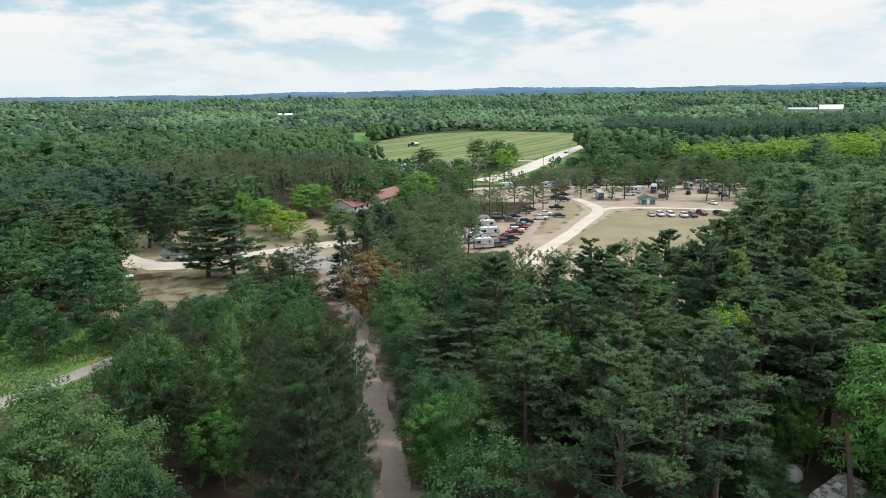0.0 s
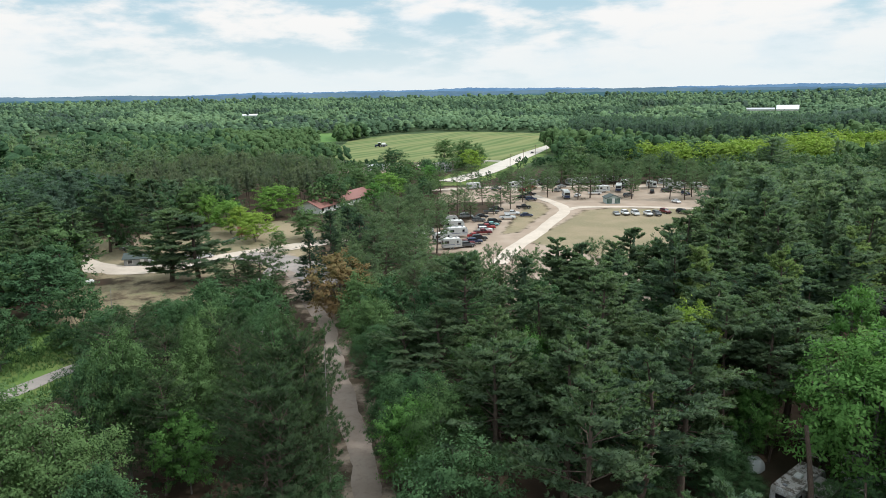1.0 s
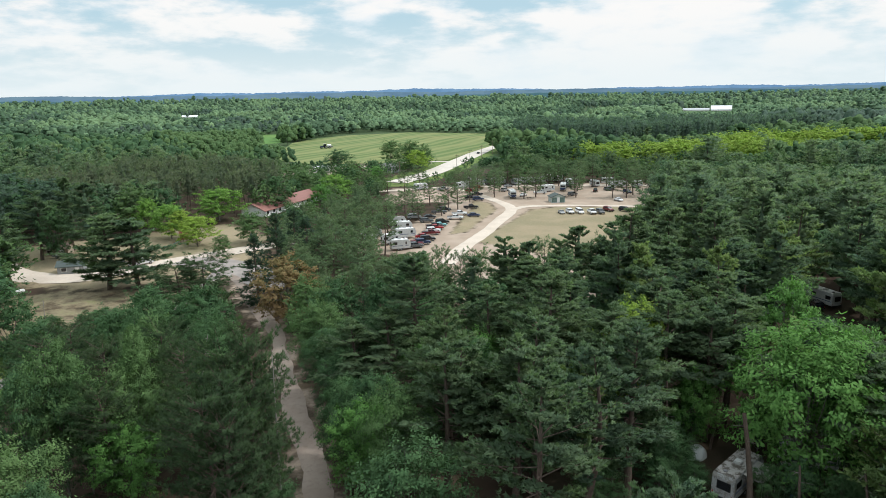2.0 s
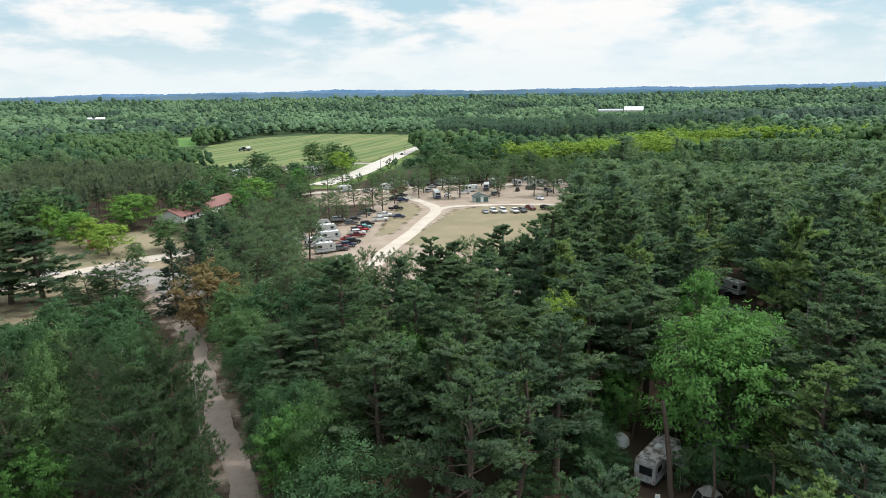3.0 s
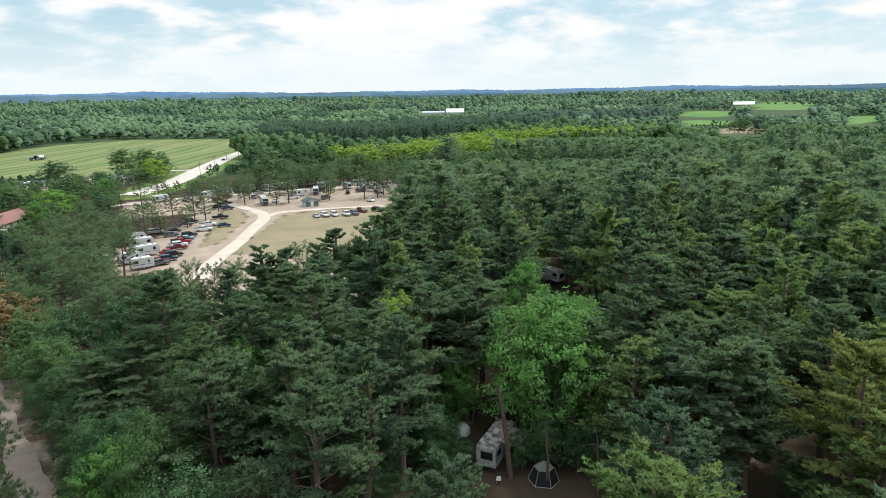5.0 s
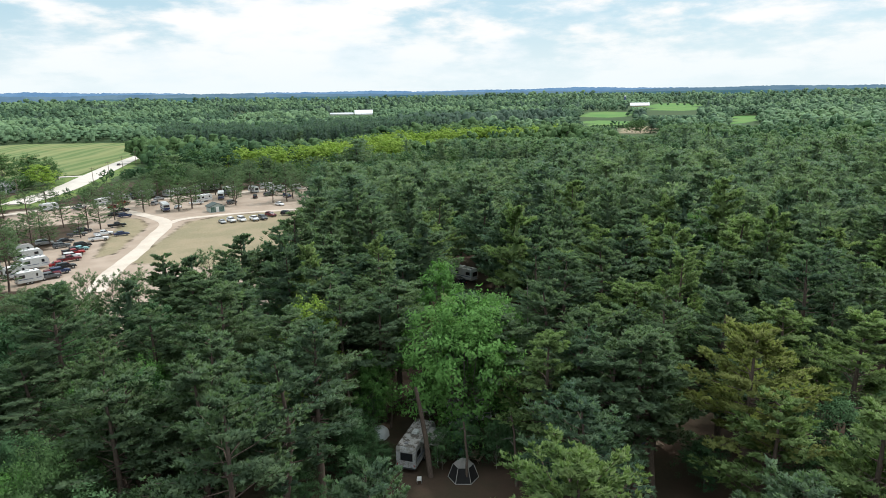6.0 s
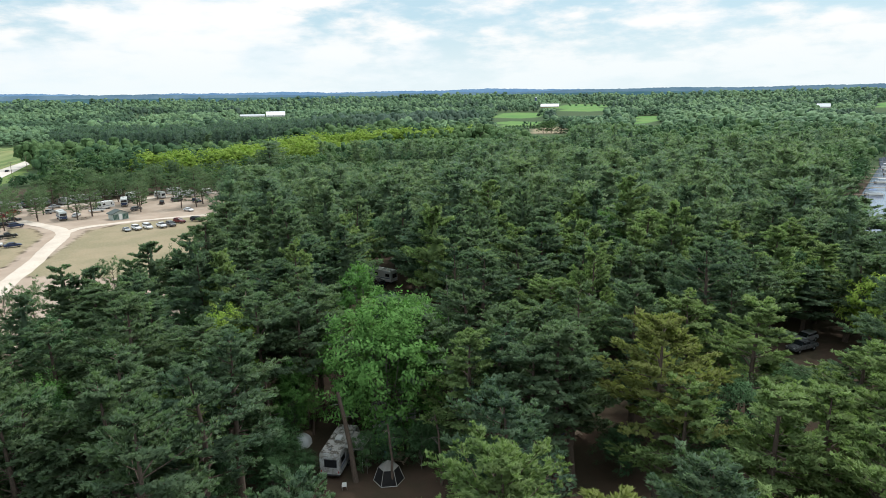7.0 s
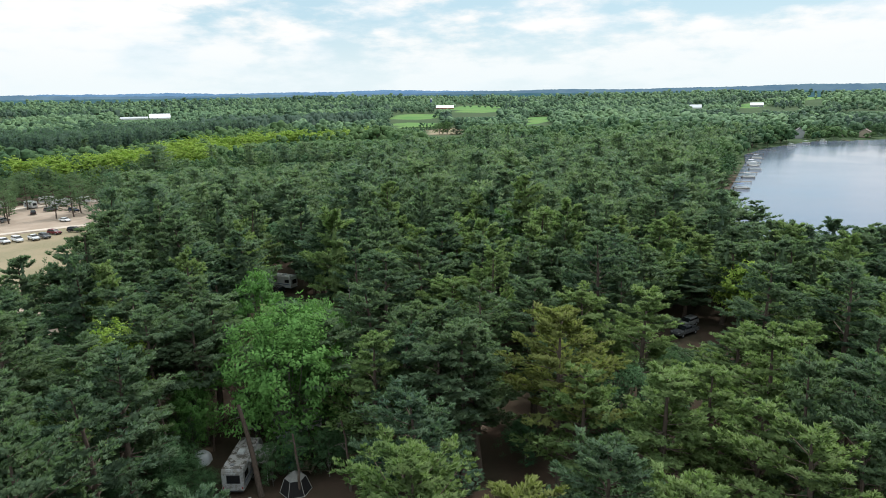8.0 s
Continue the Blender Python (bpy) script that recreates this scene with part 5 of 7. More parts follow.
def fill_woods():
    # trees near enough to be counted
    x, y, kind, tall, rng = stands(46, 150, 7.6, 5)
    order = [i for i in np.argsort(np.hypot(x, y)) if not keep_open(x[i], y[i])]
    for i in order:
        wide = {"wp": 10.6, "de": 9.0, "lo": 8.5, "ye": 8.0}.get(kind[i], 7.0) * rng.uniform(0.80, 1.30) * min(1.0, 0.4 + tall[i] / 25)
        # more yellow pines on the right; their paler needles also carry its stronger light
        plant("yg" if kind[i] == "wp" and i % (3 if x[i] > 1.1 * y[i] else 8) == 0 else "wp" if kind[i] == "wd" else kind[i] if kind[i] in KINDS else "rp", x[i], y[i], tall[i], wide, 900 + int(i))
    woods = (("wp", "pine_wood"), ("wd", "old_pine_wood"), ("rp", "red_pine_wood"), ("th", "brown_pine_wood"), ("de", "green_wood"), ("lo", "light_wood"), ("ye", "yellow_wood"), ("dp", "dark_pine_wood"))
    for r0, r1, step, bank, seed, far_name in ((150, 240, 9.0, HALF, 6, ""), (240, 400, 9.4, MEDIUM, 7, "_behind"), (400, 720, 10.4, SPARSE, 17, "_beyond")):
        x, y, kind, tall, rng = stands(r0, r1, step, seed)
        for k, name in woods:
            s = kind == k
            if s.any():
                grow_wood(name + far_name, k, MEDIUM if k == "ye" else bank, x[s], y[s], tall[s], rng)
    for r0, r1, step, bank, seed, name, grown in ((720, 1500, 15.0, THIN, 8, "distant", 1.0), (1500, 2300, 20.0, SPECK, 9, "remote", 1.15), (2300, 3300, 33.0, SPECK, 10, "outermost", 1.5)):
        x, y, kind, tall, rng = stands(r0, r1, step, seed, 5.0, grown=grown)
        for group, k in ((("wp", "dp"), "far_wp"), (("lo", "ye", "rp", "th"), "far_de"), (("de",), "far_shaded")):
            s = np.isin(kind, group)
            grow_wood(name + "_" + {"far_wp": "pine_wood", "far_de": "wood", "far_shaded": "oak_wood"}[k], k, bank, x[s], y[s], tall[s], rng, False)


def keep_open(x, y):
    """The camp sites among the near pines, and the ground in front of them."""
    a, d = math.degrees(math.atan2(x, y)), math.hypot(x, y)
    return (29 < a < 45.5 and d < 73) or (57 < a < 63 and 62 < d < 86) or (70 < a < 74 and 84 < d < 104) or d < 57


# open views over lower ground: bearings, and the stretch of ground seen between the trees
OPEN_VIEWS = [
    (8.5, 14, 180, 330, 0), (14, 20, 198, 330, 0), (20, 24.5, 222, 320, 0), (3, 9, 262, 320, 0),
    (-6.3, -3.2, 60, 76, 0), (-8.6, -5.6, 76, 126, 0), (-11.5, -8.5, 126, 168, 0),
    (-27, -20, 150, 200, 0), (-19, -9, 172, 222, 0), (-37, -29, 86, 112, 0),
    (6, 13.5, 385, 620, 0), (-5, 13, 480, 760, 0), (-9.0, -6.8, 242, 250, 2), (-5.4, -3.6, 272, 280, 2),
    (79.3, 98, 245, 720, 0), (77, 79.3, 330, 720, 0), (80.5, 82.4, 1580, 1600, 6), (85.2, 88.5, 1480, 1500, 7), (52.4, 55.8, 745, 850, 0), (49.3, 53.7, 1200, 1400, 0), (49.8, 53.6, 966, 1100, 0), (54.8, 58.9, 1500, 2000, 0), (61.1, 63.4, 1021, 1200, 0), (78.2, 79.9, 1670, 2000, 0), (82.7, 84.0, 2325, 2800, 4), (78.8, 80.5, 1740, 1790, 6), (3.3, 8.5, 178, 216, 0), (-7.6, -6.0, 680, 860, 0), (82.25, 82.95, 700, 712, 2), (86.3, 87.5, 745, 760, 4.5),
    (29.9, 31.5, 1500, 1500, 7.5), (27.7, 29.8, 1520, 1520, 7.0), (53.4, 55.0, 1860, 1860, 12.0), (74.6, 75.4, 1680, 1680, 9.5), (79.0, 79.9, 1740, 1740, 10.5), (-13.9, -12.7, 1580, 1580, 8.5),
    (17, 46, 352, 352, 10.5), (31, 36, 425, 425, 10.0), (35, 49, 530, 530, 11.0), (74.9, 76.5, 112, 122, 0.5), (38.7, 40.2, 139, 150, 0.5),
]


def tall_limits(x, y, half):
    """How high a tree may grow at a place without standing in an open view."""
    a, d = np.degrees(np.arctan2(x, y)), np.hypot(x, y)
    margin = np.degrees(half / np.maximum(d, 1))
    top = np.full(x.shape, 60.0)
    floor_z = land(x, y)
    for a0, a1, d0, d1, z in OPEN_VIEWS:
        seen = (a > a0 - margin) & (a < a1 + margin) & (d < (d1 if d1 - d0 < 60 else d0))
        top = np.where(seen, np.minimum(top, np.where(d < d0, 42 - (42 - z) * d / d0 - floor_z, 0.0)), top)
    # no even roof over the wood below a line of sight
    return np.where(top < 40, top * (0.74 + 0.26 * np.abs(np.sin(x * 12.9 + y * 78.2))), top)


# ---- vehicles ----
SHAPES = {
    # length, width, lower body outline, cabin outline (x ahead, z up)
    "sedan": (4.7, 1.82, [(-2.35, 0.35), (-2.3, 0.85), (-1.5, 0.98), (1.0, 0.96), (2.2, 0.72), (2.35, 0.38)], [(-1.7, 0.95), (-1.0, 1.42), (0.35, 1.45), (1.15, 0.95)]),
    "suv": (4.8, 1.92, [(-2.4, 0.42), (-2.38, 1.0), (-2.2, 1.08), (1.0, 1.08), (2.25, 0.92), (2.4, 0.45)], [(-2.3, 1.06), (-1.95, 1.72), (0.3, 1.76), (1.15, 1.06)]),
    "van": (5.0, 1.98, [(-2.5, 0.40), (-2.48, 1.05), (1.4, 1.05), (2.35, 0.88), (2.5, 0.42)], [(-2.45, 1.03), (-2.25, 1.80), (0.6, 1.84), (1.7, 1.03)]),
    "pickup": (5.8, 2.0, [(-2.9, 0.50), (-2.88, 1.12), (1.2, 1.12), (2.7, 1.05), (2.9, 0.52)], [(-0.95, 1.10), (-0.75, 1.80), (0.55, 1.84), (1.35, 1.10)]),
    "coupe": (4.3, 1.78, [(-2.15, 0.30), (-2.1, 0.76), (-1.2, 0.86), (0.9, 0.84), (2.0, 0.62), (2.15, 0.32)], [(-1.45, 0.84), (-0.7, 1.22), (0.2, 1.24), (0.95, 0.84)]),
}
COLOUR_WORDS = {"white": "white", "silver": "silver", "black": "black", "dark_blue": "dark blue", "red": "red", "maroon": "maroon", "teal": "pale teal", "grey": "grey"}


def wheel(x, y, r, parent, rim_mat=None, wide=0.24):
    tyre = part("wheel", rod((x, y - wide / 2, r), (x, y + wide / 2, r), r, r, 16), RUBBER, parent)
    out = 1 if y > 0 else -1
    part("rim", rod((x, y + out * (wide / 2 - 0.02), r), (x, y + out * (wide / 2 + 0.012), r), r * 0.62, r * 0.5, 12), rim_mat or RIM, tyre)
    return tyre


def vehicle(style, colour, x, y, heading, place="parked on dry ground", group="parked vehicles"):
    """A car, its nose along heading (degrees from east, anticlockwise)."""
    long, wide, lower, cabin = SHAPES[style]
    words = {"sedan": "saloon car", "suv": "sport utility vehicle", "van": "minivan", "pickup": "pickup truck", "coupe": "low sports car"}[style]
    name = {"sedan": "car", "suv": "suv", "van": "minivan", "pickup": "pickup_truck", "coupe": "sports_car"}[style]
    root = thing(name, pose(x, y, float(land(x, y)) + 0.08, 0, 0, heading), COLOUR_WORDS[colour] + " " + words + " " + place, "car", group)
    paint = PAINTS[colour]
    part("body", extruded(lower, wide, 0.96, 0.06), paint, root)
    (bx, bz), (rx, rz), (fx, fz), (wx, wz) = cabin
    part("cabin", extruded([(bx, bz - 0.02), (rx, rz), (fx, fz), (wx, wz - 0.02)], wide * 0.93, 0.80, 0.05), paint, root)

    def pane(name_of, a, b, y_wide):
        a, b = Vector((a[0], 0, a[1])), Vector((b[0], 0, b[1]))
        n = Vector((-(b - a).z, 0, (b - a).x)).normalized()
        n = n if n.z > 0 else -n
        lo, hi = a.lerp(b, 0.12) + n * 0.012, a.lerp(b, 0.90) + n * 0.012
        bm = bmesh.new()
        vs = [bm.verts.new((p.x + n.x * d, s * y_wide * (0.44 if p is lo else 0.385), p.z + n.z * d)) for d in (0, 0.008) for p, s in ((lo, -1), (lo, 1), (hi, 1), (hi, -1))]
        for q in ((3, 2, 1, 0), (4, 5, 6, 7), (0, 1, 5, 4), (1, 2, 6, 5), (2, 3, 7, 6), (3, 0, 4, 7)):
            bm.faces.new([vs[i] for i in q])
        return part(name_of, bm, GLASS, root)

    pane("windscreen", (wx, wz), (fx, fz), wide)
    pane("rear_window", (bx, bz), (rx, rz), wide)
    h = rz - bz
    for s in (-1, 1):
        a, b = bx + (rx - bx) * 0.45 + 0.1, wx + (fx - wx) * 0.45 - 0.1
        for x0, x1 in ((a, (a + b) / 2 - 0.06), ((a + b) / 2 + 0.06, b)):
            part("side_window", block((x0 + x1) / 2, s * (wide * 0.93 * 0.45 + 0.012), bz + h * 0.52, x1 - x0, 0.02, h * 0.52, 0.0, 0, s * 11), GLASS, root)
        part("headlight", block(long / 2 - 0.10, s * wide * 0.36, lower[-2][1] - 0.06, 0.14, 0.34, 0.13, 0.03), LAMP_CLEAR, root)
        part("tail_light", block(-long / 2 + 0.05, s * wide * 0.40, lower[1][1] - 0.12, 0.10, 0.20, 0.26, 0.02), LAMP_RED, root)
        for wx_at in (-0.30 * long, 0.31 * long):
            wheel(wx_at, s * (wide / 2 - 0.10), 0.33 if style in ("sedan", "coupe", "van") else 0.39, root)
    part("bumper", block(long / 2 - 0.03, 0, lower[0][1] + 0.10, 0.16, wide * 0.92, 0.22, 0.04), BLACK_TRIM if style in ("pickup", "suv") else paint, root)
    if style == "pickup":
        part("load_bed", block(-1.92, 0, 1.10, 1.78, wide * 0.80, 0.10, 0.02), BLACK_TRIM, root)
    return root


def camper(x, y, heading, long=6.5, tall=2.5, roof_mat=None, label="white travel trailer parked on the camp site", awning=False, stripe=True, group="camping trailers", wall_mat=None):
    """A travel trailer with its hitch along heading."""
    root = thing("travel_trailer", pose(x, y, float(land(x, y)) + 0.06, 0, 0, heading), label, "trailer", group)
    h, lo = long / 2, 0.55
    body = [(-h, lo), (-h, lo + tall - 0.35), (-h + 0.25, lo + tall), (h - 0.6, lo + tall), (h - 0.05, lo + tall - 0.75), (h, lo + 0.5), (h - 0.25, lo)]
    part("body", extruded(body, 2.45, 0.985, 0.07), wall_mat or TRAILER_WHITE, root)
    part("roof", block(-0.2, 0, lo + tall + 0.02, long - 0.95, 2.30, 0.06, 0.02), roof_mat or TRAILER_ROOF, root, "weathered pale roof membrane")
    part("air_conditioner", block(-0.3, 0, lo + tall + 0.20, 0.95, 0.72, 0.30, 0.09), TRAILER_WHITE, root)
    for vx in (-h + 0.9, h - 1.5):
        part("roof_vent", block(vx, 0.2, lo + tall + 0.11, 0.42, 0.42, 0.14, 0.04), GREY_TRIM, root)
    for s in (-1, 1):
        for wx_at, ww in ((-h + 1.1, 1.1), (h - 1.7, 1.0)):
            w_ob = part("window", block(wx_at, s * 1.228, lo + tall * 0.62, ww, 0.03, 0.62, 0.01), GLASS, root)
            part("window_frame", block(wx_at, s * 1.222, lo + tall * 0.62, ww + 0.12, 0.02, 0.74, 0.0), BLACK_TRIM, w_ob)
        if stripe:
            part("stripe", block(-0.1, s * 1.226, lo + tall * 0.33, long - 0.8, 0.012, 0.16), STRIPE, root)
        for wx_at in (-0.75, 0.15):
            wheel(wx_at, s * 1.10, 0.34, root)
    part("rear_window", block(-h - 0.012, -0.1, lo + tall * 0.55, 0.03, 1.35, 0.85, 0.0), GLASS, root)
    part("rear_window_frame", block(-h - 0.005, -0.1, lo + tall * 0.55, 0.02, 1.50, 1.0, 0.0), BLACK_TRIM, root)
    part("rear_bumper", block(-h - 0.08, 0, lo + 0.02, 0.14, 2.3, 0.14, 0.03), BLACK_TRIM, root)
    for s in (-1, 1):
        part("tail_light", block(-h - 0.01, s * 1.02, lo + 0.38, 0.03, 0.12, 0.24), LAMP_RED, root)
    door = part("door", block(0.9, -1.236, lo + 0.98, 0.68, 0.03, 1.85, 0.01), TRAILER_WHITE, root)
    part("door_handle", block(0.66, -1.262, lo + 0.95, 0.10, 0.03, 0.05), GREY_TRIM, door)
    part("hitch", rod((h - 0.3, 0, 0.48), (h + 1.0, 0, 0.45), 0.06, 0.05, 6), BLACK_TRIM, root)
    part("gas_bottle", rod((h + 0.30, 0, 0.5), (h + 0.30, 0, 0.98), 0.15, 0.14, 12), PAINT_WHITE, root)
    part("jockey_wheel", rod((h + 0.85, 0, 0.0), (h + 0.85, 0, 0.6), 0.05, 0.05, 8), STEEL, root)
    if awning:
        part("awning", block(0.1, -2.25, lo + tall - 0.32, long * 0.50, 2.1, 0.05, 0.01, 0, 9), TENT_GREY, root, "grey fabric awning")
        for ax in (-1.7, 1.9):
            part("awning_pole", rod((ax, -3.2, 0), (ax, -3.2, lo + tall - 0.5), 0.025, 0.025, 6), ALUMINIUM, root)
    return root


def motorhome(x, y, heading, label):
    root = thing("motorhome", pose(x, y, 0.08, 0, 0, heading), label, "motorhome", "camping trailers")
    part("body", extruded([(-4.2, 0.55), (-4.2, 3.2), (3.9, 3.25), (4.2, 2.6), (4.25, 0.6)], 2.5, 0.98, 0.08), TRAILER_WHITE, root)
    part("windscreen", block(4.17, 0, 2.25, 0.10, 2.2, 0.95, 0.03, 0, 0), GLASS, root)
    part("nose", block(4.24, 0, 1.15, 0.14, 2.4, 1.0, 0.05), PAINTS["dark_blue"], root, "dark blue front panel")
    for s in (-1, 1):
        part("stripe", block(0, s * 1.245, 1.35, 8.0, 0.02, 0.5), STRIPE, root)
        for wx_at in (-2.9, -0.4, 1.6):
            part("window", block(wx_at, s * 1.245, 2.35, 1.3, 0.03, 0.7), GLASS, root)
        for wx_at in (-2.3, 2.7):
            wheel(wx_at, s * 1.1, 0.46, root)
        part("headlight", block(4.30, s * 0.9, 0.95, 0.06, 0.32, 0.18, 0.02), LAMP_CLEAR, root)
    part("air_conditioner", block(-1.0, 0, 3.38, 1.0, 0.8, 0.28, 0.08), PAINT_WHITE, root)
    return root


for style, colour, x, y, heading in (
        ("coupe", "silver", 74.3, 225.6, -92), ("suv", "white", 77.4, 225.2, -88), ("van", "white", 80.9, 224.6, -90), ("pickup", "white", 84.9, 222.8, -93),
        ("suv", "grey", 88.0, 222.6, -88), ("suv", "maroon", 92.7, 226.4, -75), ("suv", "black", 98.4, 224.8, -60), ("sedan", "white", 105.9, 248.6, -80)):
    vehicle(style, colour, x, y, heading, "parked in a row on dry turf", "row of cars on the turf")
for style, colour, x, y, heading in (
        ("pickup", "white", 34.2, 222.2, -6), ("pickup", "white", 37.0, 230.0, -8), ("sedan", "dark_blue", 41.6, 226.2, -4), ("pickup", "black", 43.6, 243.0, -4),
        ("suv", "dark_blue", 50.2, 262.5, 4), ("suv", "black", 47.5, 266.5, -4), ("pickup", "black", 52.0, 276.0, 8), ("pickup", "maroon", 22.6, 197.4, 2), ("pickup", "red", 24.8, 205.2, 0), ("sedan", "teal", 27.2, 210.6, 8),
        ("suv", "black", 28.6, 215.0, 6), ("suv", "black", 20.6, 189.0, 4), ("suv", "dark_blue", 18.6, 184.6, 6), ("suv", "grey", 16.0, 180.4, 8),
        ("sedan", "black", 25.5, 226.0, 0), ("suv", "grey", 23.5, 218.5, 4), ("pickup", "grey", 30.0, 234.5, 0), ("van", "silver", 20.0, 226.5, 0), ("suv", "black", 33.0, 240.0, 0)):
    vehicle(style, colour, x, y, heading, "parked under pines on sandy ground", "cars beside the pines")
for style, colour, x, y, heading in (
        ("suv", "red", 56.7, 296.5, 10), ("suv", "black", 106.2, 275.5, 70), ("pickup", "white", 80.5, 275.0, 170), ("suv", "grey", 92.5, 266.5, 30), ("pickup", "black", 98.5, 292.0, 95),
        ("sedan", "silver", 72.0, 300.0, 20), ("suv", "dark_blue", 118.0, 268.0, -80), ("pickup", "silver", 40.0, 296.0, 15), ("pickup", "grey", 62.0, 312.0, 5)):
    vehicle(style, colour, x, y, heading, "parked between camp sites under pines", "cars at the camp sites")
vehicle("sedan", "black", 93.6, 488.0, 68, "driving on the pale country road", "cars on the road")
for style, colour, x, y, heading in (("pickup", "white", -66.5, 171.0, 20), ("pickup", "silver", -61.8, 173.0, 25), ("suv", "white", -57.0, 175.2, 30)):
    vehicle(style, colour, x, y, heading, "parked in the yard behind a pine", "cars in the yard")
vehicle("suv", "silver", 118.0, 30.2, 165, "parked among tall pines", "cars among the pines")
vehicle("pickup", "grey", 113.4, 29.4, 160, "parked among tall pines", "cars among the pines")
vehicle("suv", "black", 76.0, 29.4, 130, "parked in the pines' shade", "cars among the pines")
vehicle("pickup", "silver", 71.0, 54.2, 150, "parked in the pines' shade", "cars among the pines")
vehicle("suv", "dark_blue", 62.0, 44.0, 95, "parked in the pines' shade", "cars among the pines")

camper(39.7, 57.7, 35, 7.5, 2.55, awning=True, wall_mat=TRAILER_WORN_SHADED, label="weathered white travel trailer with awning under pines")
camper(49.9, 60.2, -20, 6.0, 2.4, label="cream travel trailer half hidden under pines")
camper(93.0, 113.4, 100, 6.2, 2.5, PAINT_WHITE, "white travel trailer in a clearing among pines")
vehicle("suv", "black", 89.6, 111.6, 80, "parked in a clearing among pines", "cars among the pines")
camper(14.4, 194.6, 12, 6.2, 2.5, PAINT_WHITE)
camper(14.0, 206.0, 8, 6.8, 2.5, PAINT_WHITE)
camper(13.0, 214.5, 8, 6.2, 2.5)
camper(2.0, 187.2, 15, 6.4, 2.5, PAINT_WHITE)
camper(11.6, 179.0, 10, 5.6, 2.5, PAINT_WHITE)
camper(9.4, 186.6, 12, 5.8, 2.5, PAINT_WHITE)
camper(4.0, 198.0, 10, 6.2, 2.5)
for style, colour, x, y, heading in (
        ("pickup", "maroon", 15.8, 182.5, 1), ("sedan", "red", 19.6, 193.2, -3), ("suv", "white", 23.8, 201.3, 2),
        ("pickup", "black", 25.1, 208.3, 3), ("sedan", "silver", 11.4, 197.4, 4)):
    vehicle(style, colour, x, y, heading, "parked side by side beside the track", "row of cars at the lot's edge")
for style, colour, x, y, heading in (
        ("suv", "red", 51.3, 287.2, 0), ("suv", "silver", 67.1, 286.4, 47), ("suv", "dark_blue", 87.6, 286.3, 94),
        ("suv", "grey", 113.5, 277.7, 8), ("sedan", "white", 71.6, 270.0, 55), ("sedan", "black", 64.1, 320.2, 102), ("pickup", "black", 100.0, 297.0, 149)):
    vehicle(style, colour, x, y, heading, "parked between camp sites under pines", "cars at the camp sites")
for x, y, heading in ((58.5, 306.1, 0), (70.5, 316.4, 53), (77.7, 306.4, 106), (90.4, 310.4, 159), (101.4, 314.7, 42), (112.2, 292.4, 95), (122.6, 286.5, 148)):
    camper(x, y, heading, 6.2, 2.5, PAINT_WHITE, "white travel trailer on a camp site under pines")
motorhome(66.0, 267.5, -96, "white and dark blue motorhome parked facing the track")
motorhome(94.0, 284.0, -110, "white motorhome parked between pine trunks")
for x, y, heading, long in ((86.0, 281.0, 20, 6.0), (115.5, 280.0, 80, 4.2), (70.0, 312.0, 10, 7.0), (104.0, 301.0, 15, 6.5), (122.0, 300.0, -10, 6.5), (50.0, 300.5, 20, 6.5),
                            (30.0, 300.0, 20, 6.5), (84.0, 311.0, 0, 6.5), (130.0, 285.0, 30, 6.0), (58.0, 320.0, 0, 6.5), (96.0, 318.0, 10, 6.5)):
    camper(x, y, heading, long, 2.5, PAINT_WHITE)


# ---- buildings ----
def gable_roof(long, wide, low_z, rise, over, mat, parent, name="roof", thick=0.18):
    """Two roof slopes, ridge along x."""
    bm = bmesh.new()
    hw, hl = wide / 2 + over, long / 2 + over
    drop = rise * over / (wide / 2)
    prof = [(-hw, low_z - drop), (0, low_z + rise), (hw, low_z - drop), (hw, low_z - drop - thick), (0, low_z + rise - thick), (-hw, low_z - drop - thick)]
    rings = [[bm.verts.new((s * hl, py, pz)) for py, pz in prof] for s in (-1, 1)]
    for i in range(6):
        j = (i + 1) % 6
        bm.faces.new((rings[0][i], rings[1][i], rings[1][j], rings[0][j]))
    for ring in rings:
        bm.faces.new((ring[0], ring[1], ring[4], ring[5]))
        bm.faces.new((ring[1], ring[2], ring[3], ring[4]))
    bmesh.ops.recalc_face_normals(bm, faces=bm.faces)
    return part(name, bm, mat, parent)


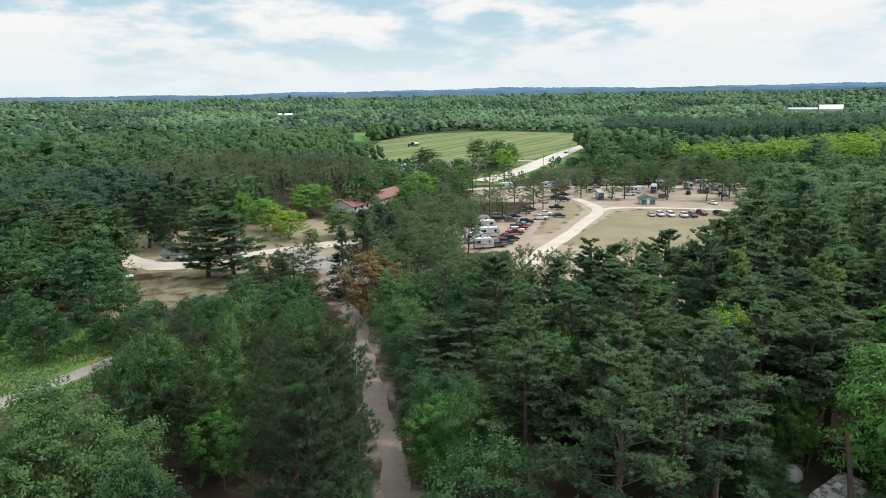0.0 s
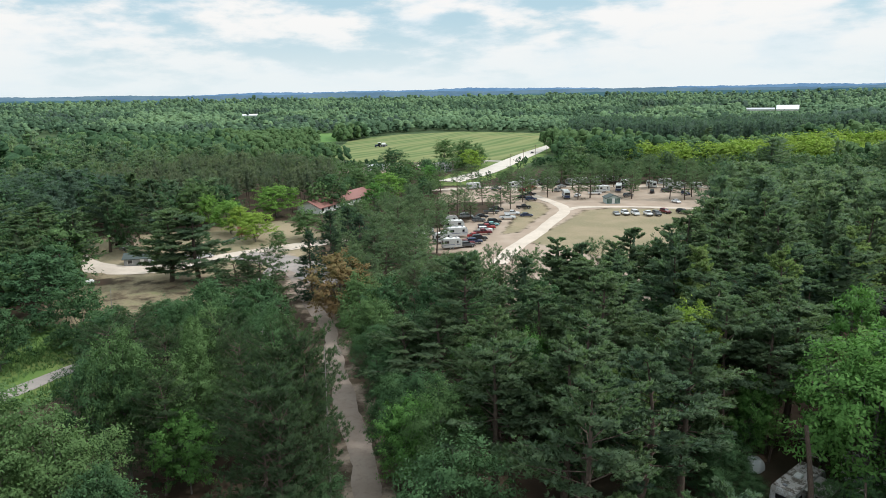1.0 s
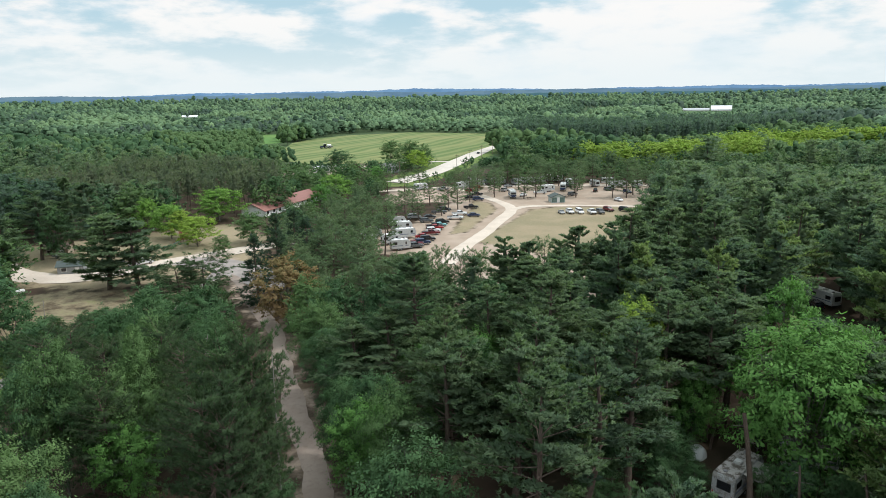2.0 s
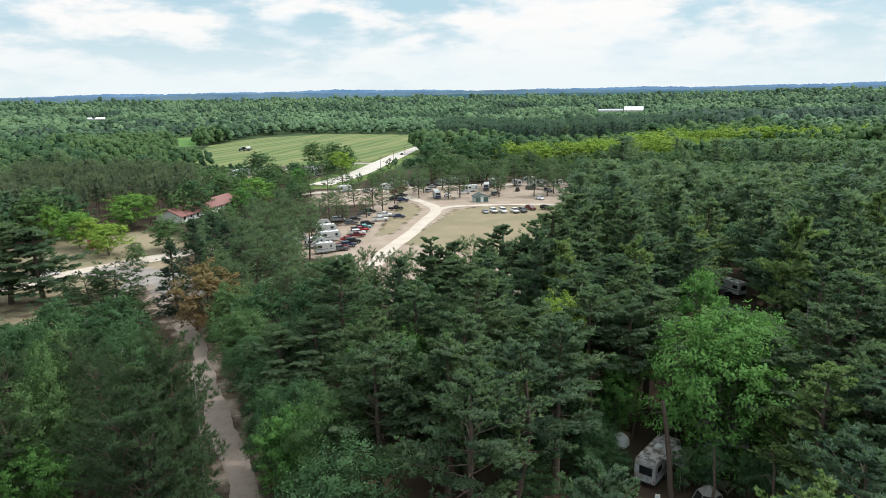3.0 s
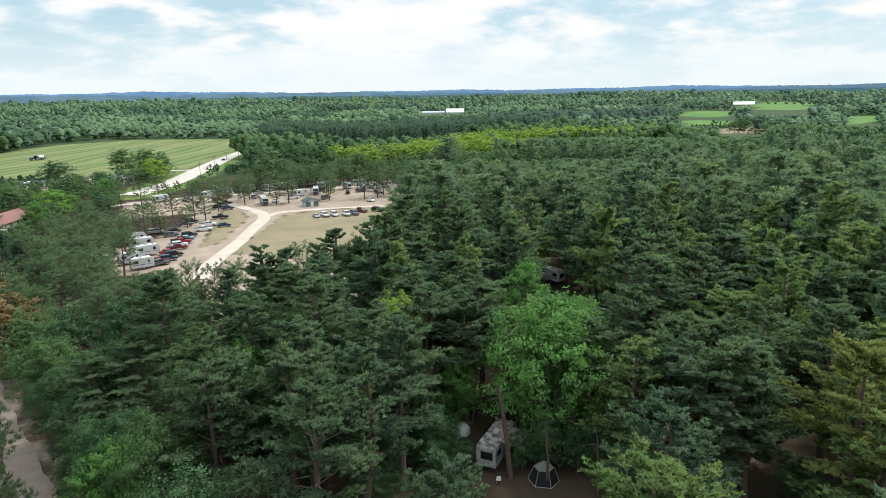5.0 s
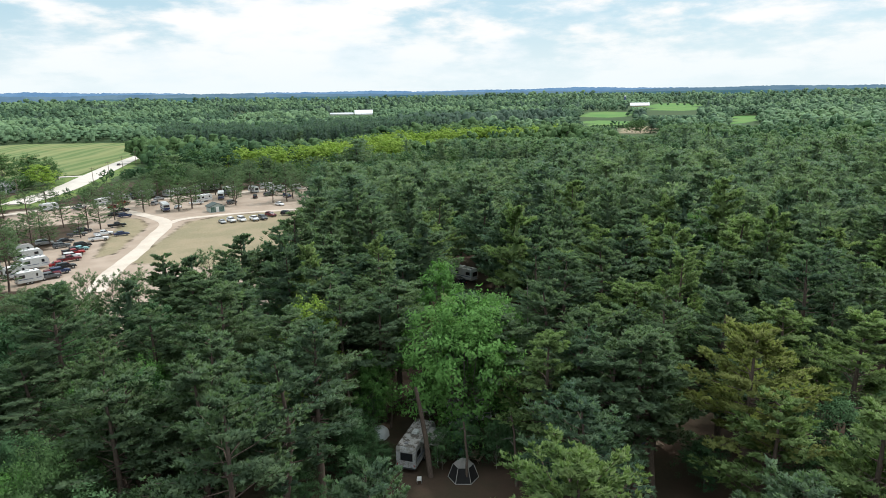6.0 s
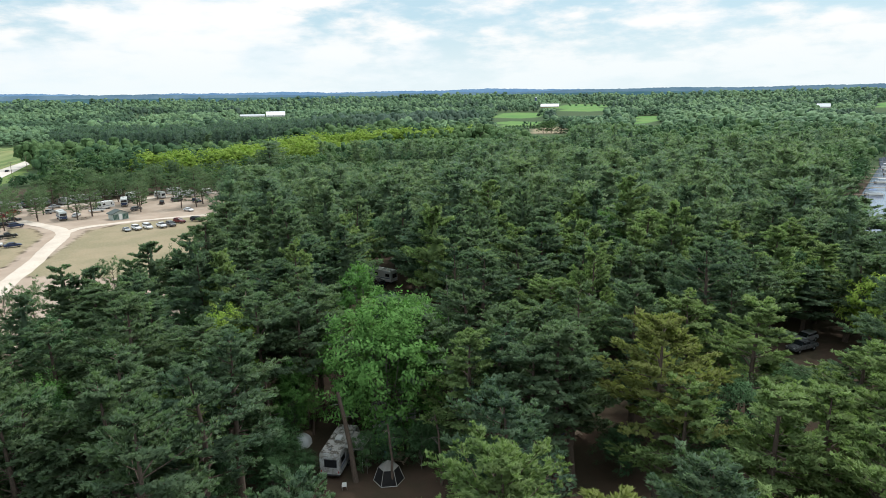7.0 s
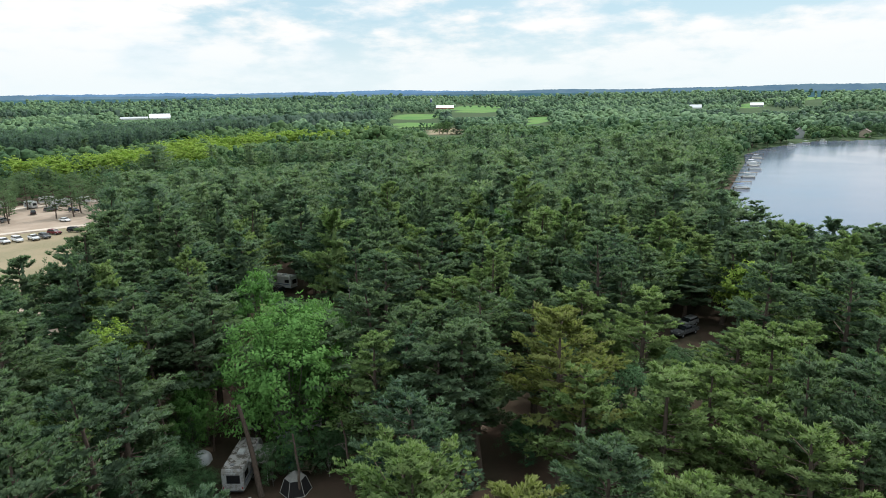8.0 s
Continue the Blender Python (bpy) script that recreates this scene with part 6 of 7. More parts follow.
def house(x, y, heading, long, wide, tall, rise, wall_mat, roof_mat, label, name="house", category="house", windows=3, door=True, base=0.0, over=0.4, storeys=1):
    """A gabled building, ridge along heading: walls with gables, roof, windows and door."""
    root = thing(name, pose(x, y, float(land(x, y)) + base - 0.1, 0, 0, heading), label, category, "buildings")
    bm = bmesh.new()
    hl, hw = long / 2, wide / 2
    prof = [(-hw, 0), (-hw, tall), (0, tall + rise - 0.2), (hw, tall), (hw, 0)]
    rings = [[bm.verts.new((s * hl, py, pz)) for py, pz in prof] for s in (-1, 1)]
    for i in range(5):
        j = (i + 1) % 5
        bm.faces.new((rings[0][i], rings[1][i], rings[1][j], rings[0][j]))
    for ring in rings:
        bm.faces.new(ring)
    bmesh.ops.recalc_face_normals(bm, faces=bm.faces)
    part("wall", bm, wall_mat, root)
    gable_roof(long, wide, tall + 0.02, rise, over, roof_mat, root)
    h_s = tall / storeys
    for f in range(storeys):
        for s in (-1, 1):
            for k in range(windows):
                wx_at = -hl + long * (k + 0.5) / windows
                if door and f == 0 and s == -1 and k == windows // 2:
                    d_ob = part("door", block(wx_at, s * (hw + 0.02), 1.02, 1.0, 0.06, 2.04, 0.01), PAINT_WHITE, root)
                    part("handle", block(wx_at + 0.38, s * (hw + 0.07), 1.0, 0.06, 0.05, 0.12), STEEL, d_ob)
                    continue
                pane = part("window", block(wx_at, s * (hw + 0.015), f * h_s + h_s * 0.55, min(1.2, long / windows * 0.5), 0.04, h_s * 0.4), GLASS, root)
                part("window_frame", block(wx_at, s * (hw + 0.008), f * h_s + h_s * 0.55, min(1.2, long / windows * 0.5) + 0.2, 0.03, h_s * 0.4 + 0.2), PAINT_WHITE, pane)
    return root


def polar(azimuth, d):
    return d * math.sin(radians(azimuth)), d * math.cos(radians(azimuth))


# the wash house of the camp: pale gable front, dark green screens, white door
wash = thing("wash_house", pose(81.0, 252.6, -0.05), "small green wash house with white door beside the track", "building", "buildings")
part("wall", block(0, 0, 1.2, 5.6, 4.6, 2.4), SIDING_PALE, wash)
part("gable", extruded([(-2.8, 2.4), (0, 3.5), (2.8, 2.4)], 4.6, 1.0, 0.0), SIDING_PALE, wash)
hip = gable_roof(4.6, 5.6, 2.45, 1.15, 0.45, ROOF_GREEN, wash)
hip.matrix_local = pose(0, 0, 0, 0, 0, 90)
part("door", block(0, -2.33, 1.05, 1.0, 0.06, 2.1, 0.01), PAINT_WHITE, wash)
for px in (-1.65, 1.65):
    scr = part("screen", block(px, -2.32, 1.15, 1.8, 0.05, 1.9), SIDING_GREEN, wash)
    for k in (-0.45, 0.0, 0.45):
        part("slat", block(px + k, -2.36, 1.15, 0.06, 0.04, 1.9), SIDING_PALE, scr)

house(-28.5, 264.5, 64, 46, 10, 2.7, 2.2, PAINT_WHITE, ROOF_RED, "long white lodge with a red metal roof among trees", "lodge", "building", 11, over=0.7)
house(-85.4, 192.8, 4, 6.4, 4.6, 2.3, 1.1, SIDING_TAN, ROOF_BROWN, "small tan shed with brown roof in the yard", "shed", "shed", 2)
house(-73.0, 171.0, 8, 6.0, 4.4, 2.2, 1.0, SIDING_GREY, ROOF_GREEN, "grey-green shed beside the yard lane", "shed", "shed", 2)
house(-18.5, 398.0, 15, 13, 8, 2.8, 0.7, PAINT_WHITE, ROOF_WHITE, "low white farmhouse with pale flat roof", "farmhouse", "house", 4)
house(-9.5, 396.0, 15, 8, 7, 2.6, 0.6, PAINT_CREAM, PAINT_CREAM, "low cream garage beside the farmhouse", "garage", "garage", 2)
house(20.5, 380.0, 5, 10, 7, 3.4, 2.0, SIDING_GREY, ROOF_GREY, "grey house with grey roof behind trees", "house", "house", 3)


def far_house(az_l, az_r, d, low_slope, top_slope, wall_mat, roof_mat, label, name="barn", turn=0.0, share=0.45):
    """A far building that spans these bearings at this distance, its eaves and ridge at these slopes from the eye."""
    x, y = polar((az_l + az_r) / 2, d)
    long = d * radians(az_r - az_l)
    floor_z = float(land(x, y))
    low_z, top_z = 42 + d * low_slope, 42 + d * top_slope
    tall = max(2.5, low_z + (top_z - low_z) * share - floor_z)
    return house(x, y, -(az_l + az_r) / 2 + turn, long, long * 0.45, tall, max(1.0, top_z - floor_z - tall), wall_mat, roof_mat, label, name, "barn", 4, True)


far_house(29.93, 31.47, 1520, -0.0235, -0.0155, PAINT_WHITE, ROOF_WHITE, "large white barn with white metal roof", share=0.35)
far_house(27.71, 29.81, 1540, -0.0235, -0.0190, PAINT_WHITE, ALUMINIUM, "long low pale farm building beside the barn", "farm_building", share=0.3)
far_house(53.43, 54.96, 1880, -0.0165, -0.0105, BRICK_RED, ROOF_WHITE, "red barn with white metal roof beside fields", share=0.3)
far_house(74.55, 75.45, 1700, -0.0195, -0.0140, PAINT_WHITE, ROOF_WHITE, "white shed across the woods", share=0.3)
far_house(79.0, 79.95, 1760, -0.0185, -0.0120, SIDING_GREY, ROOF_WHITE, "white farmhouse with grey walls on a rise", "farmhouse", share=0.5)
far_house(-13.9, -12.7, 1600, -0.0215, -0.0185, PAINT_WHITE, ROOF_WHITE, "long white farm shed between woods", "farm_shed", share=0.4)
house(*polar(82.6, 705), 10, 13, 9, 6.4, 3.6, SIDING_GREY, ROOF_GREY, "two-storey grey lake house with white porch", "lake_house", "house", 3, storeys=2)
house(*polar(86.9, 745), 0, 18, 9, 5.2, 2.4, SIDING_TAN, ROOF_BROWN, "tan lake house with brown roof", "lake_house", "house", 5, storeys=2)
house(*polar(85.3, 760), 5, 12, 8, 3.2, 2.2, PAINT_CREAM, ROOF_BROWN, "low cream cottage above the lake", "cottage", "house", 3)

silo = thing("silo", Matrix.Translation((*polar(53.0, 1890), float(land(*polar(53.0, 1890))))), "tall dark blue farm silo", "silo", "buildings")
part("tower", rod((0, 0, 0), (0, 0, 26), 3.2, 3.2, 18), STRIPE, silo)
part("dome", rod((0, 0, 26), (0, 0, 28.5), 3.2, 0.6, 18), STEEL, silo)


# ---- country road and yard ----
def utility_pole(x, y, turn, tall=10.0):
    root = thing("utility_pole", pose(x, y, 0, 0, 0, turn), "weathered wooden utility pole beside the road", "pole", "utility poles")
    part("post", rod((0, 0, -0.2), (0, 0, tall), 0.16, 0.11, 8), WOOD, root)
    arm = part("crossarm", block(0, 0, tall - 0.6, 2.4, 0.12, 0.14, 0.01), WOOD, root)
    for k in (-1.05, 0, 1.05):
        part("insulator", rod((k, 0, tall - 0.53), (k, 0, tall - 0.30), 0.06, 0.04, 8), GREY_TRIM, arm)
    return root


def cable(name, a, b, sag, parent=None):
    """A hanging wire between two places."""
    pts = []
    for k in range(13):
        f = k / 12
        p = Vector(a).lerp(Vector(b), f)
        pts.append((p.x, p.y, p.z - sag * 4 * f * (1 - f)))
    V, T = limb(pts, [0.03] * 13, 3)
    ob = new(name, mesh_of(name, V, T, BLACK_TRIM))
    return tagged(ob, "thin black overhead wire between poles", "wire", "utility wires")


POLES = [(58.5, 372.0), (72.0, 404.0), (86.5, 440.0), (103.0, 480.0), (122.0, 525.0), (140.0, 570.0)]
for x, y in POLES:
    utility_pole(x, y, -22)
for (x0, y0), (x1, y1) in zip(POLES, POLES[1:]):
    cable("overhead_wire", (x0, y0, 9.6), (x1, y1, 9.6), 0.6)
utility_pole(-14.4, 390.5, 30, 8.0)
utility_pole(24.5, 362.0, 10, 8.0)

tractor = thing("tractor", pose(-26.5, 581.0, 0.25, 0, 0, 195) @ Matrix.Scale(1.3, 4), "dark tractor with a sprayer on the mown field", "tractor", "farm machines")
part("bonnet", extruded([(0.6, 0.9), (0.6, 1.9), (2.6, 1.7), (2.8, 0.9)], 1.2, 0.9, 0.06), PAINTS["dark_blue"], tractor)
part("cab", extruded([(-1.2, 1.1), (-1.1, 3.0), (0.4, 3.0), (0.6, 1.1)], 1.7, 0.9, 0.06), GLASS, tractor)
part("cab_roof", block(-0.35, 0, 3.08, 1.9, 1.7, 0.16, 0.05), PAINT_WHITE, tractor)
for s in (-1, 1):
    wheel(-0.9, s * 1.15, 0.95, tractor, wide=0.55)
    wheel(2.0, s * 1.0, 0.62, tractor, wide=0.4)
part("tank", rod((-4.6, 0, 1.9), (-2.0, 0, 1.9), 0.95, 0.95, 16), PAINT_WHITE, tractor, "white sprayer tank")
part("sprayer_frame", block(-3.4, 0, 0.85, 3.6, 1.6, 0.25, 0.04), GREY_TRIM, tractor)
part("drawbar", rod((-1.8, 0, 0.8), (-0.9, 0, 0.8), 0.08, 0.08, 6), GREY_TRIM, tractor)
for s in (-1, 1):
    wheel(-3.4, s * 1.1, 0.7, tractor, wide=0.4)
    part("boom", block(-4.9, s * 2.4, 1.3, 0.3, 3.4, 0.9, 0.04), GREY_TRIM, tractor)

tank = thing("gas_tank", pose(-76.5, 150.6, 0, 0, 0, 30), "white propane tank on concrete feet beside the yard", "tank", "yard things")
shell = rod((-1.3, 0, 0.95), (1.3, 0, 0.95), 0.5, 0.5, 18)
bmesh.ops.bevel(shell, geom=[e for e in shell.edges if len(e.link_faces) == 2 and e.calc_face_angle(0) > 1.0], offset=0.22, segments=3, affect="EDGES")
part("shell", shell, PAINT_WHITE, tank)
for k in (-0.8, 0.8):
    part("foot", block(k, 0, 0.25, 0.25, 0.8, 0.5, 0.02), CONCRETE, tank)
part("valve_cover", rod((0, 0, 1.42), (0, 0, 1.62), 0.2, 0.18, 12), PAINT_WHITE, tank)

cart = thing("utility_trailer", pose(-83.6, 187.6, 0, 0, 0, 10), "small grey utility trailer beside the shed", "trailer", "yard things")
part("box", block(0, 0, 0.72, 2.6, 1.5, 0.5, 0.03), GREY_TRIM, cart)
part("drawbar", rod((1.2, 0, 0.5), (2.6, 0, 0.45), 0.05, 0.05, 6), BLACK_TRIM, cart)
for s in (-1, 1):
    wheel(0, s * 0.85, 0.32, cart)

play = thing("play_fort", pose(-52.8, 200.8, 0, 0, 0, 15), "red-brown timber play fort with swing frame", "playground", "yard things")
for px, py in ((-1, -1), (-1, 1), (1, -1), (1, 1)):
    part("post", block(px, py, 1.5, 0.16, 0.16, 3.0, 0.01), WOOD_RED, play)
part("deck", block(0, 0, 1.4, 2.3, 2.3, 0.14, 0.01), WOOD_RED, play)
for k in range(7):
    part("board", block(-1.05 + k * 0.35, -1.1, 1.9, 0.28, 0.05, 0.9), WOOD_RED, play)
    part("board", block(-1.05 + k * 0.35, 1.1, 1.9, 0.28, 0.05, 0.9), WOOD_RED, play)
gable_roof(2.4, 2.4, 3.0, 0.8, 0.15, WOOD_RED, play, thick=0.08)
part("swing_beam", rod((1.0, 0, 2.4), (4.2, 0, 2.4), 0.09, 0.09, 8), WOOD_RED, play)
for s in (-1, 1):
    part("swing_leg", rod((4.1, 0, 2.4), (4.4, s * 1.1, 0), 0.08, 0.08, 8), WOOD_RED, play)
part("slide", block(-2.2, 0, 0.75, 2.8, 0.55, 0.06, 0.02, 0, 0), PAINTS["teal"], play).matrix_local = pose(-0.1, 0, 0.75, 0, 0, 0) @ pose(0, 0, 0, 0, -27, 0)


# ---- the camp under the near pines ----
screen_tent = thing("screen_tent", pose(41.2, 50.7, 0.05, 0, 0, 20), "six-sided grey screen tent with dark mesh walls", "tent", "camp things")
R6 = [(1.75 * math.cos(k * math.pi / 3), 1.75 * math.sin(k * math.pi / 3)) for k in range(6)]
Q6 = [(1.15 * math.cos(k * math.pi / 3), 1.15 * math.sin(k * math.pi / 3)) for k in range(6)]
for k in range(6):
    j = (k + 1) % 6
    bm = bmesh.new()
    bm.faces.new([bm.verts.new(p) for p in ((*R6[k], 0), (*R6[j], 0), (*Q6[j], 1.65), (*Q6[k], 1.65))])
    bmesh.ops.solidify(bm, geom=bm.faces[:], thickness=0.012)
    part("mesh_wall", bm, MESH_DARK, screen_tent)
    bm = bmesh.new()
    bm.faces.new([bm.verts.new(p) for p in ((*Q6[k], 1.66), (*Q6[j], 1.66), (0, 0, 2.45))])
    bmesh.ops.solidify(bm, geom=bm.faces[:], thickness=0.015)
    part("roof_panel", bm, TENT_GREY, screen_tent)
    # pale seams take the grey fabric: tree shade put into their colour
    part("seam", rod((*R6[k], 0.0), (*Q6[k], 1.68), 0.035, 0.03, 6), TENT_GREY, screen_tent, "pale fabric seam over a pole, dimmed for tree shade")
    part("skirt", rod((*R6[k], 0.04), (*R6[j], 0.04), 0.04, 0.04, 5), TENT_GREY, screen_tent)


def dome_tent(x, y, turn, r, tall, mat, label):
    root = thing("dome_tent", pose(x, y, 0.02, 0, 0, turn), label, "tent", "camp things")
    bm = bmesh.new()
    bmesh.ops.create_uvsphere(bm, u_segments=20, v_segments=12, radius=1.0)
    bmesh.ops.delete(bm, geom=[v for v in bm.verts if v.co.z < -0.02], context="VERTS")
    for v in bm.verts:
        k = 1 + 0.06 * math.sin(6 * math.atan2(v.co.y, v.co.x))
        v.co = Vector((v.co.x * r * k, v.co.y * r * 0.85 * k, max(0, v.co.z) ** 0.85 * tall))
    for f in bm.faces:
        f.smooth = True
    part("canopy", bm, mat, root)
    door = bmesh.new()
    bmesh.ops.create_circle(door, cap_ends=True, segments=16, radius=0.5, matrix=pose(r * 0.99, 0, tall * 0.38, 0, 70, 0))
    part("door", door, MESH_DARK, root)
    for a in (45, 135):
        part("pole", rod((r * math.cos(radians(a)) * 1.02, 0.85 * r * math.sin(radians(a)) * 1.02, 0), (0, 0, tall + 0.02), 0.015, 0.015, 5), GREY_TRIM, root)
    return root


dome_tent(38.6, 64.3, 200, 1.3, 1.5, TENT_PALE, "pale grey dome tent pitched under pines")


def picnic_table(x, y, turn):
    root = thing("picnic_table", pose(x, y, 0.03, 0, 0, turn), "weathered timber picnic table on the forest floor", "table", "picnic tables")
    for k in range(5):
        part("plank", block(0, -0.32 + 0.16 * k, 0.75, 1.8, 0.145, 0.045, 0.005), WOOD, root)
    for s in (-1, 1):
        for k in (0, 1):
            part("bench_plank", block(0, s * (0.66 + 0.14 * k), 0.45, 1.8, 0.13, 0.04, 0.005), WOOD, root)
        for e in (-0.65, 0.65):
            part("leg", rod((e, s * 0.18, 0.72), (e, s * 0.66, 0.0), 0.045, 0.045, 5), WOOD, root)
    for e in (-0.65, 0.65):
        part("brace", block(e, 0, 0.42, 0.07, 1.5, 0.09), WOOD, root)
    return root


table = picnic_table(44.6, 52.6, 30)
for x, y, turn in ((63.5, 41.0, 70), (56.0, 66.0, 15), (110.0, 125.0, 40), (72.0, 262.0, 10), (88.0, 262.0, 50), (60.0, 286.0, 30)):
    copy_thing(table, pose(x, y, 0.03, 0, 0, turn))

grill = thing("grill", pose(46.4, 54.8, 0, 0, 0, 30), "black barrel grill on a wheeled stand", "grill", "camp things")
part("barrel", rod((-0.5, 0, 0.95), (0.5, 0, 0.95), 0.32, 0.32, 16), BLACK_TRIM, grill)
for px in (-0.4, 0.4):
    for s in (-1, 1):
        part("leg", rod((px, s * 0.15, 0.75), (px, s * 0.3, 0.0), 0.025, 0.025, 6), BLACK_TRIM, grill)
wheel(0.42, 0.36, 0.2, grill, wide=0.06)
wheel(0.42, -0.36, 0.2, grill, wide=0.06)
part("shelf", block(0, -0.55, 0.85, 0.9, 0.35, 0.03), WOOD, grill)


def camp_chair(x, y, turn, mat, label):
    root = thing("camp_chair", pose(x, y, 0.02, 0, 0, turn), label, "chair", "camp chairs")
    part("seat", block(0, 0, 0.42, 0.5, 0.5, 0.03, 0.01), mat, root)
    part("backrest", block(-0.27, 0, 0.72, 0.03, 0.5, 0.55, 0.01), mat, root)
    for px in (-0.24, 0.24):
        for py in (-0.24, 0.24):
            part("leg", rod((px, py, 0.42), (px * 1.15, py * 1.15, 0), 0.015, 0.015, 5), STEEL, root)
    return root


camp_chair(36.6, 52.9, 60, PAINT_WHITE, "white folding camp chair on the forest floor")
camp_chair(43.6, 54.2, 200, TARP_BLUE, "blue folding camp chair beside the trailer")
camp_chair(44.2, 55.4, 250, BLACK_TRIM, "black folding camp chair beside the trailer")


# ---- the lake shore ----
def dock(x, y, turn, long):
    root = thing("dock", pose(x, y, -0.25, 0, 0, turn), "grey timber dock on posts over the lake", "dock", "docks")
    for k in range(int(long / 0.6)):
        part("plank", block(0.3 + k * 0.6, 0, 0.30, 0.55, 1.5, 0.06), WOOD, root)
    for k in range(3):
        for s in (-1, 1):
            part("post", rod((0.4 + k * (long - 0.8) / 2, s * 0.72, -1.4), (0.4 + k * (long - 0.8) / 2, s * 0.72, 0.75), 0.08, 0.08, 6), WOOD, root)
    return root


def pontoon(x, y, turn, cover_mat, label):
    root = thing("pontoon_boat", pose(x, y, -0.5, 0, 0, turn), label, "boat", "boats at the docks")
    for s in (-1, 1):
        part("float", rod((-3.2, s * 0.95, 0.1), (3.0, s * 0.95, 0.1), 0.33, 0.30, 12), ALUMINIUM, root)
    part("deck", block(0, 0, 0.48, 6.4, 2.5, 0.12, 0.02), GREY_TRIM, root)
    for s in (-1, 1):
        part("rail", block(0, s * 1.2, 0.9, 5.8, 0.05, 0.7, 0.01), PAINT_WHITE, root)
    part("seat", block(-1.9, 0, 0.8, 1.2, 2.0, 0.5, 0.06), TENT_PALE, root)
    part("console", block(0.6, -0.6, 0.95, 0.6, 0.6, 0.8, 0.05), PAINT_WHITE, root)
    part("canopy", block(-0.6, 0, 2.5, 3.0, 2.4, 0.10, 0.04), cover_mat, root)
    for px in (-1.9, 0.7):
        for s in (-1, 1):
            part("canopy_pole", rod((px, s * 1.15, 0.5), (px, s * 1.15, 2.5), 0.025, 0.025, 5), ALUMINIUM, root)
    part("outboard_motor", block(-3.5, 0, 0.55, 0.4, 0.4, 0.9, 0.08), BLACK_TRIM, root)
    return root


for x, y, turn, long in ((312, 69, -62, 12), (338, 72.5, -66, 11), (358, 76, -70, 12), (380, 79, -72, 12), (398, 81, -70, 12), (420, 85, -72, 11), (440, 88, -74, 12), (470, 92, -80, 12),
                         (505, 97, -84, 11), (545, 97, -95, 12), (600, 90, -115, 11), (640, 82, -130, 12), (668, 72, -140, 12), (690, 54, -150, 12)):
    dock(x, y, turn, long)
for x, y, turn, mat, label in ((316.5, 62, -60, TARP_BLUE, "pontoon boat with blue canopy beside a dock"), (362, 68, -68, TENT_PALE, "pontoon boat with pale canopy beside a dock"),
                               (401, 72, -70, TENT_GREY, "pontoon boat with grey canopy beside a dock"), (423.5, 77, -72, PAINT_WHITE, "pontoon boat with white canopy beside a dock"),
                               (438, 81, -72, PAINT_WHITE, "pontoon boat with white canopy beside a dock"), (474, 85, -80, TENT_PALE, "pontoon boat with pale canopy beside a dock"),
                               (597, 82, -115, PAINT_WHITE, "pontoon boat with white canopy beside a dock"), (634, 76, -130, TENT_PALE, "pontoon boat with pale canopy beside a dock"), (660, 66, -140, PAINT_WHITE, "pontoon boat with white canopy beside a dock")):
    pontoon(x, y, turn, mat, label)


# ---- dead wood, grass ----
def snag(x, y, tall, lean_x, lean_y, seed, label="bare grey dead tree with broken limbs", from_z=0.0):
    rng = np.random.default_rng(seed)
    zs = np.linspace(0, 1, 8)
    stem = np.stack([lean_x * zs, lean_y * zs, from_z + tall * zs], 1)
    pieces = [limb(stem, 0.13 * (1 - zs) + 0.02, 6)]
    twigs = []
    for k in range(26):
        f = rng.uniform(0.35, 0.98)
        foot = np.array([lean_x * f, lean_y * f, from_z + tall * f])
        a, r = rng.random() * 6.283, rng.uniform(0.6, 1.9) * (1.15 - f)
        s = np.linspace(0, 1, 4)[:, None]
        twigs.append(limb(foot + np.array([math.cos(a) * r, math.sin(a) * r, r * rng.uniform(-0.2, 0.5)]) * s, 0.03 * (1 - s[:, 0]) + 0.008, 3))
    root = thing("dead_tree", Matrix.Translation((x, y, 0)), label, "tree", "dead trees")
    for name, (V, T) in (("trunk", join(pieces)), ("limbs", join(twigs))):
        new(name, mesh_of(name, V, T, BARK_DEAD)).parent = root
    return root


snag(-8.7, 57.2, 20, 0.4, -0.6, 5)
snag(-20.5, 69.0, 17, 3.5, 1.0, 6, "thin leaning dead pole among pines")
snag(-54.0, 112.0, 10, 0.6, 0.4, 8)
snag(-58.0, 114.5, 9, -0.3, 0.6, 9)
snag(29.2, 62.3, 16, 0.2, -0.4, 11)
snag(59.0, 58.0, 19, -0.5, 0.3, 12)


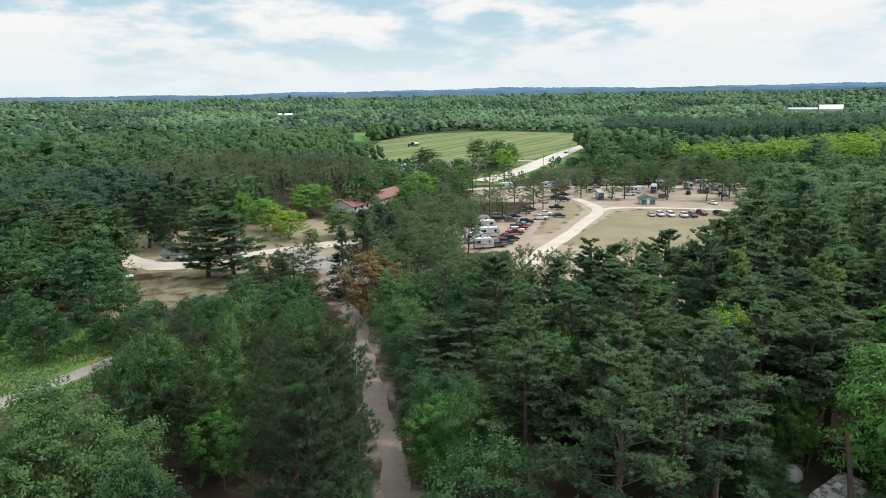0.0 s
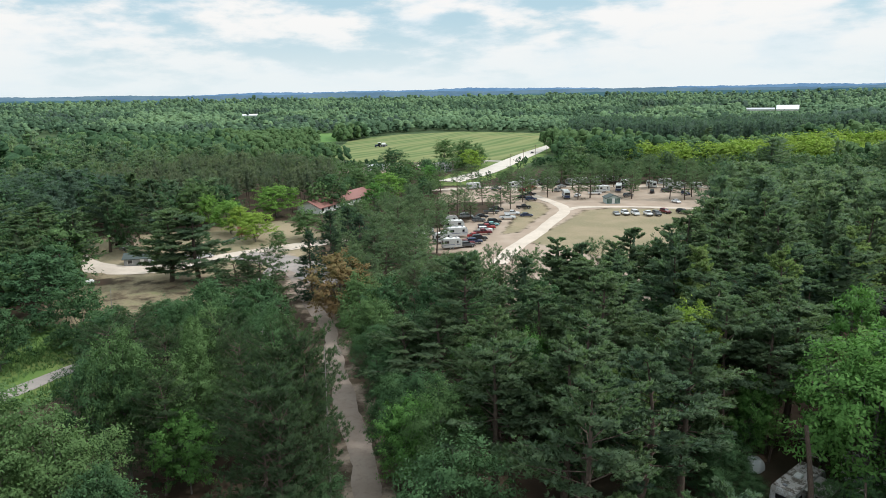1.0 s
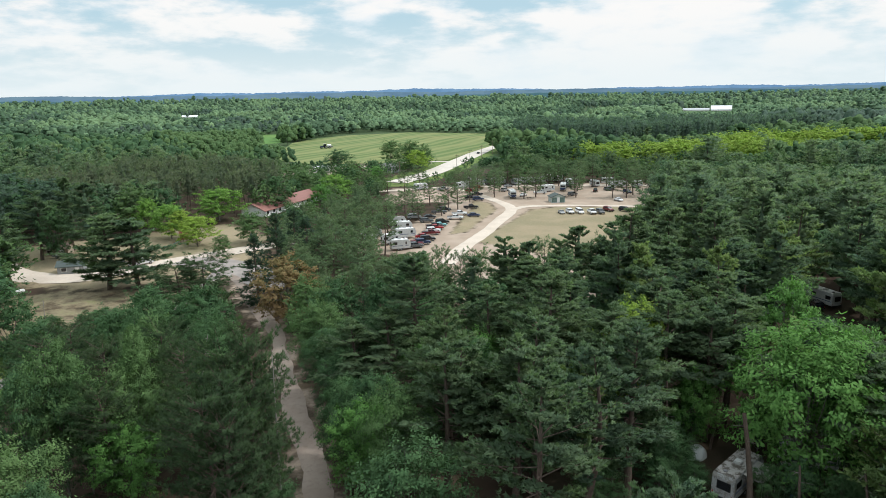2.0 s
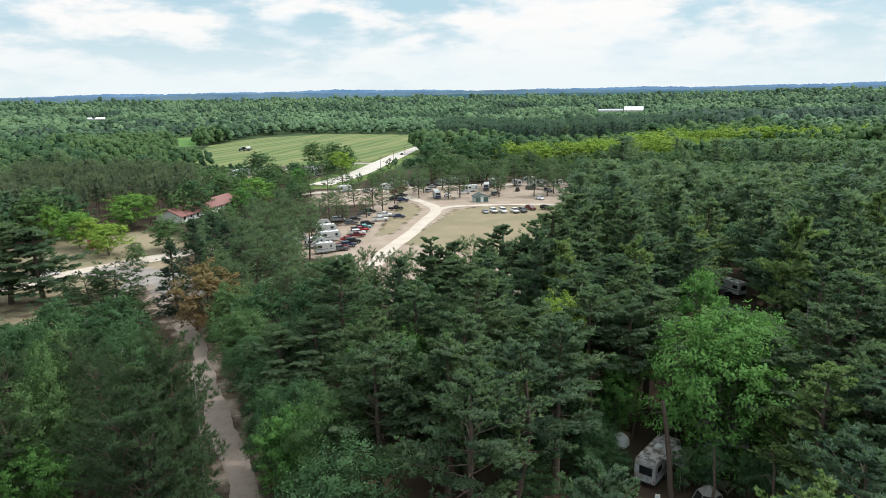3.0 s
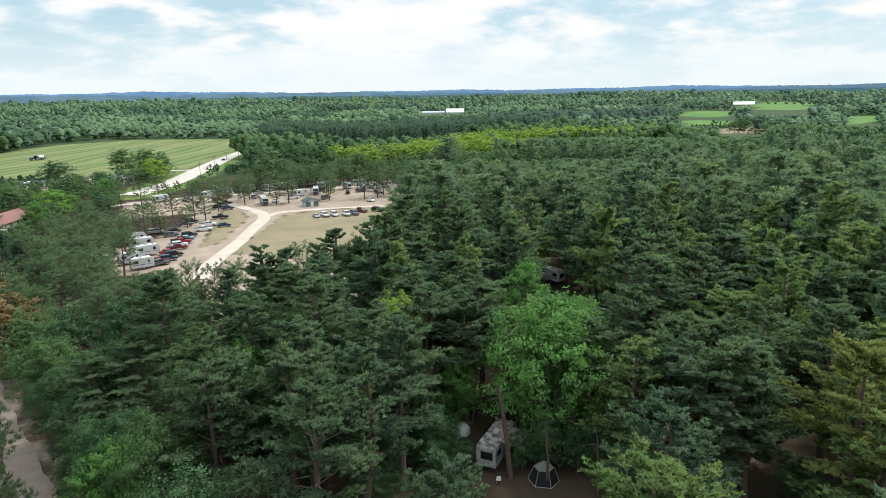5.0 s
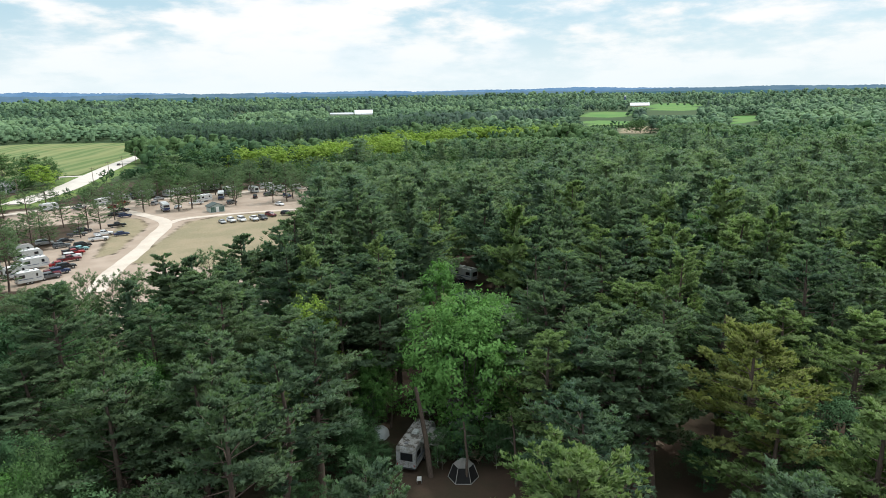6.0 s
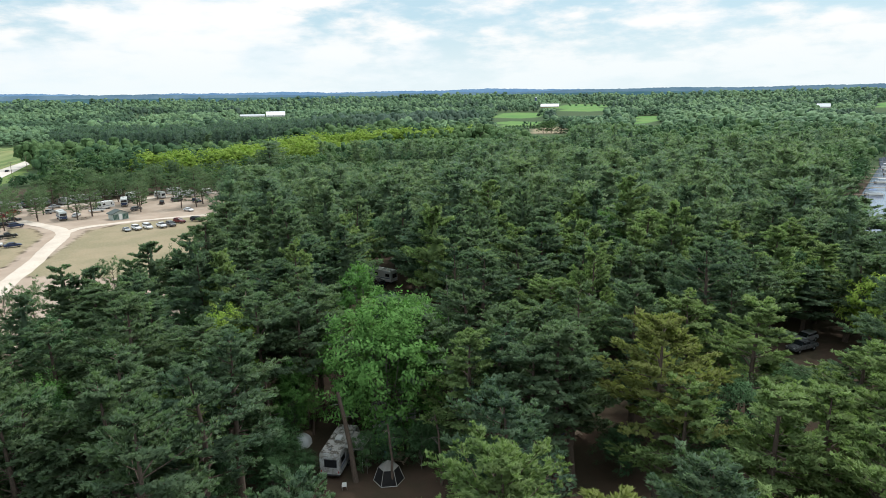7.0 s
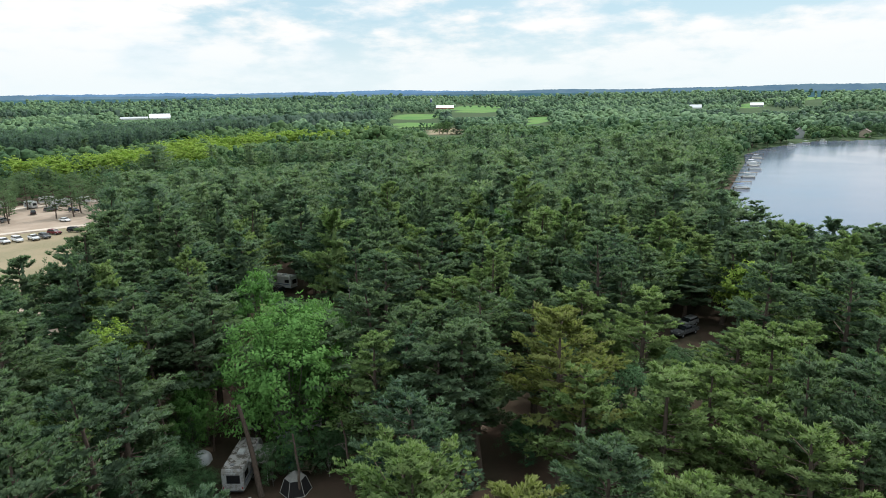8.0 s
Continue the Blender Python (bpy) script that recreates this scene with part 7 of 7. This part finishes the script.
def bare_trunk(x, y, top, thick, seed):
    """The bare lower trunk of a pine with dead stubs, its crown lost."""
    rng = np.random.default_rng(seed)
    k = np.linspace(0, 1, 8)[:, None]
    lo, hi = np.array([0, 0, -0.1]), np.array([top[0] - x, top[1] - y, top[2]])
    spine = lo * (1 - k) + hi * k + np.array([0.12, -0.10, 0]) * np.sin(k * 3.1) + rng.normal(0, 0.03, (8, 3))
    root = thing("dead_pine", pose(x, y, float(land(x, y))), "leaning bare pine trunk with broken stubs", "tree", "bare trunks at the camp")
    stem = new("trunk", mesh_of("trunk", *limb(spine, np.linspace(thick, thick * 0.55, 8), 9), BARK_PINE))
    stem.parent = root
    for _ in range(7):
        f, a = rng.uniform(0.35, 0.98), rng.random() * 6.283
        foot = lo * (1 - f) + hi * f
        tip = foot + np.array([math.cos(a), math.sin(a), rng.uniform(-0.15, 0.5)]) * rng.uniform(0.5, 1.9)
        twig = new("branch_stub", mesh_of("branch_stub", *limb([foot, (foot + tip) / 2 + np.array([0, 0, 0.08]), tip], [0.04, 0.025, 0.008], 5), BARK_GREY))
        twig.parent = root


bare_trunk(38.4, 53.1, (37.2, 54.0, 11.0), 0.34, 1)
bare_trunk(34.3, 63.9, (34.0, 63.9, 10.5), 0.19, 2)
bare_trunk(40.8, 49.6, (40.5, 49.8, 7.5), 0.17, 3)
bare_trunk(44.6, 45.6, (44.1, 46.1, 9.0), 0.17, 4)
bare_trunk(43.2, 61.9, (43.4, 61.7, 8.0), 0.17, 5)
bare_trunk(40.9, 65.3, (41.3, 65.1, 9.0), 0.16, 6)
bare_trunk(46.9, 55.5, (46.6, 55.8, 9.0), 0.16, 7)


def grass_stuff():
    """Tall grass and herbs in the glade, past counting."""
    rng = np.random.default_rng(77)
    x, y = rng.uniform(-104, -50, 9000), rng.uniform(80, 124, 9000)
    ok = inside(GLADE_LEFT, x, y) & (off_line(SIDE_ROAD, x, y) > 3.2)
    x, y = x[ok], y[ok]
    P = np.repeat(np.stack([x, y, np.full(len(x), 0.02)], 1), 4, 0)
    D = unit(rng.normal(0, 0.5, P.shape) + np.array([0, 0, 1.0]))
    patch = 0.6 + 0.6 * (np.sin(P[:, 0] * 0.35) * np.cos(P[:, 1] * 0.3) > 0.1)
    V, T = blades(P, D, patch * rng.uniform(0.5, 1.1, len(P)), rng.uniform(0.12, 0.28, len(P)), rng)
    tagged(new("tall_grass", mesh_of("tall_grass", V, T, GRASS_BLADE)), "tall green grass and herbs in the glade", "grass", kind="stuff")


grass_stuff()
# low shrubs along the glade and the lanes
for n_bush, (x, y, tall, wide) in enumerate(((-78, 118, 4, 6), (-70, 118, 5, 6), (-62, 110, 4, 5), (-86, 116, 4, 6), (-92, 108, 3.5, 6), (-55, 105, 3, 4), (-50, 96, 4, 5), (-70, 112, 2.5, 4), (-80, 106, 2.5, 4))):
    plant("de", x, y, tall, wide, 500 + n_bush, "shrubs", "low green leafy shrub beside the lane")
# pines of the back camp sites: bare trunks, with the sites open between them
for n_pine, (x, y) in enumerate(((70, 263), (76, 266), (92.5, 262), (94.5, 270), (107, 258), (112.5, 256), (118, 262), (60.5, 279), (64, 284), (84.5, 289), (89, 291), (99, 279), (103.5, 289), (110, 290),
                                 (52, 286), (45, 292), (75, 292), (73, 306), (92, 304), (110, 305), (118, 292), (126, 276), (128, 292), (135, 300), (66, 297), (50, 312),
                                 (80, 316), (90, 316), (104, 314), (118, 310), (58, 304), (96, 297), (130, 266), (124, 257), (30, 308), (22, 296), (14, 290))):
    plant("rp", x, y, (11.5 if x > 62 else 10.0) + (n_pine * 7 % 5) * 0.5, 6.0 + (n_pine * 3 % 4) * 0.5, 700 + n_pine, "pines of the back camp sites", "young red pine with bare trunk between camp sites")


fill_woods()
